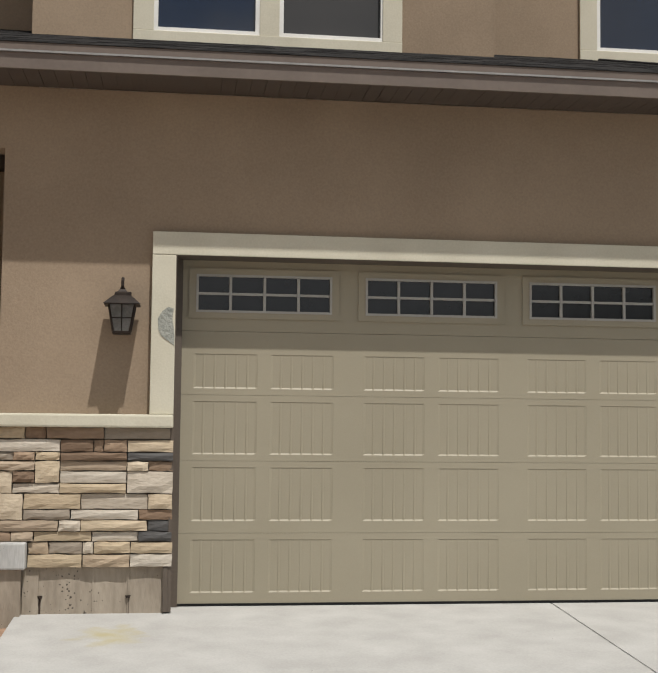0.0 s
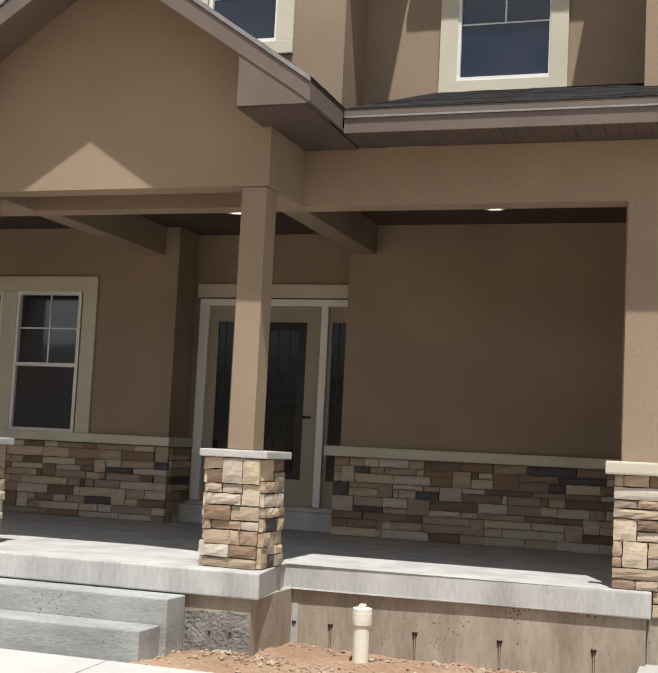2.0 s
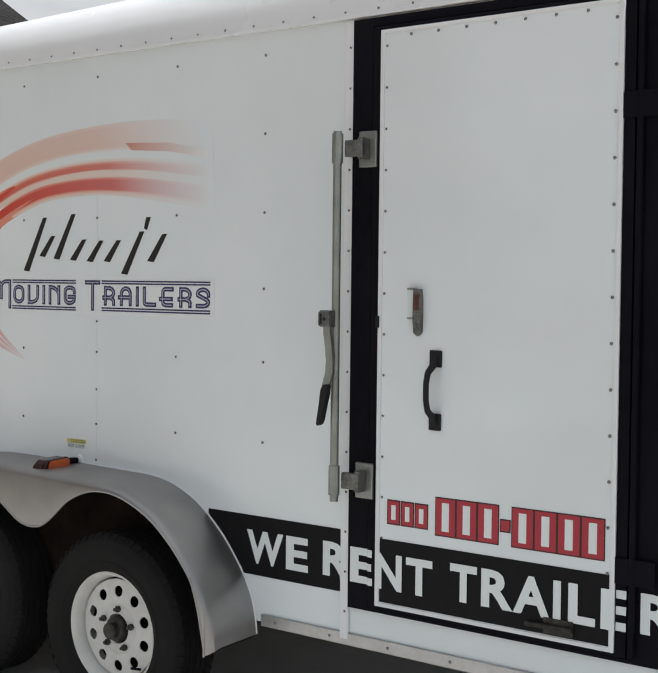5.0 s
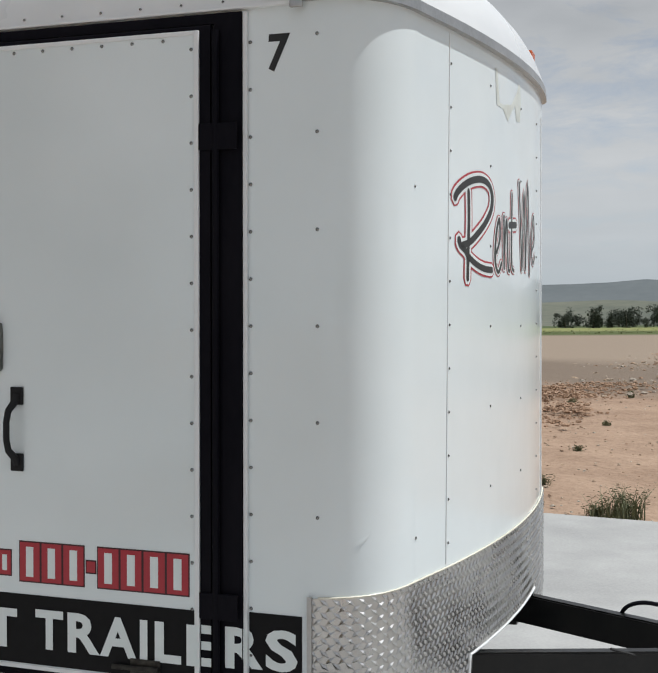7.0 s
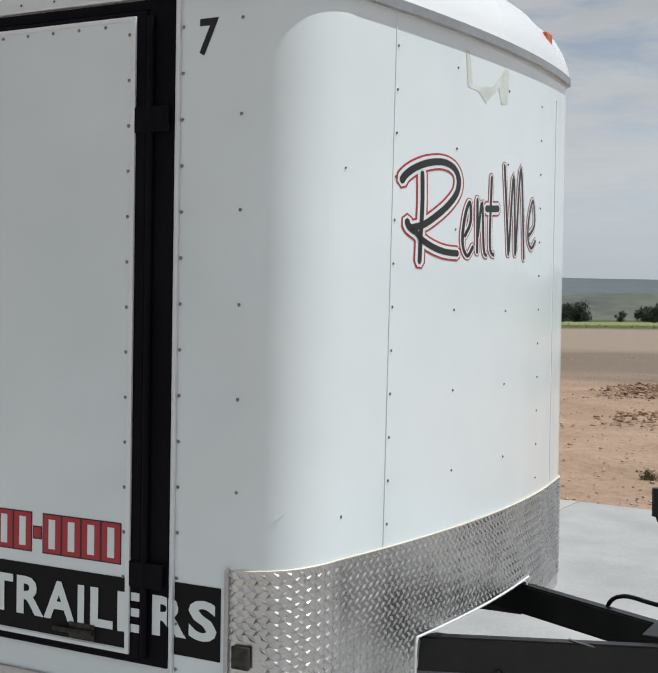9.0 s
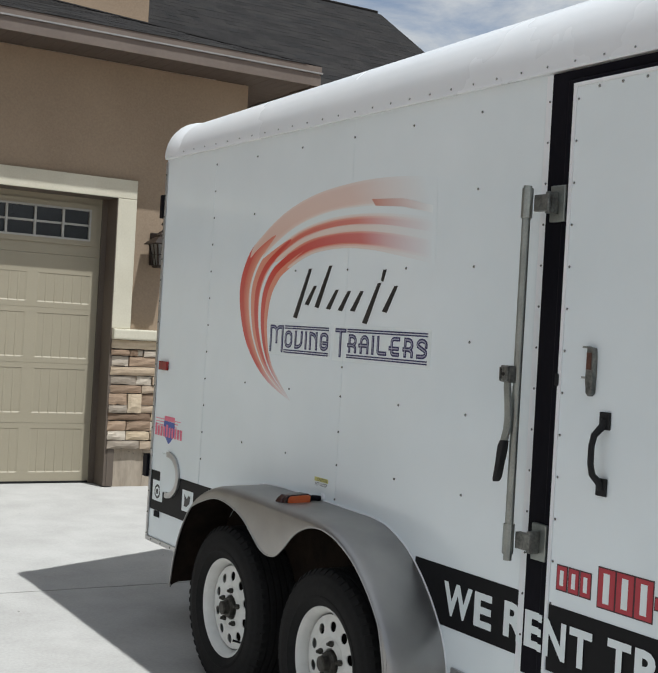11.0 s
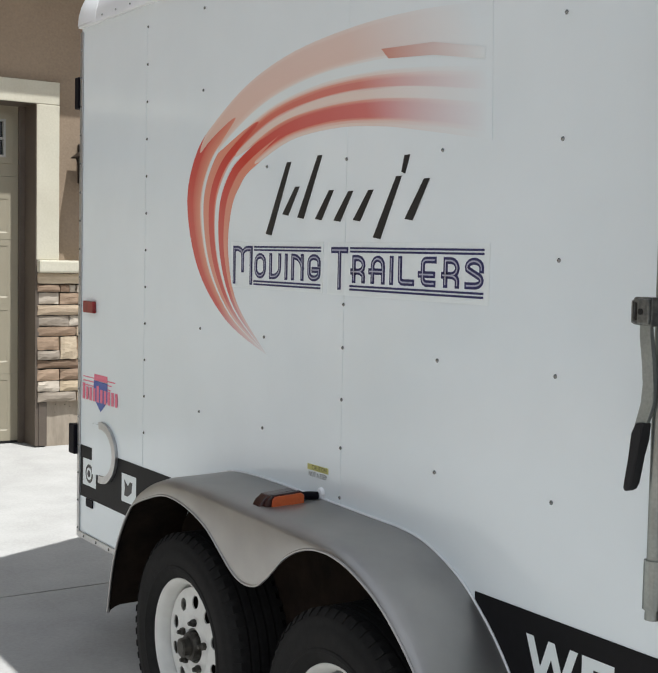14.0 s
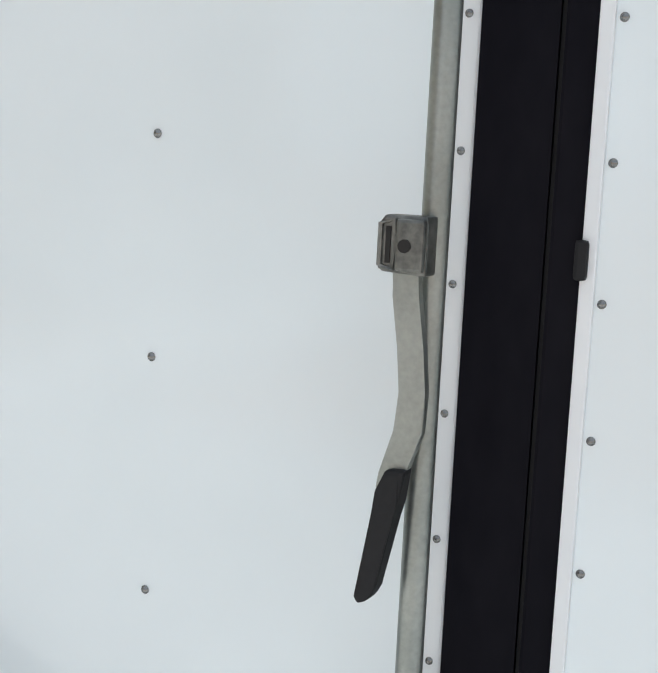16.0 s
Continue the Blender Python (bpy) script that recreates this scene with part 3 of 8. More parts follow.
def stonework(parent, width, height, m, seed, depth=0.045, course=0.080, longest=6):
    """Ledge stones of mixed height packed over a rectangle; m sets its lower left corner, width along local x, facing local -y."""
    rng = random.Random(seed)
    def lines(total, step):
        n = max(2, round(total / step))
        return [0.0] + [(i + rng.uniform(-0.2, 0.2)) * total / n for i in range(1, n)] + [total]
    xs, zs = lines(width, 0.066 if longest < 6 else 0.076), lines(height, course)
    nx, nz = len(xs) - 1, len(zs) - 1
    taken = [[False] * nx for _ in range(nz)]
    for k in range(nz):
        for i in range(nx):
            if taken[k][i]:
                continue
            free = 0
            while i + free < nx and not taken[k][i + free]:
                free += 1
            high = 2 if k + 1 < nz and rng.random() < 0.10 else 1
            w = rng.choice((2, 2, 3, 3) if high == 2 else (1, 2, 2, 3, 4, 4, 5, 6))
            w = min(w, longest)
            if free - w < 2:
                w = free if free <= longest else free - 2
            while high == 2 and any(taken[k + 1][i:i + w]):
                high = 1
            for kk in range(k, k + high):
                for ii in range(i, i + w):
                    taken[kk][ii] = True
            x0, x1, z0, z1 = xs[i], xs[i + w], zs[k], zs[k + high]
            me = stone_mesh(x1 - x0 - 0.003, z1 - z0 - 0.003, depth * rng.uniform(0.62, 1.3), rng)
            ob = place("stone", me, parent)
            ob.matrix_basis = m @ Matrix.Translation(((x0 + x1) / 2, 0, (z0 + z1) / 2))


def lettering(text, wide, high, offset=0.0):
    """The built-in font's outlines, flat, fitted to wide x high; x to the right, y up, from the lower left."""
    cu = bpy.data.curves.new("letters", "FONT")
    cu.body, cu.offset, cu.resolution_u = text, offset, 3
    ob = new("letters", cu)
    deps = bpy.context.evaluated_depsgraph_get()
    me = bpy.data.meshes.new_from_object(ob.evaluated_get(deps))
    bpy.data.objects.remove(ob)
    bpy.data.curves.remove(cu)
    bm = bmesh.new()
    bm.from_mesh(me)
    bpy.data.meshes.remove(me)
    xs, ys = [v.co.x for v in bm.verts], [v.co.y for v in bm.verts]
    x0, x1, y0, y1 = min(xs), max(xs), min(ys), max(ys)
    for v in bm.verts:
        v.co = Vector(((v.co.x - x0) / (x1 - x0) * wide, (v.co.y - y0) / (y1 - y0) * high, 0))
    return bm


def shingles(name, eave, along, up, length, rise, inside=None, seed=1, expo=0.135):
    """Courses of asphalt shingle tabs on a roof plane."""
    rng = random.Random(seed)
    eave, along, up = Vector(eave), Vector(along).normalized(), Vector(up).normalized()
    out = along.cross(up).normalized()
    if out.z < 0:
        out = -out
    vs, fs = [], []
    for r in range(int(rise / expo)):
        x = -rng.uniform(0, 0.25)
        while x < length:
            w = rng.choice((0.12, 0.17, 0.22, 0.3, 0.16))
            a, b = max(x, 0), min(x + w, length)
            x += w
            if b - a < 0.02 or (inside and not inside(((a + b) / 2), (r + 0.5) * expo)):
                continue
            lift = rng.choice((0.003, 0.004, 0.0055))
            i = len(vs)
            lo, hi = r * expo, (r + 1) * expo + 0.01
            for s, t, o in ((a, lo, 0.0), (b, lo, 0.0), (b, lo, lift), (a, lo, lift), (b, hi, 0.003), (a, hi, 0.003)):
                vs.append(tuple(eave + along * s + up * t + out * o))
            fs += [(i, i + 1, i + 2, i + 3), (i + 3, i + 2, i + 4, i + 5)]
    return sheet_mesh(name, vs, fs, SHINGLE)

# ---- ground, concrete and distance ----
FALL = 0.0355


def slope(y):
    return FALL * max(min(y, 0.0), -16.0)


def ground_sheet():
    """One sheet of earth that falls with the drive and runs out flat to the horizon."""
    rng = random.Random(5)
    def steps(far):
        out, v, d = [], 12.0, 0.6
        while v < far:
            out.append(v); v += d; d *= 1.16
        return out + [far]
    xs = [-x for x in steps(3500)[::-1]] + [-12 + 0.5 * i + 0.0001 for i in range(1, 48)] + steps(3500)
    ys = [-y for y in steps(3500)[::-1]] + [-12 + 0.5 * i + 0.0001 for i in range(1, 48)] + steps(3500)
    vs, fs = [], []
    for y in ys:
        for x in xs:
            z = slope(y) - 0.05
            if -1.6 < x < 10.4 and -16 < y < 3.2 or -9 < x < 12 and y > -0.6 or -9 < x < -1 and -3.1 < y < -1.2:
                z -= 0.16
            else:
                near = 1.0 if abs(x) < 60 else 0.0
                z += near * 0.045 * noise.noise(Vector((x * 0.9, y * 0.9, 0))) + near * 0.12 * max(0, noise.noise(Vector((x * 0.17, y * 0.17, 3)))) * min(max((x - 13) / 10, 0), 1)
            vs.append((x, y, z))
    w = len(xs)
    for j in range(len(ys) - 1):
        for i in range(w - 1):
            a = j * w + i
            fs.append((a, a + 1, a + w + 1, a + w))
    me = sheet_mesh("ground", vs, fs, EARTH)
    for p in me.polygons:
        p.use_smooth = True
    return tagged(new("ground", me), "pale reddish bare dirt with gravel and far green field", "ground", kind="structure")


def earth_mat():
    """Bare reddish dirt, a belt of grey gravel, a pale track and green crops farther off."""
    m = mat("earth", (0.245, 0.165, 0.115), (0.37, 0.265, 0.19), 0.97, grain=9, bump=1.0, depth=0.05, scale=0.8, spec=0.1)
    nt = m.node_tree
    n, link = nt.nodes.new, nt.links.new
    b = nt.nodes["Principled BSDF"]
    first = b.inputs["Base Color"].links[0].from_socket
    tc, sep = n("ShaderNodeTexCoord"), n("ShaderNodeSeparateXYZ")
    link(tc.outputs["Object"], sep.inputs[0])
    wob = n("ShaderNodeTexNoise"); wob.inputs["Scale"].default_value = 0.15; wob.inputs["Detail"].default_value = 6
    link(tc.outputs["Object"], wob.inputs["Vector"])
    far = n("ShaderNodeMath"); far.operation = "MULTIPLY_ADD"; far.inputs[1].default_value = 14.0
    link(wob.outputs["Fac"], far.inputs[0]); link(sep.outputs["X"], far.inputs[2])
    def band(lo, hi, a, colour, amount=1.0):
        step = n("ShaderNodeMapRange"); step.inputs["From Min"].default_value, step.inputs["From Max"].default_value = lo, hi
        step.inputs["To Max"].default_value = amount
        link(far.outputs[0], step.inputs["Value"])
        mix = n("ShaderNodeMix"); mix.data_type = "RGBA"; mix.inputs["B"].default_value = (*colour, 1)
        link(step.outputs[0], mix.inputs["Factor"]); link(a, mix.inputs["A"])
        return mix.outputs["Result"]
    c = band(33, 37, first, (0.16, 0.128, 0.10), 0.9)
    c = band(52, 58, c, (0.27, 0.215, 0.165), 0.9)
    c = band(150, 175, c, (0.085, 0.105, 0.04))
    c = band(240, 270, c, (0.20, 0.21, 0.085))
    c = band(480, 520, c, (0.07, 0.09, 0.04))
    link(c, b.inputs["Base Color"])
    return m


EARTH = earth_mat()
ground_sheet()


def slab_piece(parent, name, x0, x1, y0, y1, material, top=0.0, thick=0.12):
    bm = bmesh.new()
    g = 0.003
    lo, hi = [], []
    edge = lambda v, y: 2.725 + 0.037 * y if v == "joint" else v
    for x, y in ((edge(x0, y0) + g, y0 + g), (edge(x1, y0) - g, y0 + g), (edge(x1, y1) - g, y1 - g), (edge(x0, y1) + g, y1 - g)):
        z = FALL * min(y, 0.0) + top
        hi.append(bm.verts.new((x, y, z))); lo.append(bm.verts.new((x, y, z - thick)))
    f = bm.faces.new(hi); bm.faces.new(lo[::-1])
    for i in range(4):
        bm.faces.new((lo[i], lo[(i + 1) % 4], hi[(i + 1) % 4], hi[i]))
    bmesh.ops.bevel(bm, geom=list(f.edges), offset=0.004, segments=2, affect="EDGES")
    return part(name, bm, material, parent)


drive = thing("driveway", (3, -5, -0.2), "pale broom-finished concrete driveway with saw-cut joints", "driveway", kind="structure")
for xa, xb in ((-1.02, "joint"), ("joint", 6.3), (6.3, 10.6)):
    for ya, yb in ((-3.34, 0.30), (-6.9, -3.34), (-10.5, -6.9), (-14.5, -10.5)):
        slab_piece(drive, "slab", xa, xb, ya, yb, CONCRETE if yb > -6.8 else GREYC)
slab_piece(drive, "slab", 6.12, 10.6, 0.30, 2.6, CONCRETE)

path = thing("walkway", (-4, -2, -0.1), "smooth pale concrete front walk with joints", "walkway", kind="structure")
for xa, xb in ((-9, -7.1), (-7.1, -5.6), (-5.6, -4.1), (-4.1, -2.6), (-2.6, -1.06)):
    slab_piece(path, "slab", xa, xb, -2.9, -1.60, WALKC, 0.004)


def bed():
    """The raw planting bed before the porch, heaped against its foundation."""
    vs, fs, nx, ny = [], [], 60, 36
    for j in range(ny + 1):
        for i in range(nx + 1):
            x, y = -4.0 + 3.02 * i / nx, -1.62 + 1.75 * j / ny
            z = -0.09 - 0.035 * j / ny + 0.05 * math.exp(-((x + 3.62) / 0.38) ** 2) + 0.03 * max(0.0, min(1.0, (x + 1.4) / 0.3)) + 0.022 * noise.noise(Vector((x * 3, y * 3, 0))) + 0.022 * noise.noise(Vector((x * 8, y * 8, 2))) + 0.014 * noise.noise(Vector((x * 19, y * 19, 5)))
            if i == nx or j == 0:
                z = slope(y) - 0.03
            vs.append((x, y, z))
    for j in range(ny):
        for i in range(nx):
            a = j * (nx + 1) + i
            fs.append((a, a + 1, a + nx + 2, a + nx + 1))
    me = sheet_mesh("planting_bed", vs, fs, DIRT)
    for p in me.polygons:
        p.use_smooth = True
    return tagged(new("planting_bed", me), "raw reddish dirt planting bed with pebbles", "planting bed", kind="structure"), vs


bed_ob, bed_vs = bed()


def pebble_cloud(name, spots, seed, label, lo=0.006, hi=0.025, material=None):
    rng = random.Random(seed)
    vs, fs = [], []
    for x, y, z in spots:
        r = rng.uniform(lo, hi) * (1 if rng.random() < 0.85 else 1.8)
        i = len(vs)
        turn = rng.uniform(0, 6.28)
        for ring_r, ring_z in ((0.95, -0.25), (1.0, 0.15), (0.55, 0.5)):
            for q in range(5):
                a = turn + (q + rng.uniform(-0.3, 0.3)) * 1.2566
                k = r * ring_r * rng.uniform(0.7, 1.25)
                vs.append((x + k * math.cos(a), y + k * math.sin(a), z + r * ring_z * rng.uniform(0.6, 1.2)))
        for q in range(5):
            w = (q + 1) % 5
            for base in (i, i + 5):
                fs.append((base + q, base + w, base + 5 + w, base + 5 + q))
        fs.append(tuple(range(i + 10, i + 15)))
    return tagged(new(name, sheet_mesh(name, vs, fs, material or PEBBLE)), label, "gravel", kind="stuff")


rng0 = random.Random(11)
pebble_cloud("bed_pebbles", [(v[0] + rng0.uniform(-0.03, 0.03), v[1] + rng0.uniform(-0.03, 0.03), v[2] + 0.004) for v in rng0.sample(bed_vs, 420)], 3, "small pebbles and clods strewn over bare dirt", 0.004, 0.013)
pebble_cloud("gravel_patch", [(-1.58 + rng0.gauss(0, 0.15), -1.30 + rng0.gauss(0, 0.05), slope(-1.3) + 0.012) for _ in range(220)], 6, "pale spilt gravel at the edge of the dirt bed", 0.004, 0.012, CAP)
pebble_cloud("bed_clods", [(rng0.uniform(-3.9, -1.2), -0.12 - abs(rng0.gauss(0, 0.10)), 0.0) for _ in range(150)] + [(-3.35 + rng0.gauss(0, 0.3), -1.02 + rng0.gauss(0, 0.12), 0.0) for _ in range(170)], 8, "pale clods and chips of mortar on the dirt bed", 0.006, 0.019)
pebble_cloud("gravel_belt", [(rng0.uniform(25, 62), rng0.uniform(-12, 16), -0.02 + slope(-5)) for _ in range(2600)], 14, "loose grey-brown gravel along a dirt track", 0.02, 0.075)
pebble_cloud("field_stones", [(10.8 + rng0.random() ** 1.6 * 34, rng0.uniform(-16, 14), 0) for _ in range(6500)], 4, "stones and clods strewn over bare field", 0.005, 0.022)
for ob in bpy.data.objects:
    if ob.name == "bed_clods":
        tops = [(v.co.x, v.co.y, v.co.z) for v in bed_ob.data.vertices]
        for v in ob.data.vertices:
            i, j = round((v.co.x + 4.0) / 3.02 * 60), round((v.co.y + 1.62) / 1.75 * 36)
            v.co.z += tops[max(0, min(36, j)) * 61 + max(0, min(60, i))][2] + 0.006
    if ob.name == "field_stones":
        for v in ob.data.vertices:
            v.co.z += slope(v.co.y) - 0.03

def heap(x, y, n, spread, lo, hi, seed):
    """Clods thrown up in a low heap."""
    rng = random.Random(seed)
    spots = []
    for _ in range(n):
        px, py = rng.gauss(0, spread), rng.gauss(0, spread * 0.6)
        spots.append((x + px, y + py, slope(y) - 0.03 + 0.16 * max(0, 1 - (px * px + py * py) / (spread * spread * 2)) * rng.uniform(0.4, 1.0)))
    return pebble_cloud("clods", spots, seed, "reddish clods of dug earth in a low heap", lo, hi, DIRT)


for k, (hx, hy, cnt, sp) in enumerate(((25.0, -4.7, 160, 0.8), (21.4, -5.9, 60, 0.35), (24.5, -4.0, 90, 0.6), (27.0, -4.9, 120, 0.9), (18.5, -5.6, 40, 0.5), (29.0, -5.5, 90, 1.2))):
    heap(hx, hy, cnt * 4, sp * 1.25, 0.012, 0.042, 300 + k)

# ---- the house: lower walls ----
FX = 0.05  # face of the front wall
tagged(part("wall_front", grid_wall([-1.172, 6.065], [0.30, 3.56], FX, 0.26, [(-0.02, 4.9, 0.2, 2.44)]), STUCCO), "tan textured stucco garage wall", "wall", kind="structure")
tagged(part("wall_porch_header", boxed(-3.58, -1.172, FX, 0.26, 3.128, 3.56), STUCCO), "tan stucco header beam over the porch", "wall", kind="structure")
tagged(part("wall_porch_side", boxed(-1.2, -0.98, 0.262, 3.0, 0.3, 3.56), STUCCO), "tan stucco wall beside the porch", "wall", kind="structure")
tagged(part("wall_porch_back", boxed(-4.105, -1.202, 2.98, 3.2, 0.3, 3.56), STUCCO), "tan stucco porch back wall in shade", "wall", kind="structure")
tagged(part("wall_entry_right", boxed(-4.105, -3.9, 3.202, 3.62, 0.3, 3.56), STUCCO), "tan stucco return beside the entry", "wall", kind="structure")
tagged(part("wall_entry", grid_wall([-5.97, -4.107], [0.3, 3.56], 3.42, 3.6, [(-5.895, -4.17, 0.67, 2.86)]), STUCCO), "tan stucco wall round the front door", "wall", kind="structure")
tagged(part("wall_porch_window", grid_wall([-10.5, -5.97], [0.3, 3.56], 2.95, 3.15, [(-8.86, -7.07, 1.33, 2.84)]), STUCCO), "tan stucco wall with a double window", "wall", kind="structure")
tagged(part("wall_entry_left", boxed(-6.1, -5.97, 3.152, 3.60, 0.3, 3.56), STUCCO), "tan stucco return beside the front door", "wall", kind="structure")
tagged(part("wall_garage_side", boxed(5.85, 6.065, 0.262, 2.1, 0.0, 3.56), STUCCO), "tan stucco garage side wall", "wall", kind="structure")
# header and end wall out of view, added to cut light into the porch
tagged(part("wall_porch_header_far", boxed(-9.5, -6.102, FX, 0.26, 3.13, 3.552), STUCCO), "tan stucco header beam over the porch", "wall", kind="structure")
tagged(part("wall_far_left", boxed(-9.7, -9.5, -0.2, 3.15, 0.0, 3.56), STUCCO), "unseen tan stucco end wall that holds back porch light", "wall", kind="structure")
tagged(part("wall_garage_back", boxed(-1.2, 10.8, 8.0, 8.2, -0.1, 6.0), STUCCO), "plain stucco wall at the back", "wall", kind="structure")
tagged(part("floor_garage", boxed(-0.98, 6.0, 0.31, 8.0, -0.12, 0.0), WALKC), "concrete garage floor", "floor", kind="structure")
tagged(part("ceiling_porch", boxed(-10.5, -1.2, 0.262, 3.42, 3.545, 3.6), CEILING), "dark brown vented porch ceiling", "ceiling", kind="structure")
tagged(part("ceiling_garage", boxed(-0.98, 5.84, 0.262, 8.0, 3.575, 3.62), VINYL), "plain garage ceiling", "ceiling", kind="structure")

# foundation and porch
found = tagged(part("foundation_garage", boxed(-1.2, -0.05, 0.03, 0.26, -0.3, 0.302), FOUND), "bare grey concrete foundation with form marks", "foundation", kind="structure")
part("form_seam", boxed(-0.518, -0.510, 0.024, 0.03, -0.02, 0.3), FOUND, found)
part("form_seam", boxed(-0.284, -0.277, 0.024, 0.03, -0.02, 0.3), FOUND, found)
for x in (-0.86, -0.280):
    part("form_tie", lathe(bmesh.new(), [(0.0, -0.012), (0.012, -0.01), (0.016, 0.0), (0.018, 0.008)], (x, 0.022, 0.105), "z", 8), TIE, found)
    part("rust_streak", boxed(x - 0.006, x + 0.006, 0.0262, 0.0298, -0.02, 0.10), TIE, found)
part("corner_strip", boxed(-0.975, -0.87, 0.015, 0.03, -0.05, 0.30), FOUND, found)
foundr = tagged(part("foundation_garage_right", boxed(4.96, 6.115, 0.03, 0.26, -0.3, 0.312), FOUND), "bare grey concrete foundation with a crack", "foundation", kind="structure")
for x in (5.23, 5.82):
    part("form_seam", boxed(x, x + 0.006, 0.025, 0.03, -0.02, 0.31), FOUND, foundr)
part("crack", tube(bmesh.new(), [(5.40, 0.029, 0.17), (5.43, 0.029, 0.13), (5.50, 0.029, 0.125), (5.56, 0.029, 0.155), (5.63, 0.029, 0.14), (5.66, 0.029, 0.10)], 0.004, 5), MORTAR, foundr)

tagged(part("porch_slab", prism(bmesh.new(), [(-0.95, -0.09), (-0.95, 0.03), (-1.2, 0.03), (-1.2, 3.4), (-10.5, 3.4), (-10.5, -0.90), (-3.40, -0.90), (-3.52, -0.09)], "z", 0.297, 0.471, 0.012), PORCHC), "thick grey concrete porch slab", "porch", kind="structure")
pf = tagged(part("foundation_porch", boxed(-3.46, -0.98, -0.055, 0.2, -0.4, 0.296), FOUND), "bare concrete porch foundation with rusty form ties", "foundation", kind="structure")
part("foundation_pier", boxed(-4.05, -3.462, -0.86, 0.2, -0.4, 0.296), FOUND, pf)
part("rough_patch", prism(bmesh.new(), [(-3.93, -0.3), (-3.465, -0.3), (-3.465, 0.20), (-3.55, 0.195), (-3.62, 0.205), (-3.72, 0.188), (-3.80, 0.196), (-3.93, 0.18)], "y", -0.866, -0.8605), ROUGHC, pf, "honeycombed rough concrete face")
part("form_board_mark", prism(bmesh.new(), [(-3.4605, -0.3), (-3.40, -0.3), (-3.415, 0.20), (-3.4605, 0.20)], "y", -0.0595, -0.0555), PORCHC, pf)
for x in (-3.437, -3.161, -2.54, -1.944, -1.312):
    part("form_seam", boxed(x - 0.004, x + 0.004, -0.059, -0.055, -0.12, 0.296), FOUND, pf)
    part("form_tie", lathe(bmesh.new(), [(0.0, -0.012), (0.012, -0.01), (0.016, 0.0), (0.018, 0.008)], (x, -0.060, 0.058), "z", 8), TIE, pf)
    part("rust_streak", prism(bmesh.new(), [(x - 0.022, 0.066), (x + 0.020, 0.066), (x + 0.008, 0.02), (x + 0.007, -0.16), (x - 0.006, -0.16), (x - 0.010, 0.02)], "y", -0.0585, -0.0552), TIE, pf)
for x in (-3.6, -3.75):
    part("form_tie", boxed(x - 0.01, x + 0.01, -0.871, -0.8665, 0.04, 0.07), TIE, pf)

steps = thing("front_steps", (-4.7, -1.2, 0), "grey cast concrete front steps", "steps", kind="structure")
part("step", boxed(-9.5, -3.92, -1.18, -0.902, -0.25, 0.292, 0.01), STEPC, steps)
part("step", boxed(-9.5, -3.96, -1.48, -1.182, -0.25, 0.122, 0.01), STEPC, steps)

# ---- stone wainscot and ledges ----
def ledge(name, x0, x1, y0, y1, z0, z1, label="cream stucco ledge over the stone"):
    return tagged(part(name, boxed(x0, x1, y0, y1, z0, z1, 0.014), CREAM), label, "ledge", kind="structure")


ledge("trim_ledge_left", -1.272, 0.0, -0.05, 0.049, 1.235, 1.325)
ledge("trim_ledge_right", 4.885, 6.21, -0.05, 0.049, 1.235, 1.325)
ledge("trim_ledge_back", -4.245, -1.21, 2.86, 2.979, 1.24, 1.34)
ledge("trim_ledge_window", -10.4, -5.90, 2.83, 2.949, 1.25, 1.345)
ledge("trim_ledge_entry", -5.969, -5.89, 2.95, 3.419, 1.25, 1.345)


def stone_panel(name, width, height, m, seed, label):
    bm = boxed(0, width, 0.0, 0.012, 0, height)
    bmesh.ops.transform(bm, matrix=m, verts=bm.verts)
    backing = tagged(part(name, bm, MORTAR), label, "stone veneer", kind="structure")
    stonework(backing, width, height, m, seed)
    return backing


veneer = "dry-stacked cream, tan and brown ledge stone veneer"
stone_panel("wall_stone_left", 1.22, 0.765, pose(-1.215, 0.037, 0.471), 21, veneer)
stone_panel("wall_stone_left_foot", 0.955, 0.17, pose(-0.945, 0.037, 0.301), 22, veneer)
stone_panel("wall_stone_right", 1.225, 0.925, pose(4.885, 0.037, 0.311), 23, veneer)
stone_panel("wall_stone_back", 2.945, 0.768, pose(-4.155, 2.966, 0.472), 24, veneer + " in shade")
stone_panel("wall_stone_window", 4.5, 0.775, pose(-10.44, 2.936, 0.472), 25, veneer + " under the window")
stone_panel("wall_stone_entry", 0.47, 0.775, pose(-5.957, 2.95, 0.472, rz=90), 26, veneer + " beside the front door")


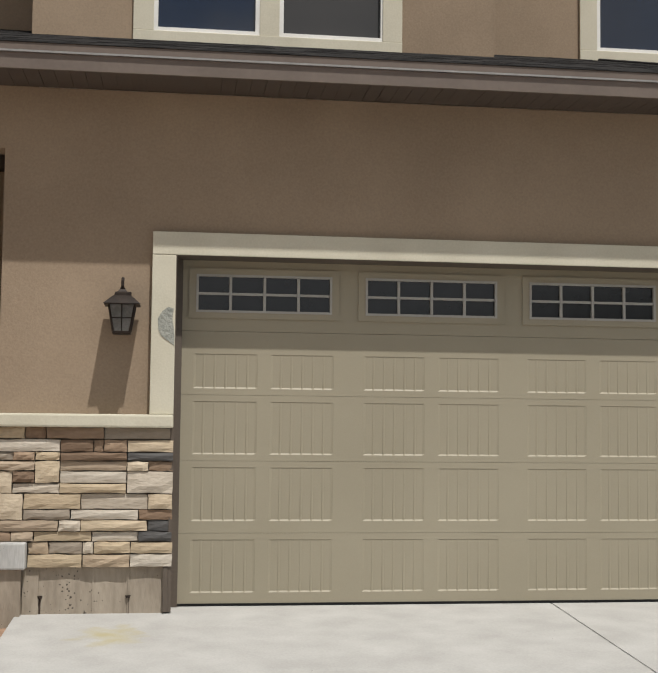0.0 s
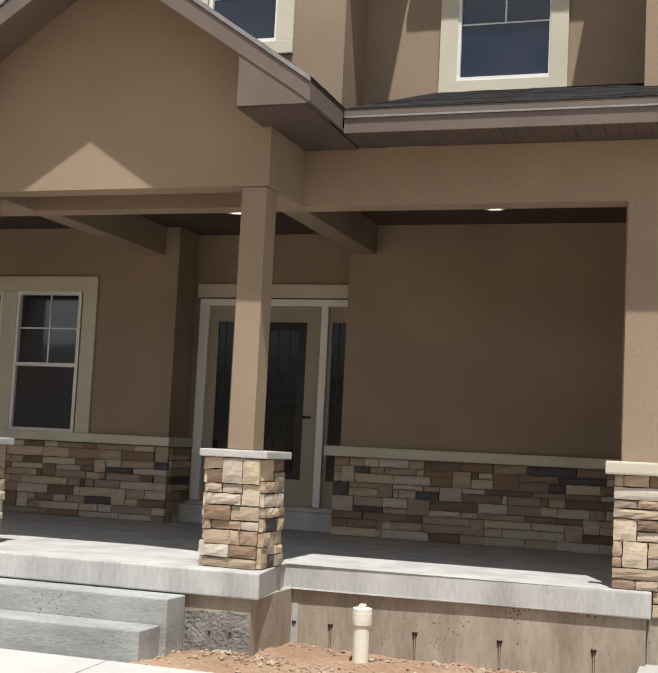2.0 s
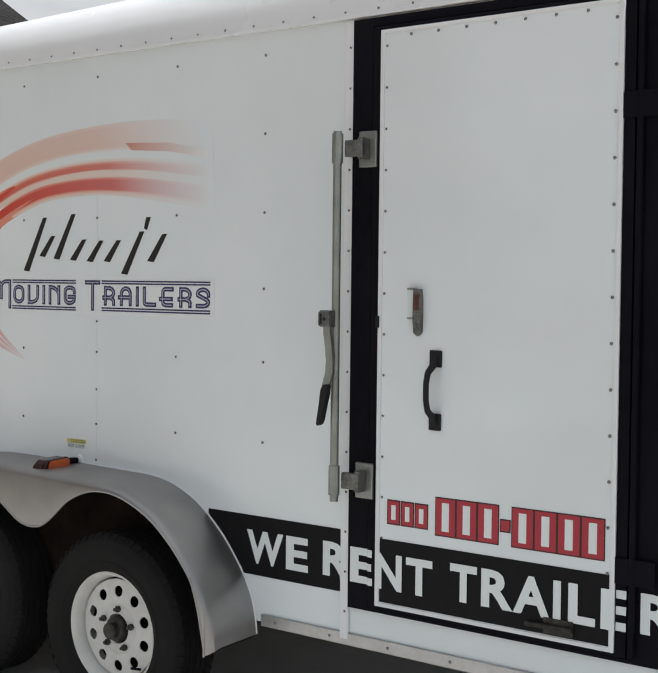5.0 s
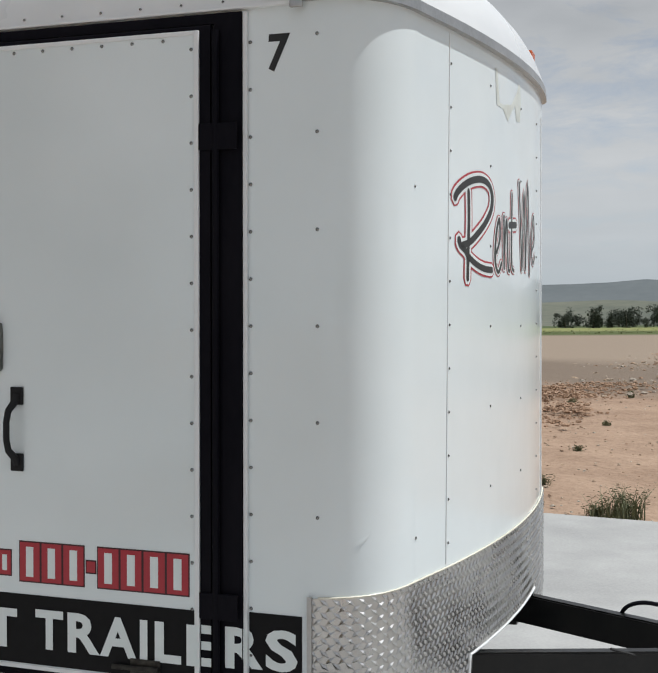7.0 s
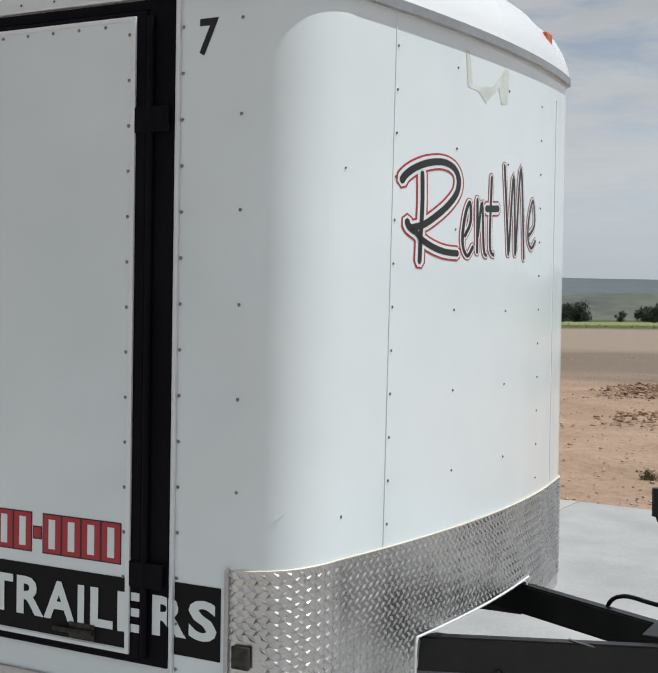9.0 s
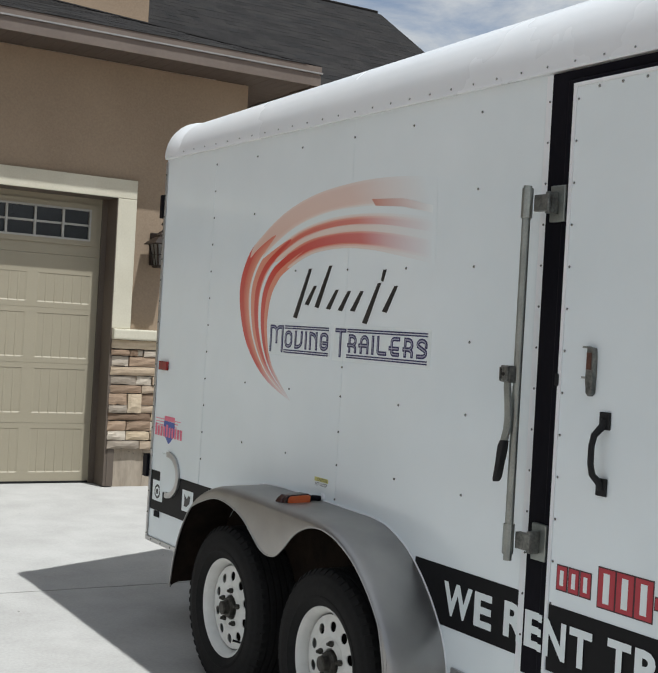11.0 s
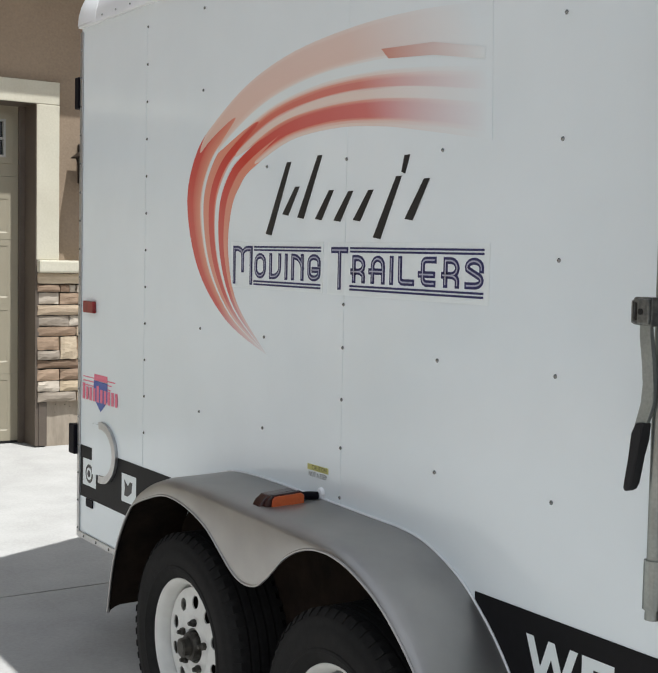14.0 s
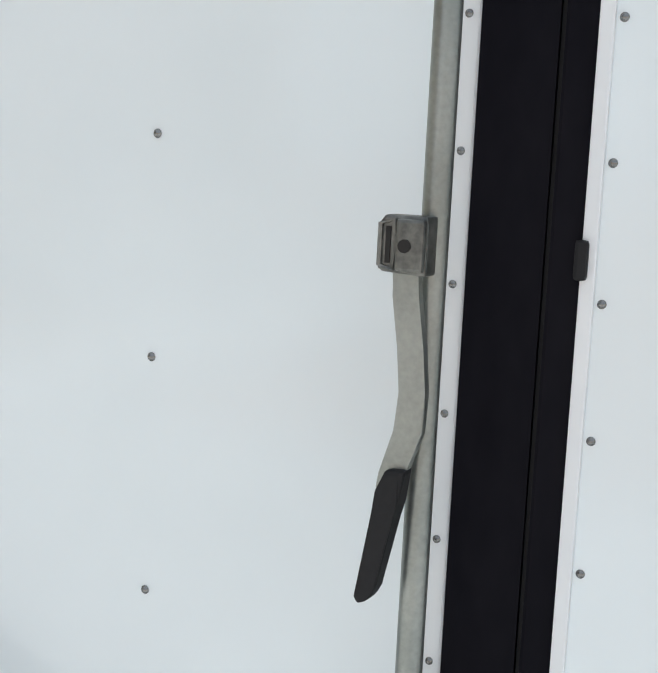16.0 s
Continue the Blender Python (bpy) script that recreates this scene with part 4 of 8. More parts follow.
def stone_column(x0, seed, label):
    """A stone pedestal with a cast cap and a stucco post on it."""
    w, y0 = 0.40, -0.70
    col = thing("porch_column", (x0 + w / 2, y0 + w / 2, 0.471), label, "column", "porch columns")
    part("core", boxed(x0 + 0.015, x0 + w - 0.015, y0 + 0.015, y0 + w - 0.015, 0.471, 1.22), MORTAR, col)
    for i, m in enumerate((pose(x0, y0 + 0.012, 0.472), pose(x0 + w - 0.012, y0, 0.472, rz=90), pose(x0 + w, y0 + w - 0.012, 0.472, rz=180), pose(x0 + 0.012, y0 + w, 0.472, rz=270))):
        stonework(col, w, 0.748, m, seed + i, 0.044, 0.084, 3)
    part("cap", boxed(x0 - 0.05, x0 + w + 0.05, y0 - 0.05, y0 + w + 0.05, 1.222, 1.275, 0.008), CAP, col, "grey cast stone cap")
    part("post", boxed(x0 + 0.112, x0 + w - 0.098, y0 + 0.06, y0 + w - 0.14, 1.276, 3.129, 0.006), STUCCO, col, "square tan stucco post")
    return col


stone_column(-3.90, 31, "square stone porch column with a stucco post")
stone_column(-6.19, 41, "square stone porch column with a stucco post")

# ---- entry gable ----
GX, GS = -4.83, 0.69
gab_y = -0.66
gb = bmesh.new()
prism(gb, [(-6.10, 3.13), (-3.58, 3.13), (-3.58, 3.674 + GS * 0.45), (GX, 3.674 + GS * 1.70), (-6.10, 3.674 + GS * 0.43)], "y", gab_y, gab_y + 0.2)
tagged(part("wall_gable", gb, STUCCO), "tan stucco gable over the entry porch", "wall", kind="structure")
tagged(part("wall_entry_header", boxed(-6.10, -3.582, FX, 0.26, 3.13, 3.552), STUCCO), "tan stucco cross beam of the entry porch", "wall", kind="structure")
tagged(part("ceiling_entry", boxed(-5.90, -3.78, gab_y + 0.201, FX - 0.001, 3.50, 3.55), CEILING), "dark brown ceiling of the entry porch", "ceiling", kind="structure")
for xa, xb in ((-3.78, -3.58), (-6.10, -5.90)):
    tagged(part("wall_gable_side", boxed(xa, xb, gab_y + 0.201, FX - 0.001, 3.13, 3.552), STUCCO), "tan stucco side of the entry gable", "wall", kind="structure")
for x in (-4.04, -6.35):
    tagged(part("wall_gable_beam", boxed(x, x + 0.22, FX + 0.201, 2.949, 3.25, 3.544), STUCCO), "tan stucco beam over the entry porch", "wall", kind="structure")


def gable_roof():
    roof = thing("roof_entry", (GX, -0.6, 3.7), "small front gable roof with dark asphalt shingles", "roof", kind="structure")
    half, y0, y1 = 1.70, -1.15, 1.6
    top = 3.70 + GS * half
    for s in (-1, 1):
        eave, ridge = GX + s * half, GX
        bm = prism(bmesh.new(), [(eave, 3.70), (eave, 3.735), (ridge, top + 0.035), (ridge, top)], "y", y0 + 0.02, y1)
        part("deck", bm, SHINGLE, roof)
        d = Vector((-s, 0, GS))
        place("shingles", shingles("shingles", (eave, y0 - 0.01, 3.737), (0, 1, 0), d, y1 - y0, math.hypot(half, GS * half) - 0.02, seed=60 + s), roof)
        bm = prism(bmesh.new(), [(eave, 3.57), (eave, 3.70), (ridge, top), (ridge, top - 0.16), (eave - s * 0.10, 3.645)], "y", y0, y0 + 0.025)
        part("rake_board", bm, FASCIA, roof, "taupe metal rake board")
        bm = prism(bmesh.new(), [(eave, 3.705), (eave, 3.74), (ridge, top + 0.038), (ridge, top + 0.004)], "y", y0 - 0.012, y0)
        part("drip_edge", bm, DRIP, roof)
        part("eave_board", boxed(min(eave, eave - s * 0.02), max(eave, eave - s * 0.02), y0 + 0.026, -0.43 if s > 0 else 1.0, 3.575, 3.70), FASCIA, roof)
        inner = GX + s * (half - 0.40)
        bm = boxed(min(eave - s * 0.022, inner - s * 0.12), max(eave - s * 0.022, inner - s * 0.12), y0 + 0.026, FX - 0.002 if s > 0 else 1.0, 3.553, 3.563)
        part("soffit", bm, SOFFIT, roof)
        box_in = GX + s * (half - 0.52)
        bm = prism(bmesh.new(), [(eave - s * 0.012, 3.565), (eave - s * 0.012, 3.69), (box_in, 3.69 + GS * 0.5 - 0.03), (box_in, 3.565)], "y", y0 + 0.008, gab_y - 0.001)
        part("return_box", bm, FASCIA, roof, "boxed taupe eave return")
        bm = prism(bmesh.new(), [(eave - s * 0.02, 3.69), (ridge, top - 0.012), (ridge, top - 0.022), (eave - s * 0.02, 3.68)], "y", y0 + 0.026, gab_y + 0.0)
        # the lighter fascia brown carries the bounced light on this soffit
        part("rake_soffit", bm, FASCIA, roof)


gable_roof()

# ---- main eave and skirt roof ----
PITCH = 0.343
EY, EZ = -0.43, 3.655


def skirt():
    roof = thing("roof_skirt", (1.5, 0.3, 3.7), "low skirt roof with dark asphalt shingles and taupe fascia", "roof", kind="structure")
    x0, x1 = -3.12, 6.53
    part("fascia", boxed(x0, x1, EY, EY + 0.02, 3.55, EZ), FASCIA, roof, "taupe metal fascia")
    part("drip_edge", boxed(x0, x1 + 0.012, EY - 0.016, EY + 0.02, EZ + 0.001, EZ + 0.014), DRIP, roof, "bare metal drip edge")
    part("drip_flange", boxed(x0, x1 + 0.004, EY - 0.006, EY + 0.02, EZ + 0.015, EZ + 0.066), FASCIA, roof, "taupe metal drip flange")
    part("fascia_return", boxed(x1 - 0.02, x1, EY + 0.021, 9.0, 3.55, EZ + 0.06), FASCIA, roof)
    board = boxed(0.0015, 0.0985, EY + 0.021, FX - 0.001, 3.562, 3.570)
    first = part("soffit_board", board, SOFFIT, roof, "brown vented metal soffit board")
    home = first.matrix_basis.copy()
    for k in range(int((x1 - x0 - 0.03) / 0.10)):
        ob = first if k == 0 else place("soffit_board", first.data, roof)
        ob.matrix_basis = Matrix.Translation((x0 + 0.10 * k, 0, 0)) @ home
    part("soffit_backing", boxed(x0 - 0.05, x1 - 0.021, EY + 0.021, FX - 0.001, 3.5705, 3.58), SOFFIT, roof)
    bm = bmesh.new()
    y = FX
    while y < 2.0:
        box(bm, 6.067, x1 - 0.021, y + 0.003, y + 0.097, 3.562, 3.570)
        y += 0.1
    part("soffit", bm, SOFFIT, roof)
    bm = bmesh.new()
    zt = lambda y: EZ + 0.064 + PITCH * (y - EY)
    lo = [bm.verts.new(c) for c in ((x0, EY, zt(EY)), (x1, EY, zt(EY)), (x1 - 3.1, EY + 3.1, zt(EY + 3.1)), (x0, EY + 3.1, zt(EY + 3.1)))]
    bm.faces.new(lo)
    ro = [bm.verts.new(c) for c in ((x1, EY, zt(EY)), (x1, 9.0, zt(EY)), (x1 - 3.1, 9.0, zt(EY + 3.1)), (x1 - 3.1, EY + 3.1, zt(EY + 3.1)))]
    bm.faces.new(ro)
    part("deck", bm, SHINGLE, roof)
    up = Vector((0, 1, PITCH))
    place("shingles", shingles("shingles", (x0, EY - 0.012, EZ + 0.066), (1, 0, 0), up, x1 - x0, 3.2, lambda s, t: s < (x1 - x0) - t * 0.945 - 0.16, 71), roof)
    place("shingles", shingles("shingles", (x1 + 0.01, EY, EZ + 0.066), (0, 1, 0), (-1, 0, PITCH), 9.0, 3.2, lambda s, t: s > t * 0.945 + 0.16, 72), roof)
    bm = tube(bmesh.new(), [(x1 - 0.01, EY + 0.01, EZ + 0.066), (x1 - 3.1, EY + 3.1, zt(EY + 3.1) + 0.008)], 0.018, 6)
    part("hip_cap", bm, SHINGLE, roof)


skirt()

# ---- upper storey ----
tagged(part("wall_upper_bay", grid_wall([-1.181, 2.635], [4.1, 6.7], 1.45, 1.85, [(-0.2, 1.678, 4.444, 5.963)]), STUCCO), "sunlit tan stucco bay of the upper storey", "wall", kind="structure")
tagged(part("wall_upper_right", grid_wall([2.635, 5.976], [4.1, 6.7], 2.28, 2.55, [(3.839, 4.678, 4.747, 6.246)]), STUCCO), "sunlit tan stucco upper wall", "wall", kind="structure")
tagged(part("wall_upper_recess", grid_wall([-3.821, -1.181], [4.1, 6.7], 2.28, 2.55, [(-2.919, -2.059, 4.73, 6.025)]), STUCCO), "recessed tan stucco upper wall", "wall", kind="structure")
tagged(part("wall_upper_left", grid_wall([-11.0, -3.821], [3.7, 6.95], 1.61, 1.86, [(-5.159, -4.467, 5.024, 6.035)]), STUCCO), "tan stucco upper wall behind the entry gable", "wall", kind="structure")
for x, ya, yb in ((-1.181, 1.852, 2.279), (2.415, 1.852, 2.279), (5.756, 2.552, 9.0)):
    tagged(part("wall_upper_return", boxed(x, x + 0.22, ya, yb, 4.1, 6.7), STUCCO), "tan stucco upper side wall", "wall", kind="structure")
tagged(part("wall_upper_left_return", boxed(-4.041, -3.821, 1.862, 2.5, 3.7, 6.95), STUCCO), "tan stucco upper side wall", "wall", kind="structure")


def upper_roof():
    roof = thing("roof_upper", (2.1, 2, 6.4), "upper gable roof with dark shingles and taupe eaves", "roof", kind="structure")
    cx, half, s = 2.3, 4.05, 0.53
    ze = 6.4
    for d in (-1, 1):
        e = cx + d * half
        bm = prism(bmesh.new(), [(e, ze), (e, ze + 0.14), (cx, ze + 0.14 + s * half), (cx, ze + s * half)], "y", 1.92, 9.0)
        part("slope", bm, SHINGLE, roof)
    bm = prism(bmesh.new(), [(-1.181, 6.702), (5.976, 6.702), (cx, 8.4)], "y", 2.29, 2.5)
    part("gable_wall", bm, STUCCO, roof)
    bay = thing("roof_upper_bay", (0.7, 1.6, 6.7), "eave over the upper bay", "roof", kind="structure")
    part("eave", boxed(-1.531, 2.985, 1.14, 1.918, 6.702, 6.86), FASCIA, bay)
    left = thing("roof_upper_left", (-6, 2, 6.95), "upper hipped roof with taupe eaves", "roof", kind="structure")
    part("eave", boxed(-11.5, -3.212, 1.08, 9.0, 6.96, 7.131), FASCIA, left)
    bm = prism(bmesh.new(), [(1.08, 7.131), (9.0, 7.131), (5.0, 8.7)], "x", -11.5, -3.212)
    part("slope", bm, SHINGLE, left)
    mid = thing("roof_upper_middle", (-2.3, 2.4, 6.8), "eave over the recessed upper wall", "roof", kind="structure")
    part("eave", boxed(-3.210, -1.541, 1.70, 9.0, 6.702, 6.86), FASCIA, mid)


upper_roof()


def window(name, x0, x1, z0, z1, y, units, label, trim_w=0.165, sill=True, screen=(), rail=None, bars=True, muntin_z=None):
    """A trimmed vinyl window: units are the glass spans in x; rail: height of the meeting rail."""
    w = thing(name, ((x0 + x1) / 2, y, z0), label, "window", kind="structure")
    t, p = trim_w, 0.035
    gx0, gx1 = x0 + t, x1 - t
    for n, a in (("head_trim", (x0, x1, z1 - t, z1)), ("side_trim", (x0, gx0, z0 + 0.12, z1 - t)), ("side_trim", (gx1, x1, z0 + 0.12, z1 - t))):
        part(n, boxed(a[0], a[1], y - p, y - 0.001, a[2], a[3], 0.005), CREAM, w)
    if sill:
        part("sill_trim", boxed(x0, x1, y - p - 0.004, y - 0.001, z0, z0 + 0.12, 0.005), CREAM, w)
    for a, b in zip(units, units[1:]):
        part("mullion", boxed(a[1] + 0.035, b[0] - 0.035, y - p + 0.004, y - 0.001, z0 + 0.12, z1 - t, 0.004), CREAM, w)
    for i, (a, b) in enumerate(units):
        za, zb = z0 + 0.12, z1 - t
        f = bmesh.new()
        for q in ((a - 0.035, a, za, zb), (b, b + 0.035, za, zb), (a, b, za, za + 0.035), (a, b, zb - 0.035, zb)):
            box(f, q[0], q[1], y - 0.022, y + 0.06, q[2], q[3])
        part("window_frame", f, VINYL, w, "white vinyl frame")
        if rail:
            part("meeting_rail", boxed(a, b, y - 0.012, y + 0.05, rail - 0.02, rail + 0.02, 0.003), VINYL, w)
            part("pane", boxed(a, b, y + 0.02, y + 0.026, za + 0.035, rail - 0.02), SCREEN if i in screen else GLASS, w)
            part("pane", boxed(a, b, y + 0.030, y + 0.036, rail + 0.02, zb - 0.035), GLASS, w)
            mz = (rail + zb) / 2
            if bars:
                part("muntin", boxed((a + b) / 2 - 0.008, (a + b) / 2 + 0.008, y + 0.024, y + 0.0295, rail + 0.02, zb - 0.035), VINYL, w)
                part("muntin", boxed(a, b, y + 0.0235, y + 0.029, mz - 0.008, mz + 0.008), VINYL, w)
        else:
            part("pane", boxed(a, b, y + 0.02, y + 0.026, za + 0.035, zb - 0.035), GLASS, w)
            if muntin_z:
                part("muntin", boxed(a, b, y + 0.014, y + 0.0195, muntin_z - 0.007, muntin_z + 0.007), VINYL, w)
                part("muntin", boxed((a + b) / 2 - 0.007, (a + b) / 2 + 0.007, y + 0.0135, y + 0.019, muntin_z, zb - 0.035), VINYL, w)
    return w


window("window_1", -0.379, 1.838, 4.323, 6.111, 1.45, [(-0.179, 0.613), (0.845, 1.657)], "white double-hung pair with cream stucco trim", rail=5.182, screen=(1,))
window("window_2", 3.668, 4.863, 4.615, 6.403, 2.28, [(3.867, 4.662)], "white double-hung window with cream stucco trim", rail=5.463)
window("window_3", -3.094, -1.91, 4.629, 6.185, 2.28, [(-2.898, -2.085)], "white gridded window with cream stucco trim", muntin_z=5.293)
window("window_4", -5.34, -4.308, 4.875, 6.194, 1.61, [(-5.127, -4.494)], "white gridded window with cream stucco trim", muntin_z=5.45)
window("window_5", -9.05, -6.885, 1.225, 3.015, 2.95, [(-8.82, -8.08), (-7.83, -7.11)], "shaded double-hung pair with cream stucco trim", rail=2.06, sill=False, screen=(0, 1))

# ---- big roof over the third bay ----
tagged(part("wall_bay", grid_wall([6.067, 10.8], [0.0, 3.5], 2.1, 2.3, [(7.25, 9.75, -0.1, 2.44)]), STUCCO), "tan stucco wall of the third garage bay", "wall", kind="structure")
tagged(part("wall_bay_gable", prism(bmesh.new(), [(2.1, -0.1), (8.0, -0.1), (8.0, 4.9), (5.9, 6.3), (2.1, 3.75)], "x", 10.58, 10.8), STUCCO), "tan stucco gable end wall", "wall", kind="structure")


def bay_roof():
    roof = thing("roof_bay", (8.7, 4, 3.6), "steep dark asphalt shingle roof over the third bay", "roof", kind="structure")
    y0, z0, y1, z1, x0, x1 = 1.65, 3.62, 5.9, 6.42, 5.36, 11.15
    s = (z1 - z0) / (y1 - y0)
    for a, b, c, d in ((y0, z0, y1, z1), (y1 + 4.2, z1 - s * 4.2, y1, z1)):
        part("deck", prism(bmesh.new(), [(a, b - 0.02), (a, b), (c, d), (c, d - 0.02)], "x", x0, x1), SHINGLE, roof)
    place("shingles", shingles("shingles", (x0, y0 - 0.02, z0 + 0.004), (1, 0, 0), (0, 1, s), x1 - x0, math.hypot(y1 - y0, z1 - z0), None, 81), roof)
    part("fascia", boxed(6.55, x1, y0, y0 + 0.02, 3.47, 3.60), FASCIA, roof, "taupe metal fascia")
    part("soffit", boxed(6.07, x1 - 0.02, y0 + 0.021, 2.099, 3.48, 3.49), SOFFIT, roof)
    bm = prism(bmesh.new(), [(y0, z0 - 0.16), (y0, z0 - 0.022), (y1, z1 - 0.022), (y1, z1 - 0.18)], "x", x1 - 0.02, x1)
    part("rake_board", bm, FASCIA, roof)
    part("ridge_cap", tube(bmesh.new(), [(x0, y1, z1 + 0.01), (x1, y1, z1 + 0.01)], 0.022, 6), SHINGLE, roof)


bay_roof()

# ---- garage doors ----
def pressed(x0, x1, z0, z1, y, boards, zb, zt, lip=0.011):
    """A door section whose boards are pressed in: a deep sloping lip below, a fine one above, low ribs between; boards: spans in x, six a panel."""
    xs = [x0]
    for k, (a, b) in enumerate(boards):
        xs += [a, a + (0.018 if k % 6 == 0 else 0.006), b - (0.018 if k % 6 == 5 else 0.006), b]
    xs.append(x1)
    zs = [z0 + 0.0009, zb, zb + lip, zt - 0.004, zt, z1 - 0.0009]
    sunk = {2: 0.0068, 3: 0.0030}
    rib = {2: 0.35, 3: 0.75}
    vs, fs = [], []
    n = len(xs)
    for k, z in enumerate(zs):
        for i, x in enumerate(xs):
            j, edge = divmod(i - 1, 4)
            d = sunk.get(k, 0.0) if 0 < i < n - 1 else 0.0
            if edge in (0, 3):
                d *= 0.0 if (edge == 0 and j % 6 == 0) or (edge == 3 and j % 6 == 5) else rib.get(k, 0.0)
            vs.append((x, y + d, z))
    for k in range(len(zs) - 1):
        for i in range(n - 1):
            a = k * n + i
            fs.append((a, a + 1, a + n + 1, a + n))
    base = len(vs)
    for k in (0, len(zs) - 1):
        for x in (x0, x1):
            vs.append((x, y + 0.012, zs[k]))
    top = (len(zs) - 1) * n
    fs += [(0, n - 1, base + 1, base), (top, top + n - 1, base + 3, base + 2)]
    return sheet_mesh("panel", vs, fs, DOOR)


def boards_in(a, b, count=6, gap=0.006):
    w = (b - a) / count
    return [(a + i * w + gap / 2, a + (i + 1) * w - gap / 2) for i in range(count)]


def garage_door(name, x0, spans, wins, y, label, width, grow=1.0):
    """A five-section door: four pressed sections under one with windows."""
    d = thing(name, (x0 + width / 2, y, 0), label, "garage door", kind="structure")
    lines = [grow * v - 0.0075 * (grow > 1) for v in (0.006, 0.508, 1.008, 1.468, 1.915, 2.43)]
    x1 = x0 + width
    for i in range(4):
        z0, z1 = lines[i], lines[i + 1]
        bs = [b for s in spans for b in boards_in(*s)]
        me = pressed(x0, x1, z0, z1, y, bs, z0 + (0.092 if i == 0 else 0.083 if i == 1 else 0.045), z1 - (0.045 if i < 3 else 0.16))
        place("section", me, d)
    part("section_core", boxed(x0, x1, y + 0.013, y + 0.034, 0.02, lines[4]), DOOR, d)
    part("seal", boxed(x0, x1, y - 0.004, y + 0.03, 0.0, 0.018), RUBBER, d, "black rubber bottom seal")
    holes = [(a, b, 2.052, 2.322) for a, b in wins]
    part("section", grid_wall([x0, x1], [lines[4] + 0.0015, 2.44], y, y + 0.04, holes), DOOR, d)
    for a, b in wins:
        f = bmesh.new()
        for q in ((a - 0.052, b + 0.052, 2.322, 2.366), (a - 0.052, b + 0.052, 2.010, 2.052), (a - 0.052, a, 2.052, 2.322), (b, b + 0.052, 2.052, 2.322)):
            box(f, q[0], q[1], y - 0.012, y - 0.0005, q[2], q[3])
        part("window_frame", f, DOOR, d)
        f = bmesh.new()
        for q in ((a, b, 2.306, 2.322), (a, b, 2.052, 2.068), (a, a + 0.016, 2.068, 2.306), (b - 0.016, b, 2.068, 2.306)):
            box(f, q[0], q[1], y - 0.016, y + 0.02, q[2], q[3])
        part("inner_frame", f, WINFRAME, d)
        part("pane", boxed(a + 0.016, b - 0.016, y + 0.012, y + 0.018, 2.068, 2.306), GARGLASS, d)
        for k in (1, 2, 3):
            c = a + (b - a) * k / 4
            part("muntin", boxed(c - 0.010, c + 0.010, y - 0.012, y + 0.0115, 2.068, 2.306, 0.003), WINFRAME, d)
        for k in range(4):
            c0, c1 = a + (b - a) * k / 4 + 0.0102, a + (b - a) * (k + 1) / 4 - 0.0102
            part("muntin", boxed(max(c0, a + 0.0162), min(c1, b - 0.0162), y - 0.011, y + 0.0112, 2.176, 2.194, 0.003), WINFRAME, d)
    return d


SPANS = [(0.131, 0.589), (0.673, 1.131), (1.338, 1.79), (1.88, 2.338), (2.54, 2.993), (3.085, 3.53), (3.745, 4.197), (4.28, 4.742)]
WINS = [(0.146, 1.108), (1.350, 2.316), (2.558, 3.518), (3.752, 4.712)]
# door 1 is enlarged about the eye to fit the camera's view
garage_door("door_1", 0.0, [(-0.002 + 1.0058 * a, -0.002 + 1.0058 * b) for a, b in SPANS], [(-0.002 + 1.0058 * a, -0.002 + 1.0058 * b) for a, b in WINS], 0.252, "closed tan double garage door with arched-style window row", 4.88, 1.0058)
garage_door("door_2", 7.26, [(7.39, 7.85), (7.93, 8.39), (8.6, 9.05), (9.14, 9.6)], [(7.405, 8.37), (8.61, 9.58)], 2.24, "closed tan single garage door with windows", 2.48)


def garage_trim(x0, x1, y, z1, z0, name, deep):
    t = thing(name, ((x0 + x1) / 2, y, z0), "cream stucco trim round the garage opening", "trim", kind="structure")
    part("head", boxed(x0 - 0.163, x1 + 0.167, y - 0.05, y - 0.001, z1 - 0.003, z1 + 0.157, 0.006), CREAM, t)
    part("side", boxed(x0 - 0.163, x0, y - 0.05, y - 0.001, z0, z1 - 0.004, 0.006), CREAM, t)
    part("side", boxed(x1, x1 + 0.167, y - 0.05, y - 0.001, z0, z1 - 0.004, 0.006), CREAM, t)
    for a, b in ((x0 - 0.019, x0 + 0.006), (x1 - 0.006, x1 + 0.019)):
        part("jamb", boxed(a, b, y - 0.046, deep, 0.0, z1 - 0.006), JAMB, t, "brown metal jamb")
    part("head_jamb", boxed(x0 + 0.007, x1 - 0.007, y - 0.046, deep, z1 - 0.004, z1 + 0.019), JAMB, t)
    for a, b in ((x0 + 0.007, x0 + 0.05), (x1 - 0.05, x1 - 0.007)):
        part("stop", boxed(a, b, deep - 0.09, deep - 0.065, 0.0, z1 - 0.006), JAMB, t)
    return t


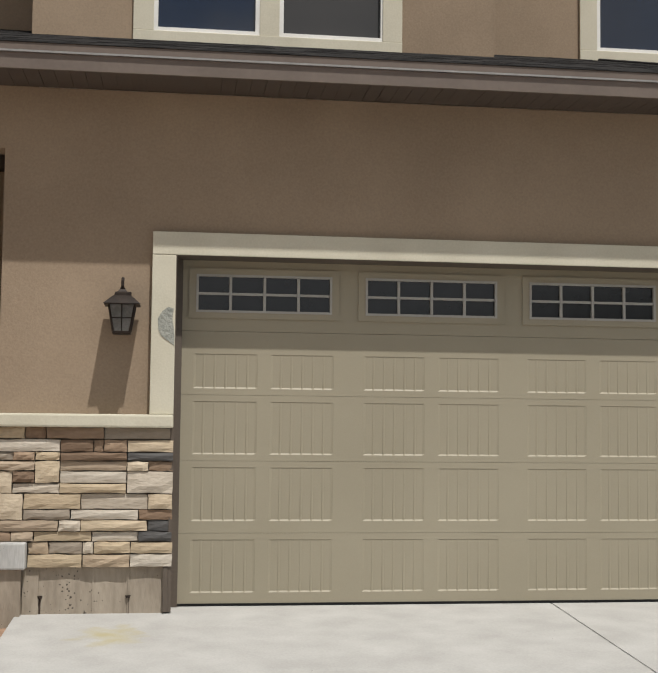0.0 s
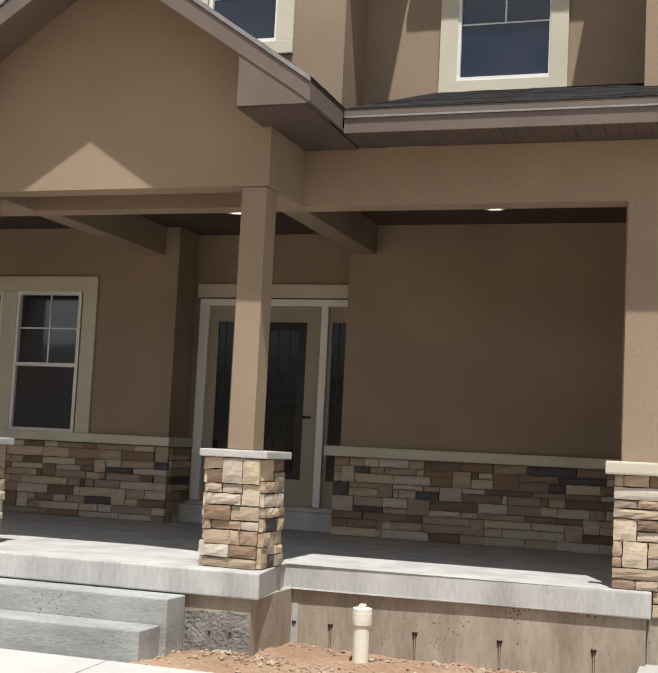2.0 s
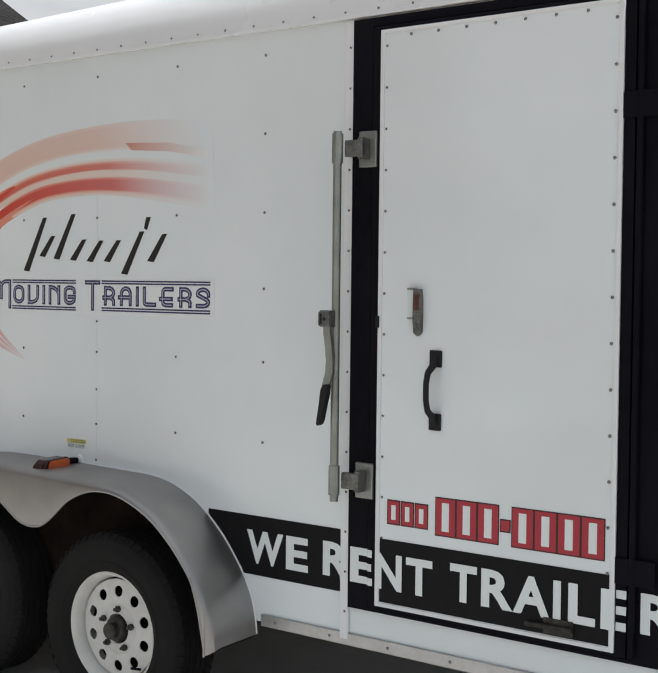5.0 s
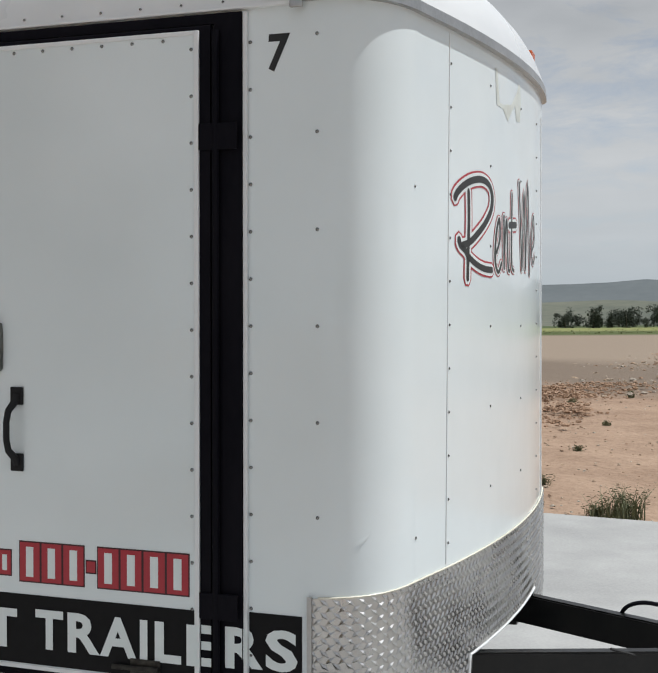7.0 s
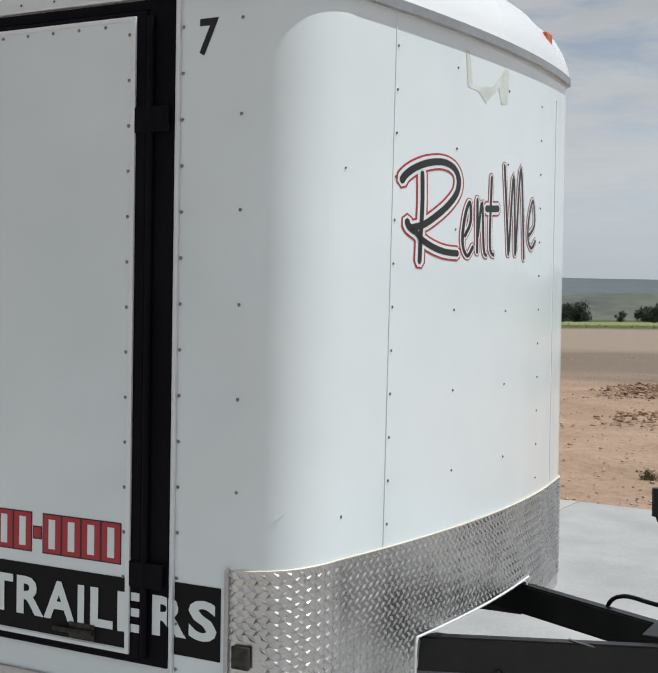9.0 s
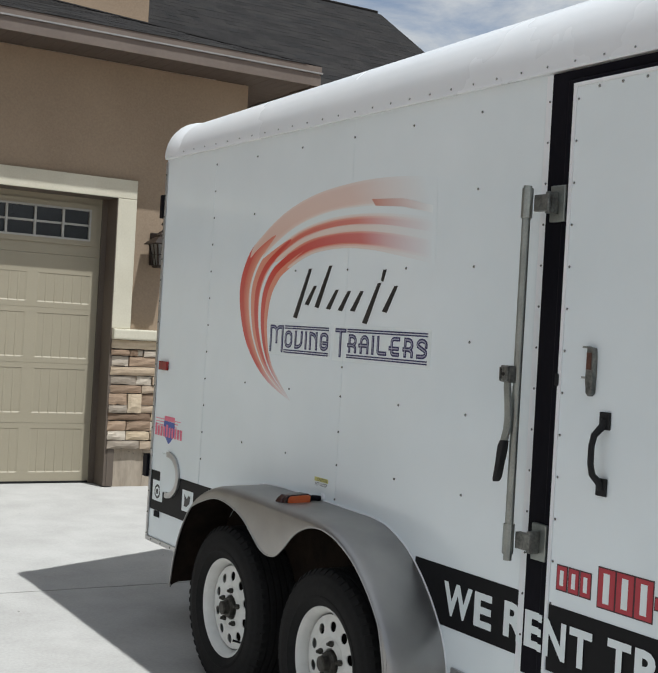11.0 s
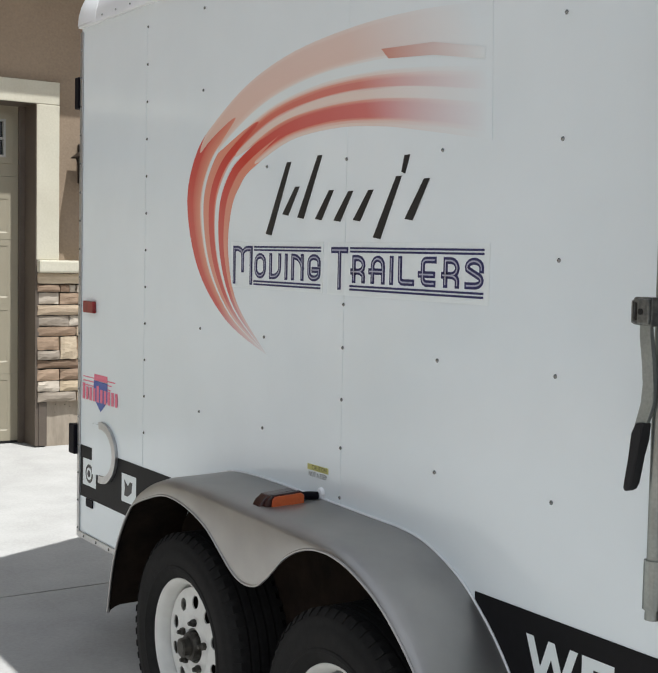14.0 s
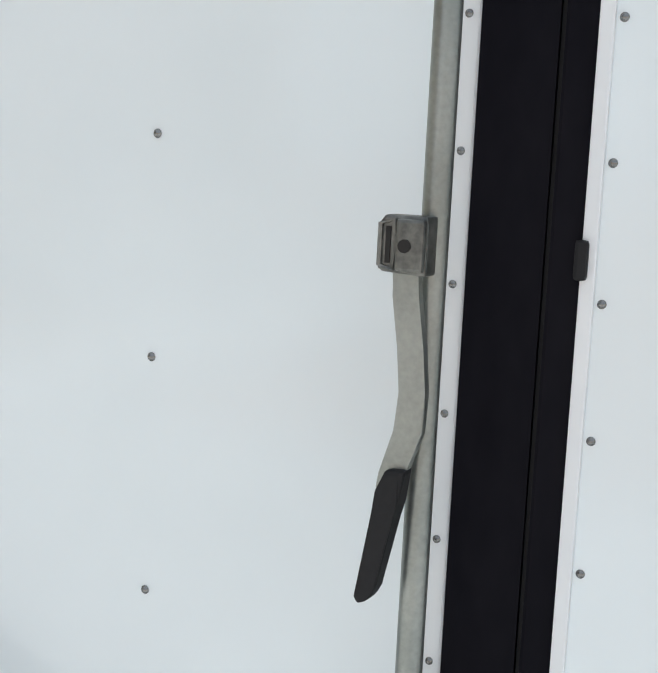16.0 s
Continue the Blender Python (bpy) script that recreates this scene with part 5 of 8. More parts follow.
tr1 = garage_trim(0.0, 4.88, FX, 2.424, 1.326, "trim_garage", 0.31)
part("chipped_patch", prism(bmesh.new(), [(-0.012, 2.05), (-0.02, 1.98), (-0.004, 1.88), (-0.004, 1.80), (-0.05, 1.83), (-0.09, 1.86), (-0.112, 1.90), (-0.118, 1.98), (-0.09, 2.03), (-0.05, 2.06)], "y", -0.0035, -0.0005), PLASTER, tr1, "grey chipped patch of bare plaster")
garage_trim(7.25, 9.75, 2.1, 2.43, 0.0, "trim_bay", 2.306)
# foundation stub that shows beside the door
tagged(part("trim_jamb_foot", boxed(-0.049, -0.0195, 0.0, 0.2, 0.0, 0.30), JAMB), "brown metal jamb foot", "trim", kind="structure")
tagged(part("trim_jamb_foot_right", boxed(4.90, 4.959, 0.0, 0.2, 0.0, 0.31), JAMB), "brown metal jamb foot", "trim", kind="structure")


# ---- front door ----
def front_door():
    d = thing("front_door", (-4.98, 3.42, 0.66), "tan front door with leaded glass and sidelights", "door")
    y = 3.42
    part("casing", boxed(-5.925, -4.11, y - 0.04, y - 0.001, 2.862, 3.005, 0.004), CREAM, d)
    for a in ((-5.895, -4.17, 2.776, 2.848), (-5.895, -5.79, 0.70, 2.776), (-5.43, -5.355, 0.70, 2.776), (-4.515, -4.439, 0.70, 2.776), (-4.21, -4.17, 0.70, 2.776)):
        part("jamb", boxed(a[0], a[1], y - 0.03, y + 0.10, a[2], a[3], 0.003), VINYL, d, "white door frame")
    part("threshold", boxed(-5.895, -4.12, y - 0.12, y + 0.1, 0.655, 0.698, 0.006), CAP, d)
    part("door_panel", grid_wall([-5.353, -4.517], [0.70, 2.774], y + 0.02, y + 0.065, [(-5.187, -4.682, 0.97, 2.61)]), DOOR, d)
    part("glass", boxed(-5.187, -4.682, y + 0.035, y + 0.045, 0.97, 2.61), DARKGLASS, d)
    part("glass_border", grid_wall([-5.185, -4.684], [0.972, 2.608], y + 0.028, y + 0.034, [(-5.10, -4.77, 1.06, 2.52)]), CHASSIS, d, "dark bevelled glass border")
    for x in (-5.0, -4.87):
        part("came", boxed(x - 0.005, x + 0.005, y + 0.029, y + 0.0345, 1.06, 2.52), CHASSIS, d)
    for z in (1.36, 1.78, 2.25):
        part("came", boxed(-5.10, -4.77, y + 0.0285, y + 0.034, z - 0.005, z + 0.005), CHASSIS, d)
    for a, b, ga, gb in ((-5.788, -5.432, -5.685, -5.515), (-4.437, -4.212, -4.402, -4.255)):
        part("sidelight", grid_wall([a, b], [0.70, 2.774], y + 0.02, y + 0.065, [(ga, gb, 0.97, 2.61)]), DOOR, d)
        part("glass", boxed(ga, gb, y + 0.035, y + 0.045, 0.97, 2.61), DARKGLASS, d)
        part("came", boxed((ga + gb) / 2 - 0.006, (ga + gb) / 2 + 0.006, y + 0.029, y + 0.0345, 0.97, 2.61), CHASSIS, d)
    part("lever", tube(bmesh.new(), [(-4.60, y + 0.02, 1.62), (-4.60, y - 0.03, 1.62), (-4.67, y - 0.035, 1.62)], 0.011, 8), BRONZE, d)
    return d


front_door()
tagged(part("entry_step", boxed(-5.955, -4.11, 3.22, 3.419, 0.472, 0.654, 0.008), PORCHC), "grey concrete step at the front door", "step", kind="structure")


# ---- wall lanterns ----
def lantern():
    """A bronze coach lantern on a back plate with a curled bracket; at the world's origin, facing -y."""
    l = thing("wall_lantern", (0, 0, 0), "dark bronze coach lantern on a stucco wall", "wall lamp", "garage lanterns")
    part("backplate", boxed(-0.055, 0.055, -0.02, 0.0, 0.02, 0.30, 0.006), BRONZE, l)
    arm = [(0, -0.02, 0.25), (0, -0.05, 0.285), (0, -0.10, 0.30), (0, -0.15, 0.30), (0, -0.17, 0.325), (0, -0.165, 0.355), (0, -0.145, 0.375), (0, -0.13, 0.365)]
    part("bracket", tube(bmesh.new(), arm, 0.011, 8), BRONZE, l)
    cy = -0.155
    sq = lambda r, z: [(r * sx, cy + r * sy, z) for sx, sy in ((-1, -1), (1, -1), (1, 1), (-1, 1))]
    def stack(rings):
        bm = bmesh.new()
        made = [[bm.verts.new(c) for c in sq(r, z)] for r, z in rings]
        for a, b in zip(made, made[1:]):
            for i in range(4):
                bm.faces.new((a[i], a[(i + 1) % 4], b[(i + 1) % 4], b[i]))
        bm.faces.new(made[0][::-1]); bm.faces.new(made[-1])
        return bm
    part("roof", stack([(0.118, 0.192), (0.120, 0.198), (0.095, 0.222), (0.066, 0.248), (0.052, 0.256), (0.050, 0.272), (0.034, 0.282), (0.018, 0.30)]), BRONZE, l)
    part("finial", lathe(bmesh.new(), [(0.004, 0.0), (0.016, 0.006), (0.018, 0.014), (0.008, 0.024), (0.002, 0.03)], (0, cy, 0.296), "z", 10), BRONZE, l)
    part("bottom", stack([(0.050, -0.004), (0.060, 0.0), (0.062, 0.014), (0.056, 0.018)]), BRONZE, l)
    lo, hi = 0.055, 0.086
    for sx, sy in ((-1, -1), (1, -1), (1, 1), (-1, 1)):
        part("post", tube(bmesh.new(), [(sx * lo, cy + sy * lo, 0.012), (sx * hi, cy + sy * hi, 0.195)], 0.008, 5), BRONZE, l)
    for i in range(4):
        c = [(-1, -1), (1, -1), (1, 1), (-1, 1)]
        (ax, ay), (bx, by) = c[i], c[(i + 1) % 4]
        bm = bmesh.new()
        k = 0.93
        bm.faces.new([bm.verts.new(p) for p in ((ax * lo * k, cy + ay * lo * k, 0.016), (bx * lo * k, cy + by * lo * k, 0.016), (bx * hi * k, cy + by * hi * k, 0.192), (ax * hi * k, cy + ay * hi * k, 0.192))])
        bmesh.ops.solidify(bm, geom=list(bm.faces), thickness=0.003)
        part("pane", bm, SEEDED, l, "pale seeded glass")
        m0 = ((ax + bx) / 2, (ay + by) / 2)
        part("bar", tube(bmesh.new(), [(m0[0] * lo, cy + m0[1] * lo, 0.014), (m0[0] * hi, cy + m0[1] * hi, 0.194)], 0.004, 5), BRONZE, l)
        mid = (lo + hi) / 2
        part("bar", tube(bmesh.new(), [(ax * mid, cy + ay * mid, 0.104), (bx * mid, cy + by * mid, 0.104)], 0.004, 5), BRONZE, l)
    return l


lan = lantern()
copy_thing(lan, pose(5.255, FX, 1.862))
lan.matrix_basis = pose(-0.355, FX, 1.862)

# ---- porch fittings ----
for x, y in ((-5.04, 2.22), (-2.52, 2.22)):
    dl = thing("downlight", (x, y, 3.545), "lit round recessed porch downlight", "ceiling light", "porch downlights")
    part("ring", lathe(bmesh.new(), [(0.095, 0.0), (0.10, -0.008), (0.078, -0.010), (0.074, -0.004)], (x, y, 3.545), "z", 24), VINYL, dl)
    part("lens", lathe(bmesh.new(), [(0.073, -0.003), (0.06, -0.006), (0.0, -0.007)], (x, y, 3.545), "z", 24), DOWNLIGHT, dl)

pp = thing("drain_pipe", (-2.83, -0.40, -0.05), "white plastic cleanout pipe standing in the dirt", "pipe")
part("pipe", tube(bmesh.new(), [(-2.83, -0.40, -0.2), (-2.83, -0.40, 0.14)], 0.055, 20), PVC, pp)
part("coupling", lathe(bmesh.new(), [(0.055, 0), (0.066, 0.004), (0.068, 0.04), (0.068, 0.085), (0.062, 0.09)], (-2.83, -0.40, 0.13), "z", 20), PVC, pp)
part("plug", lathe(bmesh.new(), [(0.067, 0), (0.067, 0.022), (0.05, 0.028)], (-2.83, -0.40, 0.221), "z", 20), PVC, pp)
part("plug_nut", boxed(-2.852, -2.808, -0.422, -0.378, 0.25, 0.272, 0.003), PVC, pp)

# ---- the trailer ----
SX, REAR, BOT, TOP, CX = 3.655, -3.845, 0.238, 2.176, 4.84
HALF = CX - SX
trailer = thing("cargo_trailer", (CX, REAR, 0), "white enclosed tandem-axle cargo trailer with black stripe and red swoosh", "trailer")
# it stands on the falling drive, a little nose-down
LEAN[0] = Matrix(((1, 0, 0, 0), (0, 1, -0.009, 0.0095), (0, 0.0165, 1, -0.0165 * REAR), (0, 0, 0, 1)))


def nose(n_corner=16, n_front=10):
    """The plan of the rounded front, from the near side to the far side."""
    p0, p1, p2 = Vector((SX, -8.0)), Vector((SX + 0.004, -8.185)), Vector((3.90, -8.206))
    pts = []
    for i in range(n_corner + 1):
        t = i / n_corner
        pts.append((1 - t) ** 2 * p0 + 2 * t * (1 - t) * p1 + t * t * p2)
    for i in range(1, n_front + 1):
        t = i / n_front
        pts.append(Vector((3.90 + t * (CX - 3.90), -8.206 - 0.078 * (1 - (1 - t) ** 2))))
    return pts + [Vector((2 * CX - p.x, p.y)) for p in pts[-2::-1]]


NOSE = nose()


PLAN = [Vector((SX, REAR))] + NOSE + [Vector((2 * CX - SX, REAR))]


def ring(bm, plan, z):
    return [bm.verts.new((p.x, p.y, z)) for p in plan]


def loft(bm, rings, closed=True):
    for a, b in zip(rings, rings[1:]):
        n = len(a)
        for i in range(n if closed else n - 1):
            bm.faces.new((a[i], a[(i + 1) % n], b[(i + 1) % n], b[i]))


CXY = Vector((CX, -6.0))


def climb(x, y):
    """How far the cap's lower edge is raised across the front to fit the camera's view."""
    u = max(0.0, min(x, 5.95) - 3.72)
    return (0.020 * u + 0.0135 * u * u) * max(0.0, min(1.0, (-7.8 - y) / 0.35))



CE = TOP + 0.008  # lower edge of the roof cove
bm = bmesh.new()
rs = [ring(bm, PLAN, z) for z in (BOT, TOP + 0.01)]
for v in rs[1]:
    v.co.z += climb(v.co.x, v.co.y)
for v in rs[0]:
    if 4.2 < v.co.x < 5.3 and v.co.y < -8:
        v.co.z = 0.372
loft(bm, rs)
bm.faces.new(rs[1])
base = ring(bm, [CXY + (p - CXY) * 0.985 for p in PLAN], 0.462)
bm.faces.new(base[::-1])
body = part("body", bm, WHITE, trailer, "white aluminium skin", smooth=True)


def inset(p, d, f):
    """Draws a point of the plan in from the sides by d and from the front by f."""
    u = max(-1, min(1, (p.x - CX) / HALF))
    ahead = max(0, min(1, (-7.98 - p.y) / 0.24))
    return Vector((p.x - u * d, p.y + f * ahead))


bm = bmesh.new()
rings = []
for k in range(9):
    a = k / 8 * math.pi / 2
    d, f, z = 0.165 * (1 - math.cos(a)), 0.32 * (1 - math.cos(a)) ** 0.85, CE + (TOP + 0.189 - CE) * math.sin(a)
    out = 0.012
    pts = []
    for p in PLAN:
        q = inset(p, d, f)
        u = (p.x - CX) / HALF
        ahead = max(0, min(1, (-7.98 - p.y) / 0.24))
        pts.append(Vector((q.x + (out if u > 0.8 else -out if u < -0.8 else 0), q.y - 0.016 * ahead)))
    if k:
        pts[0].y -= 0.012 * (1 - math.cos(a)); pts[-1].y -= 0.012 * (1 - math.cos(a))
    rings.append([bm.verts.new((p.x, p.y, z + climb(p.x, p.y) + (0.15 * math.sin(a) * max(0, min(1, (-7.75 - p.y) / 0.4)) if k else 0))) for p in pts])
loft(bm, rings)
bm.faces.new(rings[-1]); bm.faces.new(rings[0][::-1])
cove = part("roof_cove", bm, COVE, trailer, "rounded white roof cove", smooth=True)
bm = bmesh.new()
ends = []
for y, grow in ((REAR - 0.15, 0.0), (REAR - 0.12, 0.006), (REAR - 0.07, 0.012), (REAR - 0.02, 0.012), (REAR + 0.006, 0.006)):
    near = []
    for k in range(9):
        a = k / 8 * math.pi / 2
        near.append((SX - 0.013 + 0.165 * (1 - math.cos(a)) - grow * 0.6 * math.cos(a), CE + (TOP + 0.190 - CE) * math.sin(a) + grow * math.sin(a)))
    ends.append([bm.verts.new((x, y, z)) for x, z in near] + [bm.verts.new((2 * CX - x, y, z)) for x, z in near[::-1]])
loft(bm, ends)
bm.faces.new(ends[0]); bm.faces.new(ends[-1])
part("end_cap", bm, COVE, cove, "white roof end cap", smooth=True)
part("cove_lip", boxed(SX - 0.017, SX - 0.0005, -7.94, REAR, CE - 0.010, CE - 0.0005, 0.003), COVE, cove)
bm = bmesh.new()
lip = [Vector((SX, -7.945))] + NOSE + [Vector((2 * CX - SX, -7.945))]
cen = Vector((CX, -7.0))
for z0, z1 in ((TOP + 0.006, TOP + 0.034),):
    a = [bm.verts.new((p.x + (p - cen).normalized().x * 0.021, p.y + (p - cen).normalized().y * 0.021, z0 + climb(p.x, p.y))) for p in lip]
    b = [bm.verts.new((p.x + (p - cen).normalized().x * 0.021, p.y + (p - cen).normalized().y * 0.021, z1 + climb(p.x, p.y))) for p in lip]
    c = [bm.verts.new((p.x, p.y, z1 + climb(p.x, p.y))) for p in lip]
    e = [bm.verts.new((p.x, p.y, z0 + climb(p.x, p.y))) for p in lip]
    for r0, r1 in ((a, b), (b, c), (e, a)):
        for i in range(len(lip) - 1):
            bm.faces.new((r0[i], r0[i + 1], r1[i + 1], r1[i]))
part("nose_lip", bm, RAIL, cove, "bare aluminium lip")
part("seam_clip", boxed(SX - 0.024, SX - 0.013, -7.965, -7.93, TOP - 0.012, TOP + 0.045, 0.003), RAIL, cove)


# flat print and panels on the near side: u runs forward from the rear
def side_poly(pts, z_out, thick=0.0012):
    return prism(bmesh.new(), pts, "x", SX - z_out - thick, SX - z_out)


def side_box(y0, y1, z0, z1, out, deep, bevel=0.0):
    return boxed(SX - out - deep, SX - out, min(y0, y1), max(y0, y1), z0, z1, bevel)


part("seam", side_box(-5.648, -5.646, 0.62, TOP - 0.02, 0.0002, 0.0008), WHITE, body)
part("seam", side_box(-4.425, -4.423, 0.55, 2.10, 0.0002, 0.001), WHITE, body)
part("bottom_rail", side_box(-8.0, -6.44, BOT - 0.012, BOT + 0.028, 0.0005, 0.010, 0.003), RAIL, body)
part("bottom_rail", side_box(-4.62, REAR, BOT - 0.012, BOT + 0.012, 0.0005, 0.008, 0.003), RAIL, body)
part("rear_edge", side_box(REAR - 0.018, REAR + 0.004, BOT - 0.012, TOP - 0.015, 0.0005, 0.006, 0.002), RAIL, body)

# stripe, cut round the doorway and the fender
SZ0, SZ1 = 0.389, 0.587
for a, b in ((-3.866, -4.40), (-4.40, -4.76), (-6.20, -6.760), (-7.806, -7.955)):
    part("stripe", side_box(a, b, SZ0, SZ1, 0.0005, 0.001), STRIPE, body, "black printed stripe")

# doorway: black surround, white door
DY0, DY1, DZ0, DZ1 = -6.917, -7.664, 0.380, 2.118
part("door_surround", grid_wall([-7.792, -6.7925], [0.350, CE - 0.017], SX - 0.016, SX - 0.0005, [(-7.713, -6.866, 0.360, 2.140)], across="y"), BLACK, trailer, "black door surround")
part("edge_strip", side_box(-6.7915, -6.760, 0.245, CE - 0.017, 0.0005, 0.012, 0.003), COVE, trailer, "white metal edge strip")
part("edge_strip", side_box(-7.805, -7.793, 0.245, CE - 0.017, 0.0005, 0.012, 0.003), COVE, trailer, "white metal edge strip")
sd = part("side_door", side_box(-6.873, -7.707, 0.364, 2.136, 0.0005, 0.026, 0.004), BLACK, trailer, "white side door in a black frame")
part("door_skin", side_box(DY0, DY1, DZ0, DZ1, 0.0268, 0.004), WHITE, sd, "white door skin")
f = bmesh.new()
for y0, y1, z0, z1 in ((DY0 + 0.012, DY0 - 0.002, DZ0 - 0.004, DZ1 + 0.004), (DY1 + 0.002, DY1 - 0.012, DZ0 - 0.004, DZ1 + 0.004), (DY0 - 0.002, DY1 + 0.002, DZ1 - 0.008, DZ1 + 0.004), (DY0 - 0.002, DY1 + 0.002, DZ0 - 0.004, DZ0 + 0.008)):
    box(f, SX - 0.035, SX - 0.0268, min(y0, y1), max(y0, y1), z0, z1, 0.002)
part("door_trim", f, COVE, sd, "thin aluminium edge trim")
part("stripe", side_box(DY0 - 0.004, DY1 + 0.004, SZ0 + 0.002, SZ1 - 0.002, 0.0312, 0.001), STRIPE, sd)
# black strips fill the door gaps in place of their shade
for a, b in ((-6.8662, -6.8728), (-7.7072, -7.7128)):
    part("door_seal", side_box(a, b, 0.362, 2.138, 0.0005, 0.010), GRIP, sd)
for z in (1.84, 0.60):
    part("strap_hinge", side_box(-7.665, -7.785, z - 0.035, z + 0.035, 0.0265, 0.008, 0.003), BLACK, sd)
part("hinge_post", tube(bmesh.new(), [(SX - 0.028, -7.722, 0.37), (SX - 0.028, -7.722, 2.12)], 0.010, 8), BLACK, sd)

# lever lock with its brackets
lock = part("lock_bar", tube(bmesh.new(), [(3.569, -6.786, 0.690), (3.567, -6.787, 1.82)], 0.0130, 14), ZINC, trailer, "galvanised cam lock bar", smooth=True)
for z in (1.768, 0.755):
    part("collar", tube(bmesh.new(), [(3.568, -6.7865, z - 0.045), (3.568, -6.7865, z + 0.045)], 0.0175, 12), ZINC, lock)
    # bracket and keeper carry the recess's shade in their dark steel
    part("bracket", boxed(3.578, 3.600, -6.868, -6.805, z - 0.025, z + 0.025, 0.003), WORN_SHADED, lock)
    part("hinge_plate", boxed(SX - 0.034, SX - 0.0168, -6.893, -6.828, z - 0.055, z + 0.055, 0.004), ZINC, lock)
    part("keeper", boxed(3.582, SX - 0.0345, -6.868, -6.85, z - 0.033, z + 0.033, 0.004), WORN_SHADED, lock)
part("lever_mount", prism(bmesh.new(), [(-6.748, 1.268), (-6.754, 1.276), (-6.794, 1.276), (-6.794, 1.224), (-6.752, 1.226), (-6.748, 1.232)], "x", 3.530, 3.556, 0.003), WORN_SHADED, lock)
# the slot's shade is drawn as a thin black box on the bracket
part("mount_slot", boxed(3.5285, 3.5305, -6.7605, -6.756, 1.234, 1.266), CHASSIS, lock)
part("mount_loop", tube(bmesh.new(), [(3.529, -6.751, 1.231), (3.529, -6.751, 1.268), (3.529, -6.764, 1.272), (3.529, -6.766, 1.250), (3.529, -6.764, 1.229), (3.529, -6.751, 1.231)], 0.0026, 6), WORN_SHADED, lock)
part("mount_plate", boxed(3.521, 3.5295, -6.794, -6.768, 1.228, 1.273, 0.003), WORN_SHADED, lock)
part("pivot_bolt", tube(bmesh.new(), [(3.5195, -6.777, 1.250), (3.556, -6.777, 1.250)], 0.006, 10), CHASSIS, lock)
arm = bmesh.new()
arm_pts = [(-6.772, 1.232), (-6.774, 1.205), (-6.781, 1.16), (-6.785, 1.12), (-6.784, 1.085), (-6.770, 1.045), (-6.767, 1.03)]
left = [(y + 0.0125, z) for y, z in arm_pts]
right = [(y - 0.0125, z) for y, z in arm_pts]
prism(arm, left + right[::-1], "x", 3.538, 3.548, 0.002)
part("lever", arm, ZINC, lock)
part("grip", prism(bmesh.new(), [(-6.766, 1.050), (-6.786, 1.052), (-6.780, 1.02), (-6.763, 0.938), (-6.757, 0.927), (-6.747, 0.921), (-6.742, 0.928), (-6.759, 1.03)], "x", 3.528, 3.552, 0.005), GRIP, lock, "black plastic grip")

# hasp and grab handle on the door
part("door_catch", boxed(SX - 0.042, SX - 0.030, -6.912, -6.900, 1.226, 1.262, 0.004), GRIP, sd, "small black door catch")
hasp = part("hasp", prism(bmesh.new(), [(-7.039, 1.347), (-7.062, 1.345), (-7.064, 1.32), (-7.062, 1.262), (-7.065, 1.245), (-7.064, 1.215), (-7.053, 1.205), (-7.041, 1.214), (-7.038, 1.25)], "x", SX - 0.050, SX - 0.0312, 0.003), WORN_SHADED, sd, "worn steel hasp")
part("rust_plate", prism(bmesh.new(), [(-7.042, 1.330), (-7.060, 1.330), (-7.060, 1.282), (-7.042, 1.282)], "x", SX - 0.0525, SX - 0.0502), RUST, hasp, "rusty red patch")
for z in (1.345, 1.258):
    part("hasp_pin", boxed(SX - 0.045, SX - 0.032, -7.039, -7.016, z - 0.003, z + 0.003), ZINC, hasp)
hx = SX - 0.034
part("grab_handle", tube(bmesh.new(), [(hx - 0.003, -7.113, 1.145), (hx - 0.010, -7.111, 1.125), (hx - 0.032, -7.104, 1.10), (hx - 0.038, -7.102, 1.07), (hx - 0.038, -7.102, 1.02), (hx - 0.032, -7.104, 0.99), (hx - 0.010, -7.111, 0.967), (hx - 0.003, -7.113, 0.948)], [0.011, 0.011, 0.0095, 0.009, 0.009, 0.0095, 0.011, 0.011], 8), GRIP, sd, "black steel grab handle", smooth=True)
for z in (1.141, 0.955):
    part("handle_foot", side_box(-7.092, -7.132, z - 0.025, z + 0.025, 0.0315, 0.008, 0.003), GRIP, sd)
part("drop_bolt", tube(bmesh.new(), [(SX - 0.045, -7.42, 0.415), (SX - 0.045, -7.56, 0.418)], 0.007, 8), HUB, sd, "dirty steel drop bolt")
part("bolt_plate", side_box(-7.47, -7.56, 0.395, 0.44, 0.0325, 0.006, 0.002), HUB, sd)


# lettering: u to the front, v up
def side_letters(name, text, y0, z0, wide, high, out, material, parent, offset=0.0, slant=0.0):
    bm = lettering(text, wide, high, offset)
    for v in bm.verts:
        u, w = v.co.x + slant * v.co.y, v.co.y
        v.co = Vector((SX - out, y0 - u, z0 + w))
    return part(name, bm, material, parent)


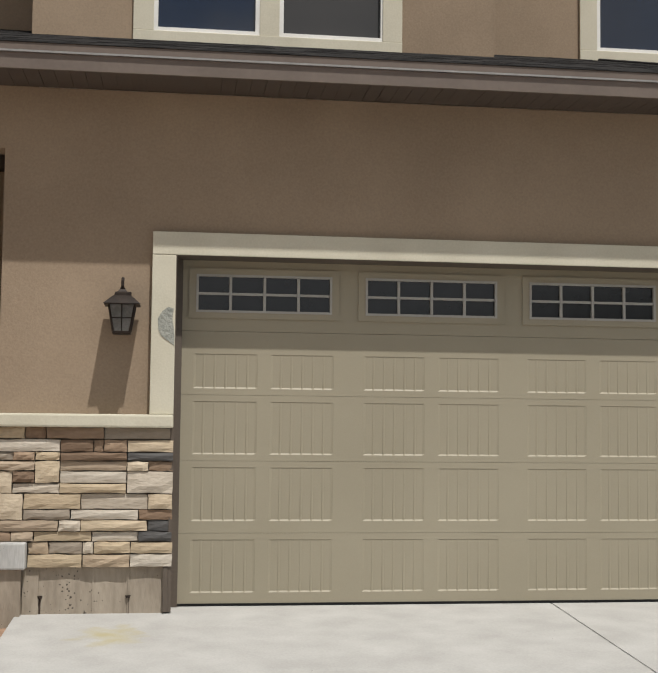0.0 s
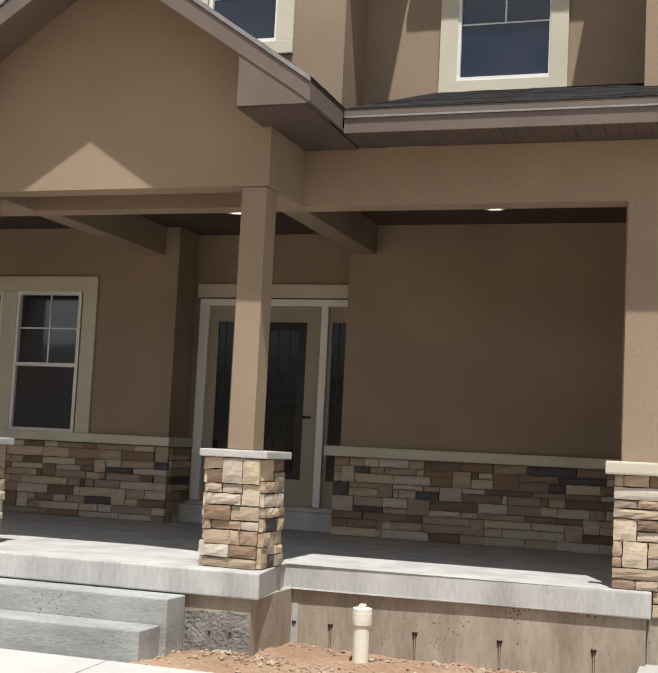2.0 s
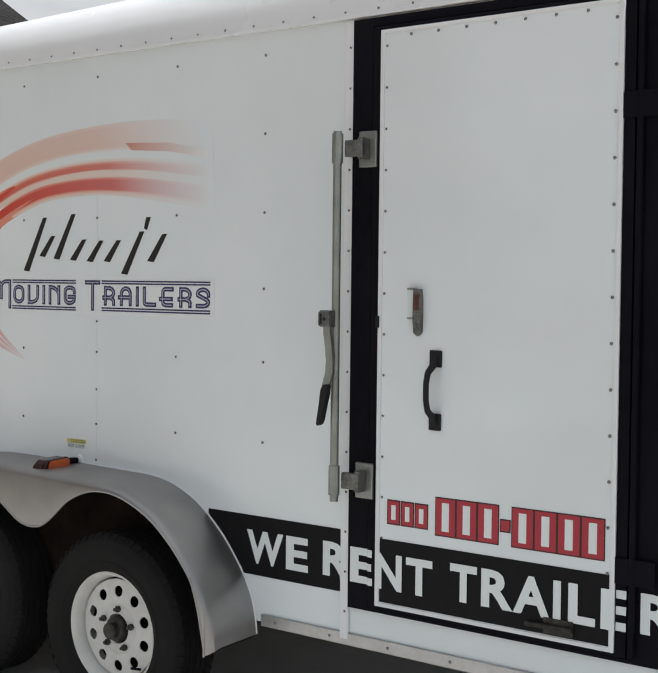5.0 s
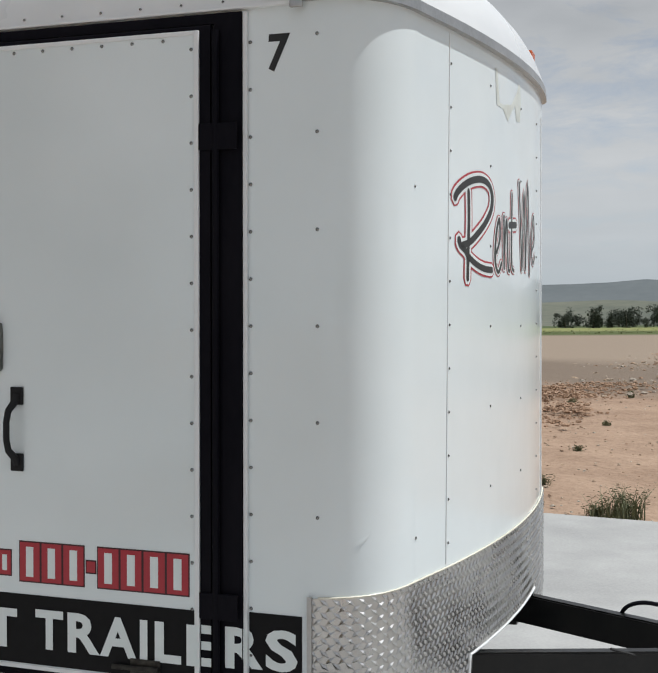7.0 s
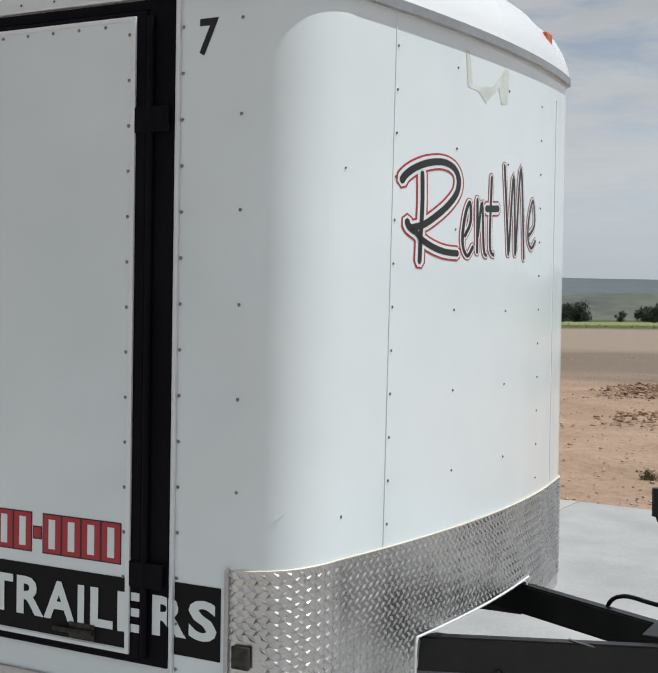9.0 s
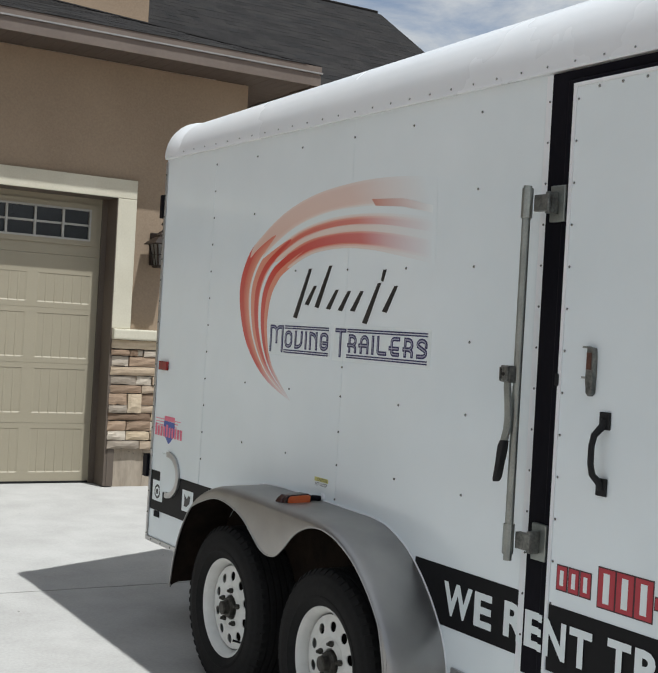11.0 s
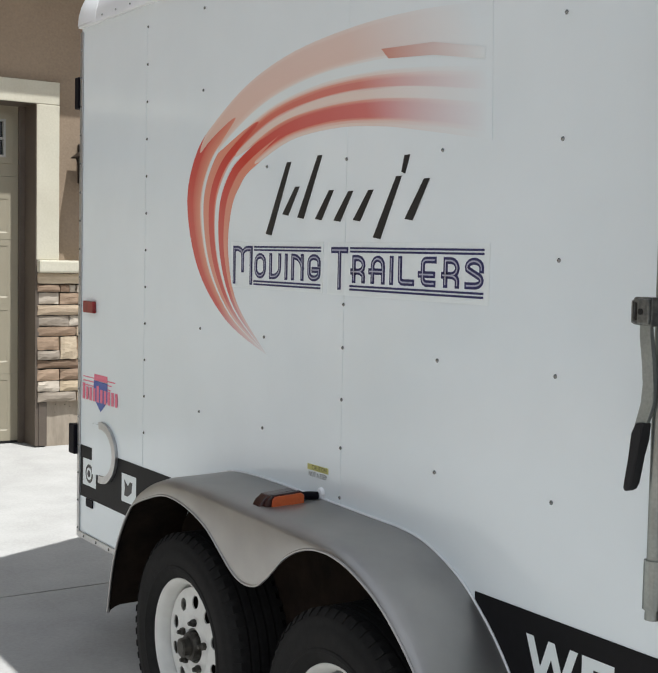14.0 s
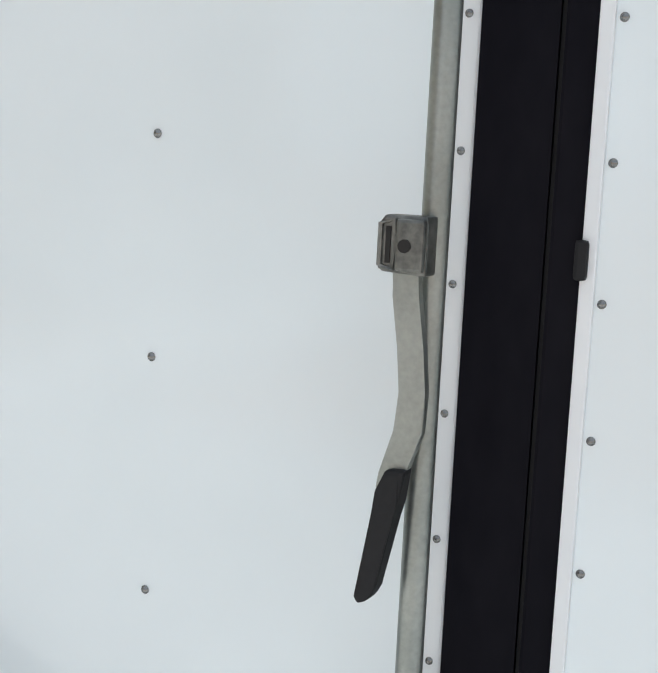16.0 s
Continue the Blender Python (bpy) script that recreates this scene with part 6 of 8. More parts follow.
GLYPHS = {"W": (0.944, 0.0, 0.0), "E": (0.667, 0.07, 0.045), "R": (0.722, 0.07, 0.0), "N": (0.722, 0.07, 0.07), "T": (0.611, 0.02, 0.02), "A": (0.722, 0.0, 0.0), "I": (0.278, 0.065, 0.065), "L": (0.611, 0.075, 0.03), "S": (0.667, 0.045, 0.04)}
# the surfaces that the words run over: spans of y and how far each stands out
STEPS = [(-6.0, -6.760, 0.0016), (-6.760, -6.7915, 0.0132), (-6.7915, -6.866, 0.0170), (-6.873, -6.903, 0.0270), (-6.904, -7.677, 0.0355), (-7.678, -7.707, 0.0270), (-7.714, -7.792, 0.0170), (-7.793, -7.805, 0.0132), (-7.805, -8.0, 0.0016)]


def pieces(bm):
    """Splits a mesh into its connected pieces."""
    todo = set(bm.faces)
    out = []
    while todo:
        seed = todo.pop()
        group, edge = {seed}, [seed]
        while edge:
            for e in edge.pop().edges:
                for f in e.link_faces:
                    if f not in group:
                        group.add(f); edge.append(f)
        todo -= group
        new_bm, seen = bmesh.new(), {}
        for f in group:
            for v in f.verts:
                if v not in seen:
                    seen[v] = new_bm.verts.new(v.co)
            new_bm.faces.new([seen[v] for v in f.verts])
        if sum(f.calc_area() for f in new_bm.faces) > 2e-6:
            out.append(new_bm)
        else:
            new_bm.free()
    bm.free()
    return out


def word(text, y0, y1, z0, high):
    """Bold white capitals in cells of their own width, cut where the surface under them steps."""
    em = (y0 - y1) / (sum(GLYPHS[c][0] for c in text) - GLYPHS[text[0]][1] - GLYPHS[text[-1]][2])
    y = y0 + GLYPHS[text[0]][1] * em
    for c in text:
        cell, before, after = GLYPHS[c]
        a, b = y - before * em, y - (cell - after) * em
        y -= cell * em
        for near, far, out in STEPS:
            if far >= a or near <= b:
                continue
            bm = lettering(c, a - b, high, 0.034)
            bmesh.ops.remove_doubles(bm, verts=bm.verts, dist=0.0002)
            for v in bm.verts:
                v.co = Vector((SX - out, a - v.co.x, z0 + v.co.y))
            for lim, sign in ((near, 1), (far, -1)):
                bmesh.ops.bisect_plane(bm, geom=list(bm.verts) + list(bm.edges) + list(bm.faces), plane_co=(0, lim, 0), plane_no=(0, sign, 0), clear_outer=True)
            bmesh.ops.remove_doubles(bm, verts=bm.verts, dist=0.0004)
            bmesh.ops.delete(bm, geom=[v for v in bm.verts if not v.link_faces], context="VERTS")
            for piece in pieces(bm):
                part("letter", piece, LETTER, trailer, "white printed capital")


for t, ya, yb, zb in (("WE", -6.371, -6.626, 0.428), ("RENT", -6.685, -7.110, 0.432), ("TRAILERS", -7.170, -7.943, 0.437)):
    word(t, ya, yb, zb, 0.110)


def bow(cx, cy, rx, ry, a0, a1, n=7):
    """Points along part of an ellipse, in degrees."""
    return [(cx + rx * math.cos(radians(a0 + (a1 - a0) * i / n)), cy + ry * math.sin(radians(a0 + (a1 - a0) * i / n))) for i in range(n + 1)]


DECO = {
    "M": [[(0, 0), (0, 1), (0.2, 1)] + bow(0.2, 0.8, 0.3, 0.2, 80, 10, 4) + [(0.5, 0.36)], [(1, 0), (1, 1), (0.8, 1)] + bow(0.8, 0.8, 0.3, 0.2, 100, 170, 4)],
    "O": [bow(0.5, 0.68, 0.5, 0.32, 0, 180) + bow(0.5, 0.32, 0.5, 0.32, 180, 360) + [(1, 0.68)]],
    "V": [[(0, 1), (0, 0), (0.3, 0)] + bow(0.3, 0.42, 0.7, 0.42, -80, 0, 6) + [(1, 1)]],
    "I": [[(0.5, 0), (0.5, 1)]],
    "N": [[(0, 0), (0, 1)] + bow(0.1, 0.4, 0.9, 0.6, 85, 10, 6), [(1, 0), (1, 1)]],
    "G": [[(1, 0.7)] + bow(0.5, 0.76, 0.5, 0.24, 0, 180) + bow(0.5, 0.24, 0.5, 0.24, 180, 360) + [(1, 0.40), (0.42, 0.40)]],
    "T": [[(0.5, 0), (0.5, 1)], [(0, 1), (1, 1)]],
    "R": [[(0.14, 0), (0.14, 1), (0.5, 1)] + bow(0.5, 0.69, 0.5, 0.31, 80, -90, 8) + [(-0.02, 0.38)], bow(0.5, 0.16, 0.5, 0.22, 90, 0, 5) + [(1, 0)]],
    "A": [[(0.1, 0)] + bow(0.55, 0.66, 0.45, 0.34, 180, 0) + [(1, 0)], [(-0.1, 0.42), (0.95, 0.42)]],
    "L": [[(0, 1)] + bow(0.25, 0.14, 0.25, 0.14, 180, 270, 4) + [(1, 0)]],
    "E": [[(1, 1)] + bow(0.42, 0.82, 0.3, 0.18, 90, 180, 4) + bow(0.42, 0.18, 0.3, 0.18, 180, 270, 4) + [(0.95, 0)], [(-0.1, 0.38), (0.92, 0.38)]],
    "S": [[(1, 0.66)] + bow(0.5, 0.75, 0.5, 0.25, 0, 200, 9) + bow(0.5, 0.22, 0.5, 0.22, 40, -90, 7) + [(0, 0)]],
}


def ribbon(bm, line, width, out):
    """A flat stroke with mitred corners on the near side; its points are (forward, up)."""
    line = [Vector(p) for p in line]
    last, shut = len(line) - 1, line[0] == line[-1]
    rows = []
    for i, p in enumerate(line):
        before = line[i - 1] if i else (line[-2] if shut else None)
        after = line[i + 1] if i < last else (line[1] if shut else None)
        d0 = (p - before).normalized() if before else (after - p).normalized()
        d1 = (after - p).normalized() if after else d0
        n0, n1 = Vector((-d0.y, d0.x)), Vector((-d1.y, d1.x))
        m = (n0 + n1).normalized()
        w = width / 2 / max(m.dot(n1), 0.45)
        q = p - d1 * width / 2 if before is None else p + d0 * width / 2 if after is None else p
        rows.append([bm.verts.new((SX - out, -(q + m * w * s).x, (q + m * w * s).y)) for s in (1, -1)])
    for (a, b), (c, d) in zip(rows, rows[1:]):
        bm.faces.new((a, b, d, c))


def deco_letter(ch, y0, z0, wide, high):
    """One blue capital with a silver line inside its strokes."""
    stroke = 0.0160
    for name, w, out, material in (("letter_stroke", stroke, 0.0015, NAVY), ("letter_inline", stroke * 0.24, 0.0026, SILVER)):
        for i, line in enumerate(DECO[ch]):
            h = stroke / 2
            bm = bmesh.new()
            ribbon(bm, [(-y0 + h + u * (wide - stroke), z0 + h + v * (high - stroke)) for u, v in line], w, out + 0.0003 * i)
            part(name, bm, material, body)


def clubs(text, y0, y1, z0, z1, first):
    """Inlined blue capitals between double rules; the first is taller."""
    deco_letter(text[0], y0, z0, first, z1 - z0)
    shares = [0.26 if c == "I" else 1.0 for c in text[1:]]
    room = (y0 - y1) - first - 0.012
    unit = room / (sum(shares) + 0.28 * (len(shares) - 1))
    y = y0 - first - 0.012
    for c, s in zip(text[1:], shares):
        deco_letter(c, y, z0 + 0.020, unit * s, z1 - z0 - 0.040)
        y -= unit * (s + 0.28)
    for z in (z0, z0 + 0.009, z1 - 0.005, z1 - 0.014):
        part("rule", side_box(y0 - first - 0.008, y1, z, z + 0.005, 0.0012, 0.0008), NAVY, body)


part("print_backing", side_box(-5.568, -6.218, 1.234, 1.372, 0.0003, 0.0006), LETTER, body)
part("print_backing", side_box(-5.037, -5.545, 1.236, 1.372, 0.0003, 0.0006), LETTER, body)
clubs("MOVING", -5.052, -5.535, 1.246, 1.360, 0.117)
clubs("TRAILERS", -5.585, -6.20, 1.248, 1.360, 0.080)

# the handwritten name: slanted black bars of its size
for y, hgt, low in ((-5.27, 0.20, 1.395), (-5.36, 0.075, 1.45), (-5.44, 0.165, 1.44), (-5.53, 0.075, 1.435), (-5.62, 0.075, 1.43), (-5.71, 0.075, 1.43), (-5.80, 0.15, 1.385), (-5.93, 0.095, 1.43)):
    sl = 0.35 * hgt
    part("name_bar", side_poly([(y + 0.028, low), (y - 0.004, low - 0.004), (y - 0.034 - sl, low + hgt), (y - 0.012 - sl, low + hgt)], 0.0006), INK, body, "black bar of script print")
part("name_bar", side_poly([(-5.885, 1.545), (-5.90, 1.54), (-5.918, 1.585), (-5.896, 1.585)], 0.0006), INK, body)

# the telephone number as bars
for i, (y, w, h) in enumerate([(-6.948 - 0.049 * k, 0.043, 0.072) for k in range(3)] + [(-7.117 - 0.0703 * k, 0.0665, 0.112) for k in range(3)] + [(-7.331, 0.030, 0.034)] + [(-7.367 - 0.0703 * k, 0.0665, 0.112) for k in range(4)]):
    zc = 0.670 if i < 3 else 0.677
    part("number_edge", side_box(y + 0.002, y - w - 0.002, zc - h / 2 - 0.002, zc + h / 2 + 0.002, 0.0313, 0.0006), DARKRED, sd)
    part("number_edge", side_box(y - 0.0015, y - w + 0.0015, zc - h / 2 + 0.002, zc + h / 2 - 0.002, 0.0320, 0.0006), RED, sd)
    if i != 6:
        part("number_bar", side_box(y - 0.32 * w, y - 0.68 * w, zc - h / 2 + 0.014, zc + h / 2 - 0.014, 0.0327, 0.0006), LETTER, sd)

side_letters("unit_mark", "7", -7.858, 2.006, 0.060, 0.098, 0.001, INK, body, 0.03, 0.06)
part("caution_label", side_box(-5.489, -5.592, 0.752, 0.768, 0.0005, 0.0008), YELLOW, body)
side_letters("caution_word", "CAUTION", -5.512, 0.7535, 0.072, 0.013, 0.0015, INK, body)
side_letters("caution_word", "NOT A STEP", -5.497, 0.735, 0.088, 0.013, 0.0015, INK, body)

# maker's sticker: a shield and bars
for z, w in ((0.853, 0.30), (0.838, 0.27), (0.822, 0.26)):
    part("sticker_line", side_box(-3.885, -3.885 - w, z, z + 0.004, 0.0005, 0.0006), PINK, body)
part("sticker_shield", side_poly([(-3.99, 0.848), (-4.115, 0.845), (-4.12, 0.78), (-4.055, 0.735), (-3.985, 0.785)], 0.0008), BLUE, body)
part("sticker_top", side_box(-3.992, -4.115, 0.848, 0.872, 0.0008, 0.0006), PINK, body)
for k in range(10):
    y = -3.882 - 0.034 * k
    h = 0.062 if k in (0, 4) else 0.05
    part("sticker_bar", side_box(y, y - 0.022, 0.768, 0.768 + h, 0.0018, 0.0006), PINK, body)

# icons on the stripe
for y0, y1 in ((-3.893, -4.018), (-4.255, -4.378), (-4.54, -4.66)):
    ic = part("icon_tile", side_box(y0, y1, 0.438, 0.540, 0.0018, 0.0007, 0.0003), LETTER, body, "white printed icon tile")
    c = (y0 + y1) / 2
    if y0 > -4:
        for r, mm, o in ((0.036, INK, 0.0028), (0.024, LETTER, 0.0036), (0.014, INK, 0.0044)):
            part("icon_disc", lathe(bmesh.new(), [(r, 0.0), (r * 0.98, -0.0005)], (SX - o, c, 0.486), "x", 20), mm, ic)
    else:
        part("icon_mark", side_poly([(c + 0.035, 0.462), (c + 0.005, 0.462), (c - 0.025, 0.480), (c - 0.032, 0.515), (c - 0.012, 0.517), (c + 0.005, 0.498), (c + 0.035, 0.518), (c + 0.03, 0.49)], 0.0028), INK, ic)
part("tie_slot", side_box(-3.93, -3.992, 0.358, 0.388, 0.0018, 0.004), BLACK, body)

# round access cover near the rear
cov = bmesh.new()
arc = [(math.cos(a), math.sin(a)) for a in (math.pi * (0.55 - 1.1 * k / 16) for k in range(17))]
outer = [(-4.05 - 0.135 * c - 0.03, 0.585 + 0.115 * s) for c, s in arc]
inner = [(-4.05 - 0.105 * c - 0.03, 0.585 + 0.088 * s) for c, s in arc]
prism(cov, outer + inner[::-1], "x", SX - 0.012, SX - 0.0008)
part("cover_ring", cov, RAIL, body, "bare metal ring of a cover")
part("cover", side_poly([(-3.985, 0.49), (-3.985, 0.683), (-4.06, 0.685)] + inner[2:-2], 0.0008, 0.004), WHITE, body)

# red swoosh print
def swoosh():
    outer = [(-5.262, 1.045), (-5.012, 1.133), (-4.822, 1.287), (-4.742, 1.496), (-4.805, 1.655), (-4.945, 1.752), (-5.14, 1.84), (-5.38, 1.898), (-5.68, 1.925), (-5.95, 1.925), (-6.205, 1.905)]
    inner = [(-5.262, 1.045), (-5.078, 1.187), (-5.018, 1.339), (-5.033, 1.467), (-5.085, 1.54), (-5.16, 1.588), (-5.365, 1.654), (-5.590, 1.672), (-5.790, 1.662), (-5.97, 1.638), (-6.215, 1.60)]
    def smooth(pts, n):
        out = []
        for i in range(len(pts) - 1):
            p = [Vector(pts[max(0, min(len(pts) - 1, i + k))]) for k in (-1, 0, 1, 2)]
            for j in range(n):
                t = j / n
                out.append(0.5 * (2 * p[1] + (p[2] - p[0]) * t + (2 * p[0] - 5 * p[1] + 4 * p[2] - p[3]) * t * t + (3 * p[1] - p[0] - 3 * p[2] + p[3]) * t ** 3))
        return out + [Vector(pts[-1])]
    a, b = smooth(outer, 6), smooth(inner, 6)
    bm = bmesh.new()
    uv = bm.loops.layers.uv.new("UVMap")
    rows, m = [], 8
    for p, q in zip(a, b):
        rows.append([bm.verts.new((SX - 0.0011, *(p + (q - p) * k / m))) for k in range(m + 1)])
    n = len(rows)
    for i in range(n - 1):
        for k in range(m):
            quad = ((i, k), (i + 1, k), (i + 1, k + 1), (i, k + 1))
            vs = [rows[r][c] for r, c in quad]
            if len({tuple(v.co) for v in vs}) < 4:
                vs = [rows[i][0], rows[i + 1][k], rows[i + 1][k + 1]]
                quad = ((i, k), (i + 1, k), (i + 1, k + 1))
            fc = bm.faces.new(vs)
            for lp, (r, c) in zip(fc.loops, quad):
                lp[uv].uv = (r / (n - 1), c / m)
    rim = bmesh.ops.extrude_edge_only(bm, edges=[e for e in bm.edges if e.is_boundary])
    for v in rim["geom"]:
        if isinstance(v, bmesh.types.BMVert):
            v.co.x = SX - 0.0001
    return part("swoosh", bm, SWOOSH, body, "faded red and salmon printed swoosh")


swoosh()
part("swoosh_dash", side_poly([(-5.791, 1.852), (-5.822, 1.825), (-6.00, 1.812), (-6.186, 1.780), (-6.186, 1.806), (-6.00, 1.842)], 0.0017, 0.0004), DASH, body)

# ---- fender ----
FO = 3.425
prof = [(-4.665, 0.19), (-4.70, 0.34), (-4.76, 0.47), (-4.86, 0.585), (-5.0, 0.652), (-5.15, 0.676), (-5.45, 0.676), (-5.80, 0.668), (-5.93, 0.664), (-6.03, 0.646), (-6.14, 0.598), (-6.23, 0.53), (-6.305, 0.45), (-6.37, 0.355), (-6.405, 0.265), (-6.418, 0.185)]
low = [(-4.655, 0.18), (-4.702, 0.425), (-4.774, 0.507), (-4.86, 0.558), (-4.94, 0.589), (-5.062, 0.622), (-5.184, 0.620), (-5.32, 0.586), (-5.412, 0.534), (-5.478, 0.494), (-5.53, 0.478), (-5.578, 0.478), (-5.62, 0.490), (-5.672, 0.526), (-5.75, 0.590), (-5.84, 0.630), (-5.93, 0.641), (-6.046, 0.633), (-6.13, 0.601), (-6.235, 0.534), (-6.306, 0.444), (-6.356, 0.32), (-6.386, 0.185)]


def curve_z(line, y):
    for p, q in zip(line, line[1:]):
        if q.x <= y <= p.x:
            return p.y + (q.y - p.y) * (y - p.x) / min(q.x - p.x, -1e-6)
    return line[0].y if y > line[0].x else line[-1].y


def eased(pts, n=6):
    """A smooth line through its points."""
    out = []
    for i in range(len(pts) - 1):
        p = [Vector(pts[max(0, min(len(pts) - 1, i + k))]) for k in (-1, 0, 1, 2)]
        for j in range(n):
            t = j / n
            out.append(0.5 * (2 * p[1] + (p[2] - p[0]) * t + (2 * p[0] - 5 * p[1] + 4 * p[2] - p[3]) * t * t + (3 * p[1] - p[0] - 3 * p[2] + p[3]) * t ** 3))
    return out + [Vector(pts[-1])]


def fender_rows(inner=0.0):
    """Lengthwise lines of the fender, from the wall to the lower edge of its skirt."""
    top, under = eased(prof, 5), eased(low, 5)
    n = 190
    run = [0.0]
    for a, b in zip(top, top[1:]):
        run.append(run[-1] + (b - a).length)
    rows = [[] for _ in range(6)]
    for i in range(n + 1):
        k = i / n * run[-1]
        a = max(m for m in range(len(top) - 1) if run[m] <= k)
        p = top[a].lerp(top[a + 1], min(1.0, (k - run[a]) / max(run[a + 1] - run[a], 1e-6)))
        y = p.x
        yl = min(max(y, low[-1][0]), low[0][0])
        zl = min(curve_z(under, yl), p.y - 0.014)
        if not low[-1][0] < y < low[0][0]:
            zl = p.y
        d = inner
        rows[0].append(Vector((SX - 0.001, y, p.y + 0.008 - d)))
        rows[1].append(Vector((FO + 0.045, y, p.y + 0.004 - d)))
        rows[2].append(Vector((FO + 0.018 + d, y, p.y - 0.002 - d)))
        rows[3].append(Vector((FO + 0.005 + d, y + (yl - y) * 0.4, p.y - 0.010 - d)))
        rows[4].append(Vector((FO + d, yl, min(p.y - 0.020, max(zl, p.y - 0.022)) - d)))
        rows[5].append(Vector((FO + d, yl, min(zl, p.y - 0.022))))
    return rows


def fender_mesh(inner=0.0):
    bm = bmesh.new()
    rows = [[bm.verts.new(p) for p in r] for r in fender_rows(inner)]
    for r0, r1 in zip(rows, rows[1:]):
        for i in range(len(r0) - 1):
            bm.faces.new((r0[i], r0[i + 1], r1[i + 1], r1[i]))
    bmesh.ops.remove_doubles(bm, verts=bm.verts, dist=0.0004)
    return bm


fender = part("fender", fender_mesh(), FENDER, trailer, "dull grey double-hump metal fender", smooth=True)
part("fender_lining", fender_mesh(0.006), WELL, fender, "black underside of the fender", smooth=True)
part("fender_bead", tube(bmesh.new(), fender_rows()[5], 0.0035, 6), FENDER, fender, "rolled fender edge", smooth=True)
part("fender_flange", tube(bmesh.new(), [(SX - 0.003, y, z + 0.010) for y, z in eased(prof, 5)[15:]], 0.0032, 6), COVE, fender, "pale sealant bead")
# a black sheet on the skin stands for the opening's dark inside
part("wheel_well", prism(bmesh.new(), [(-4.68, BOT - 0.01)] + [(y, z - 0.005) for y, z in prof[1:-1]] + [(-6.40, BOT - 0.01)], "x", SX - 0.006, SX - 0.0008), WELL, trailer, "black sheet in place of the dark wheel opening")
mk = part("marker_lamp", prism(bmesh.new(), [(3.455, 0.664), (3.472, 0.692), (3.490, 0.706), (3.575, 0.712), (3.592, 0.702), (3.594, 0.666)], "y", -5.560, -5.518, 0.005), SMOKY, trailer, "amber and dark red fender marker lamp")
part("lamp_base", boxed(3.450, 3.600, -5.579, -5.506, 0.655, 0.671, 0.005), BLACK, mk, "black lamp base")
part("lens", prism(bmesh.new(), [(3.470, 0.668), (3.478, 0.696), (3.492, 0.708), (3.580, 0.713), (3.592, 0.702), (3.592, 0.669)], "y", -5.576, -5.5605, 0.004), SMOKY, mk, "dark red lens surround")
part("lens", prism(bmesh.new(), [(3.487, 0.675), (3.490, 0.698), (3.498, 0.704), (3.578, 0.708), (3.586, 0.702), (3.586, 0.675)], "y", -5.5815, -5.5765, 0.002), ORANGE, mk, "orange lens")
part("lens", prism(bmesh.new(), [(3.482, 0.673), (3.486, 0.695), (3.496, 0.702), (3.576, 0.706), (3.585, 0.698), (3.585, 0.674)], "y", -5.5175, -5.509, 0.0025), REDLENS, mk, "dark red lens")
part("lead", tube(bmesh.new(), [(3.585, -5.545, 0.692), (3.62, -5.550, 0.692), (3.645, -5.556, 0.690)], 0.011, 8), BLACK, mk)
part("sealant", lathe(bmesh.new(), [(0.018, 0.0), (0.014, -0.008), (0.004, -0.010)], (SX - 0.0005, -5.560, 0.695), "x", 10), COVE, mk)

# ---- wheels ----
def tyre_mesh(cx, cy, cz, R=0.336, r=0.194, half=0.102):
    bm = bmesh.new()
    pr = [(r, -half * 0.72), (r + 0.02, -half * 0.92), (r + 0.035, -half * 0.97), (r + 0.038, -half * 1.0), (r + 0.046, -half * 1.0), (r + 0.049, -half * 0.975), (r + 0.075, -half), (R - 0.045, -half * 0.985), (R - 0.042, -half * 0.96), (R - 0.03, -half * 0.95), (R - 0.012, -half * 0.86), (R - 0.002, -half * 0.72)]
    groove = []
    for k in range(5):
        h0 = -half * 0.72 + k * half * 1.44 / 5
        h1 = h0 + half * 1.44 / 5
        groove += [(R, h0 + 0.003), (R + 0.001, h1 - 0.006), (R - 0.009, h1 - 0.004), (R - 0.009, h1)]
    pr += groove + [(R - 0.002, half * 0.72), (R - 0.012, half * 0.86), (R - 0.035, half * 0.97), (R - 0.1, half), (r, half * 0.72)]
    lathe(bm, pr, (cx, cy, cz), "x", 48, close=True)
    return bm


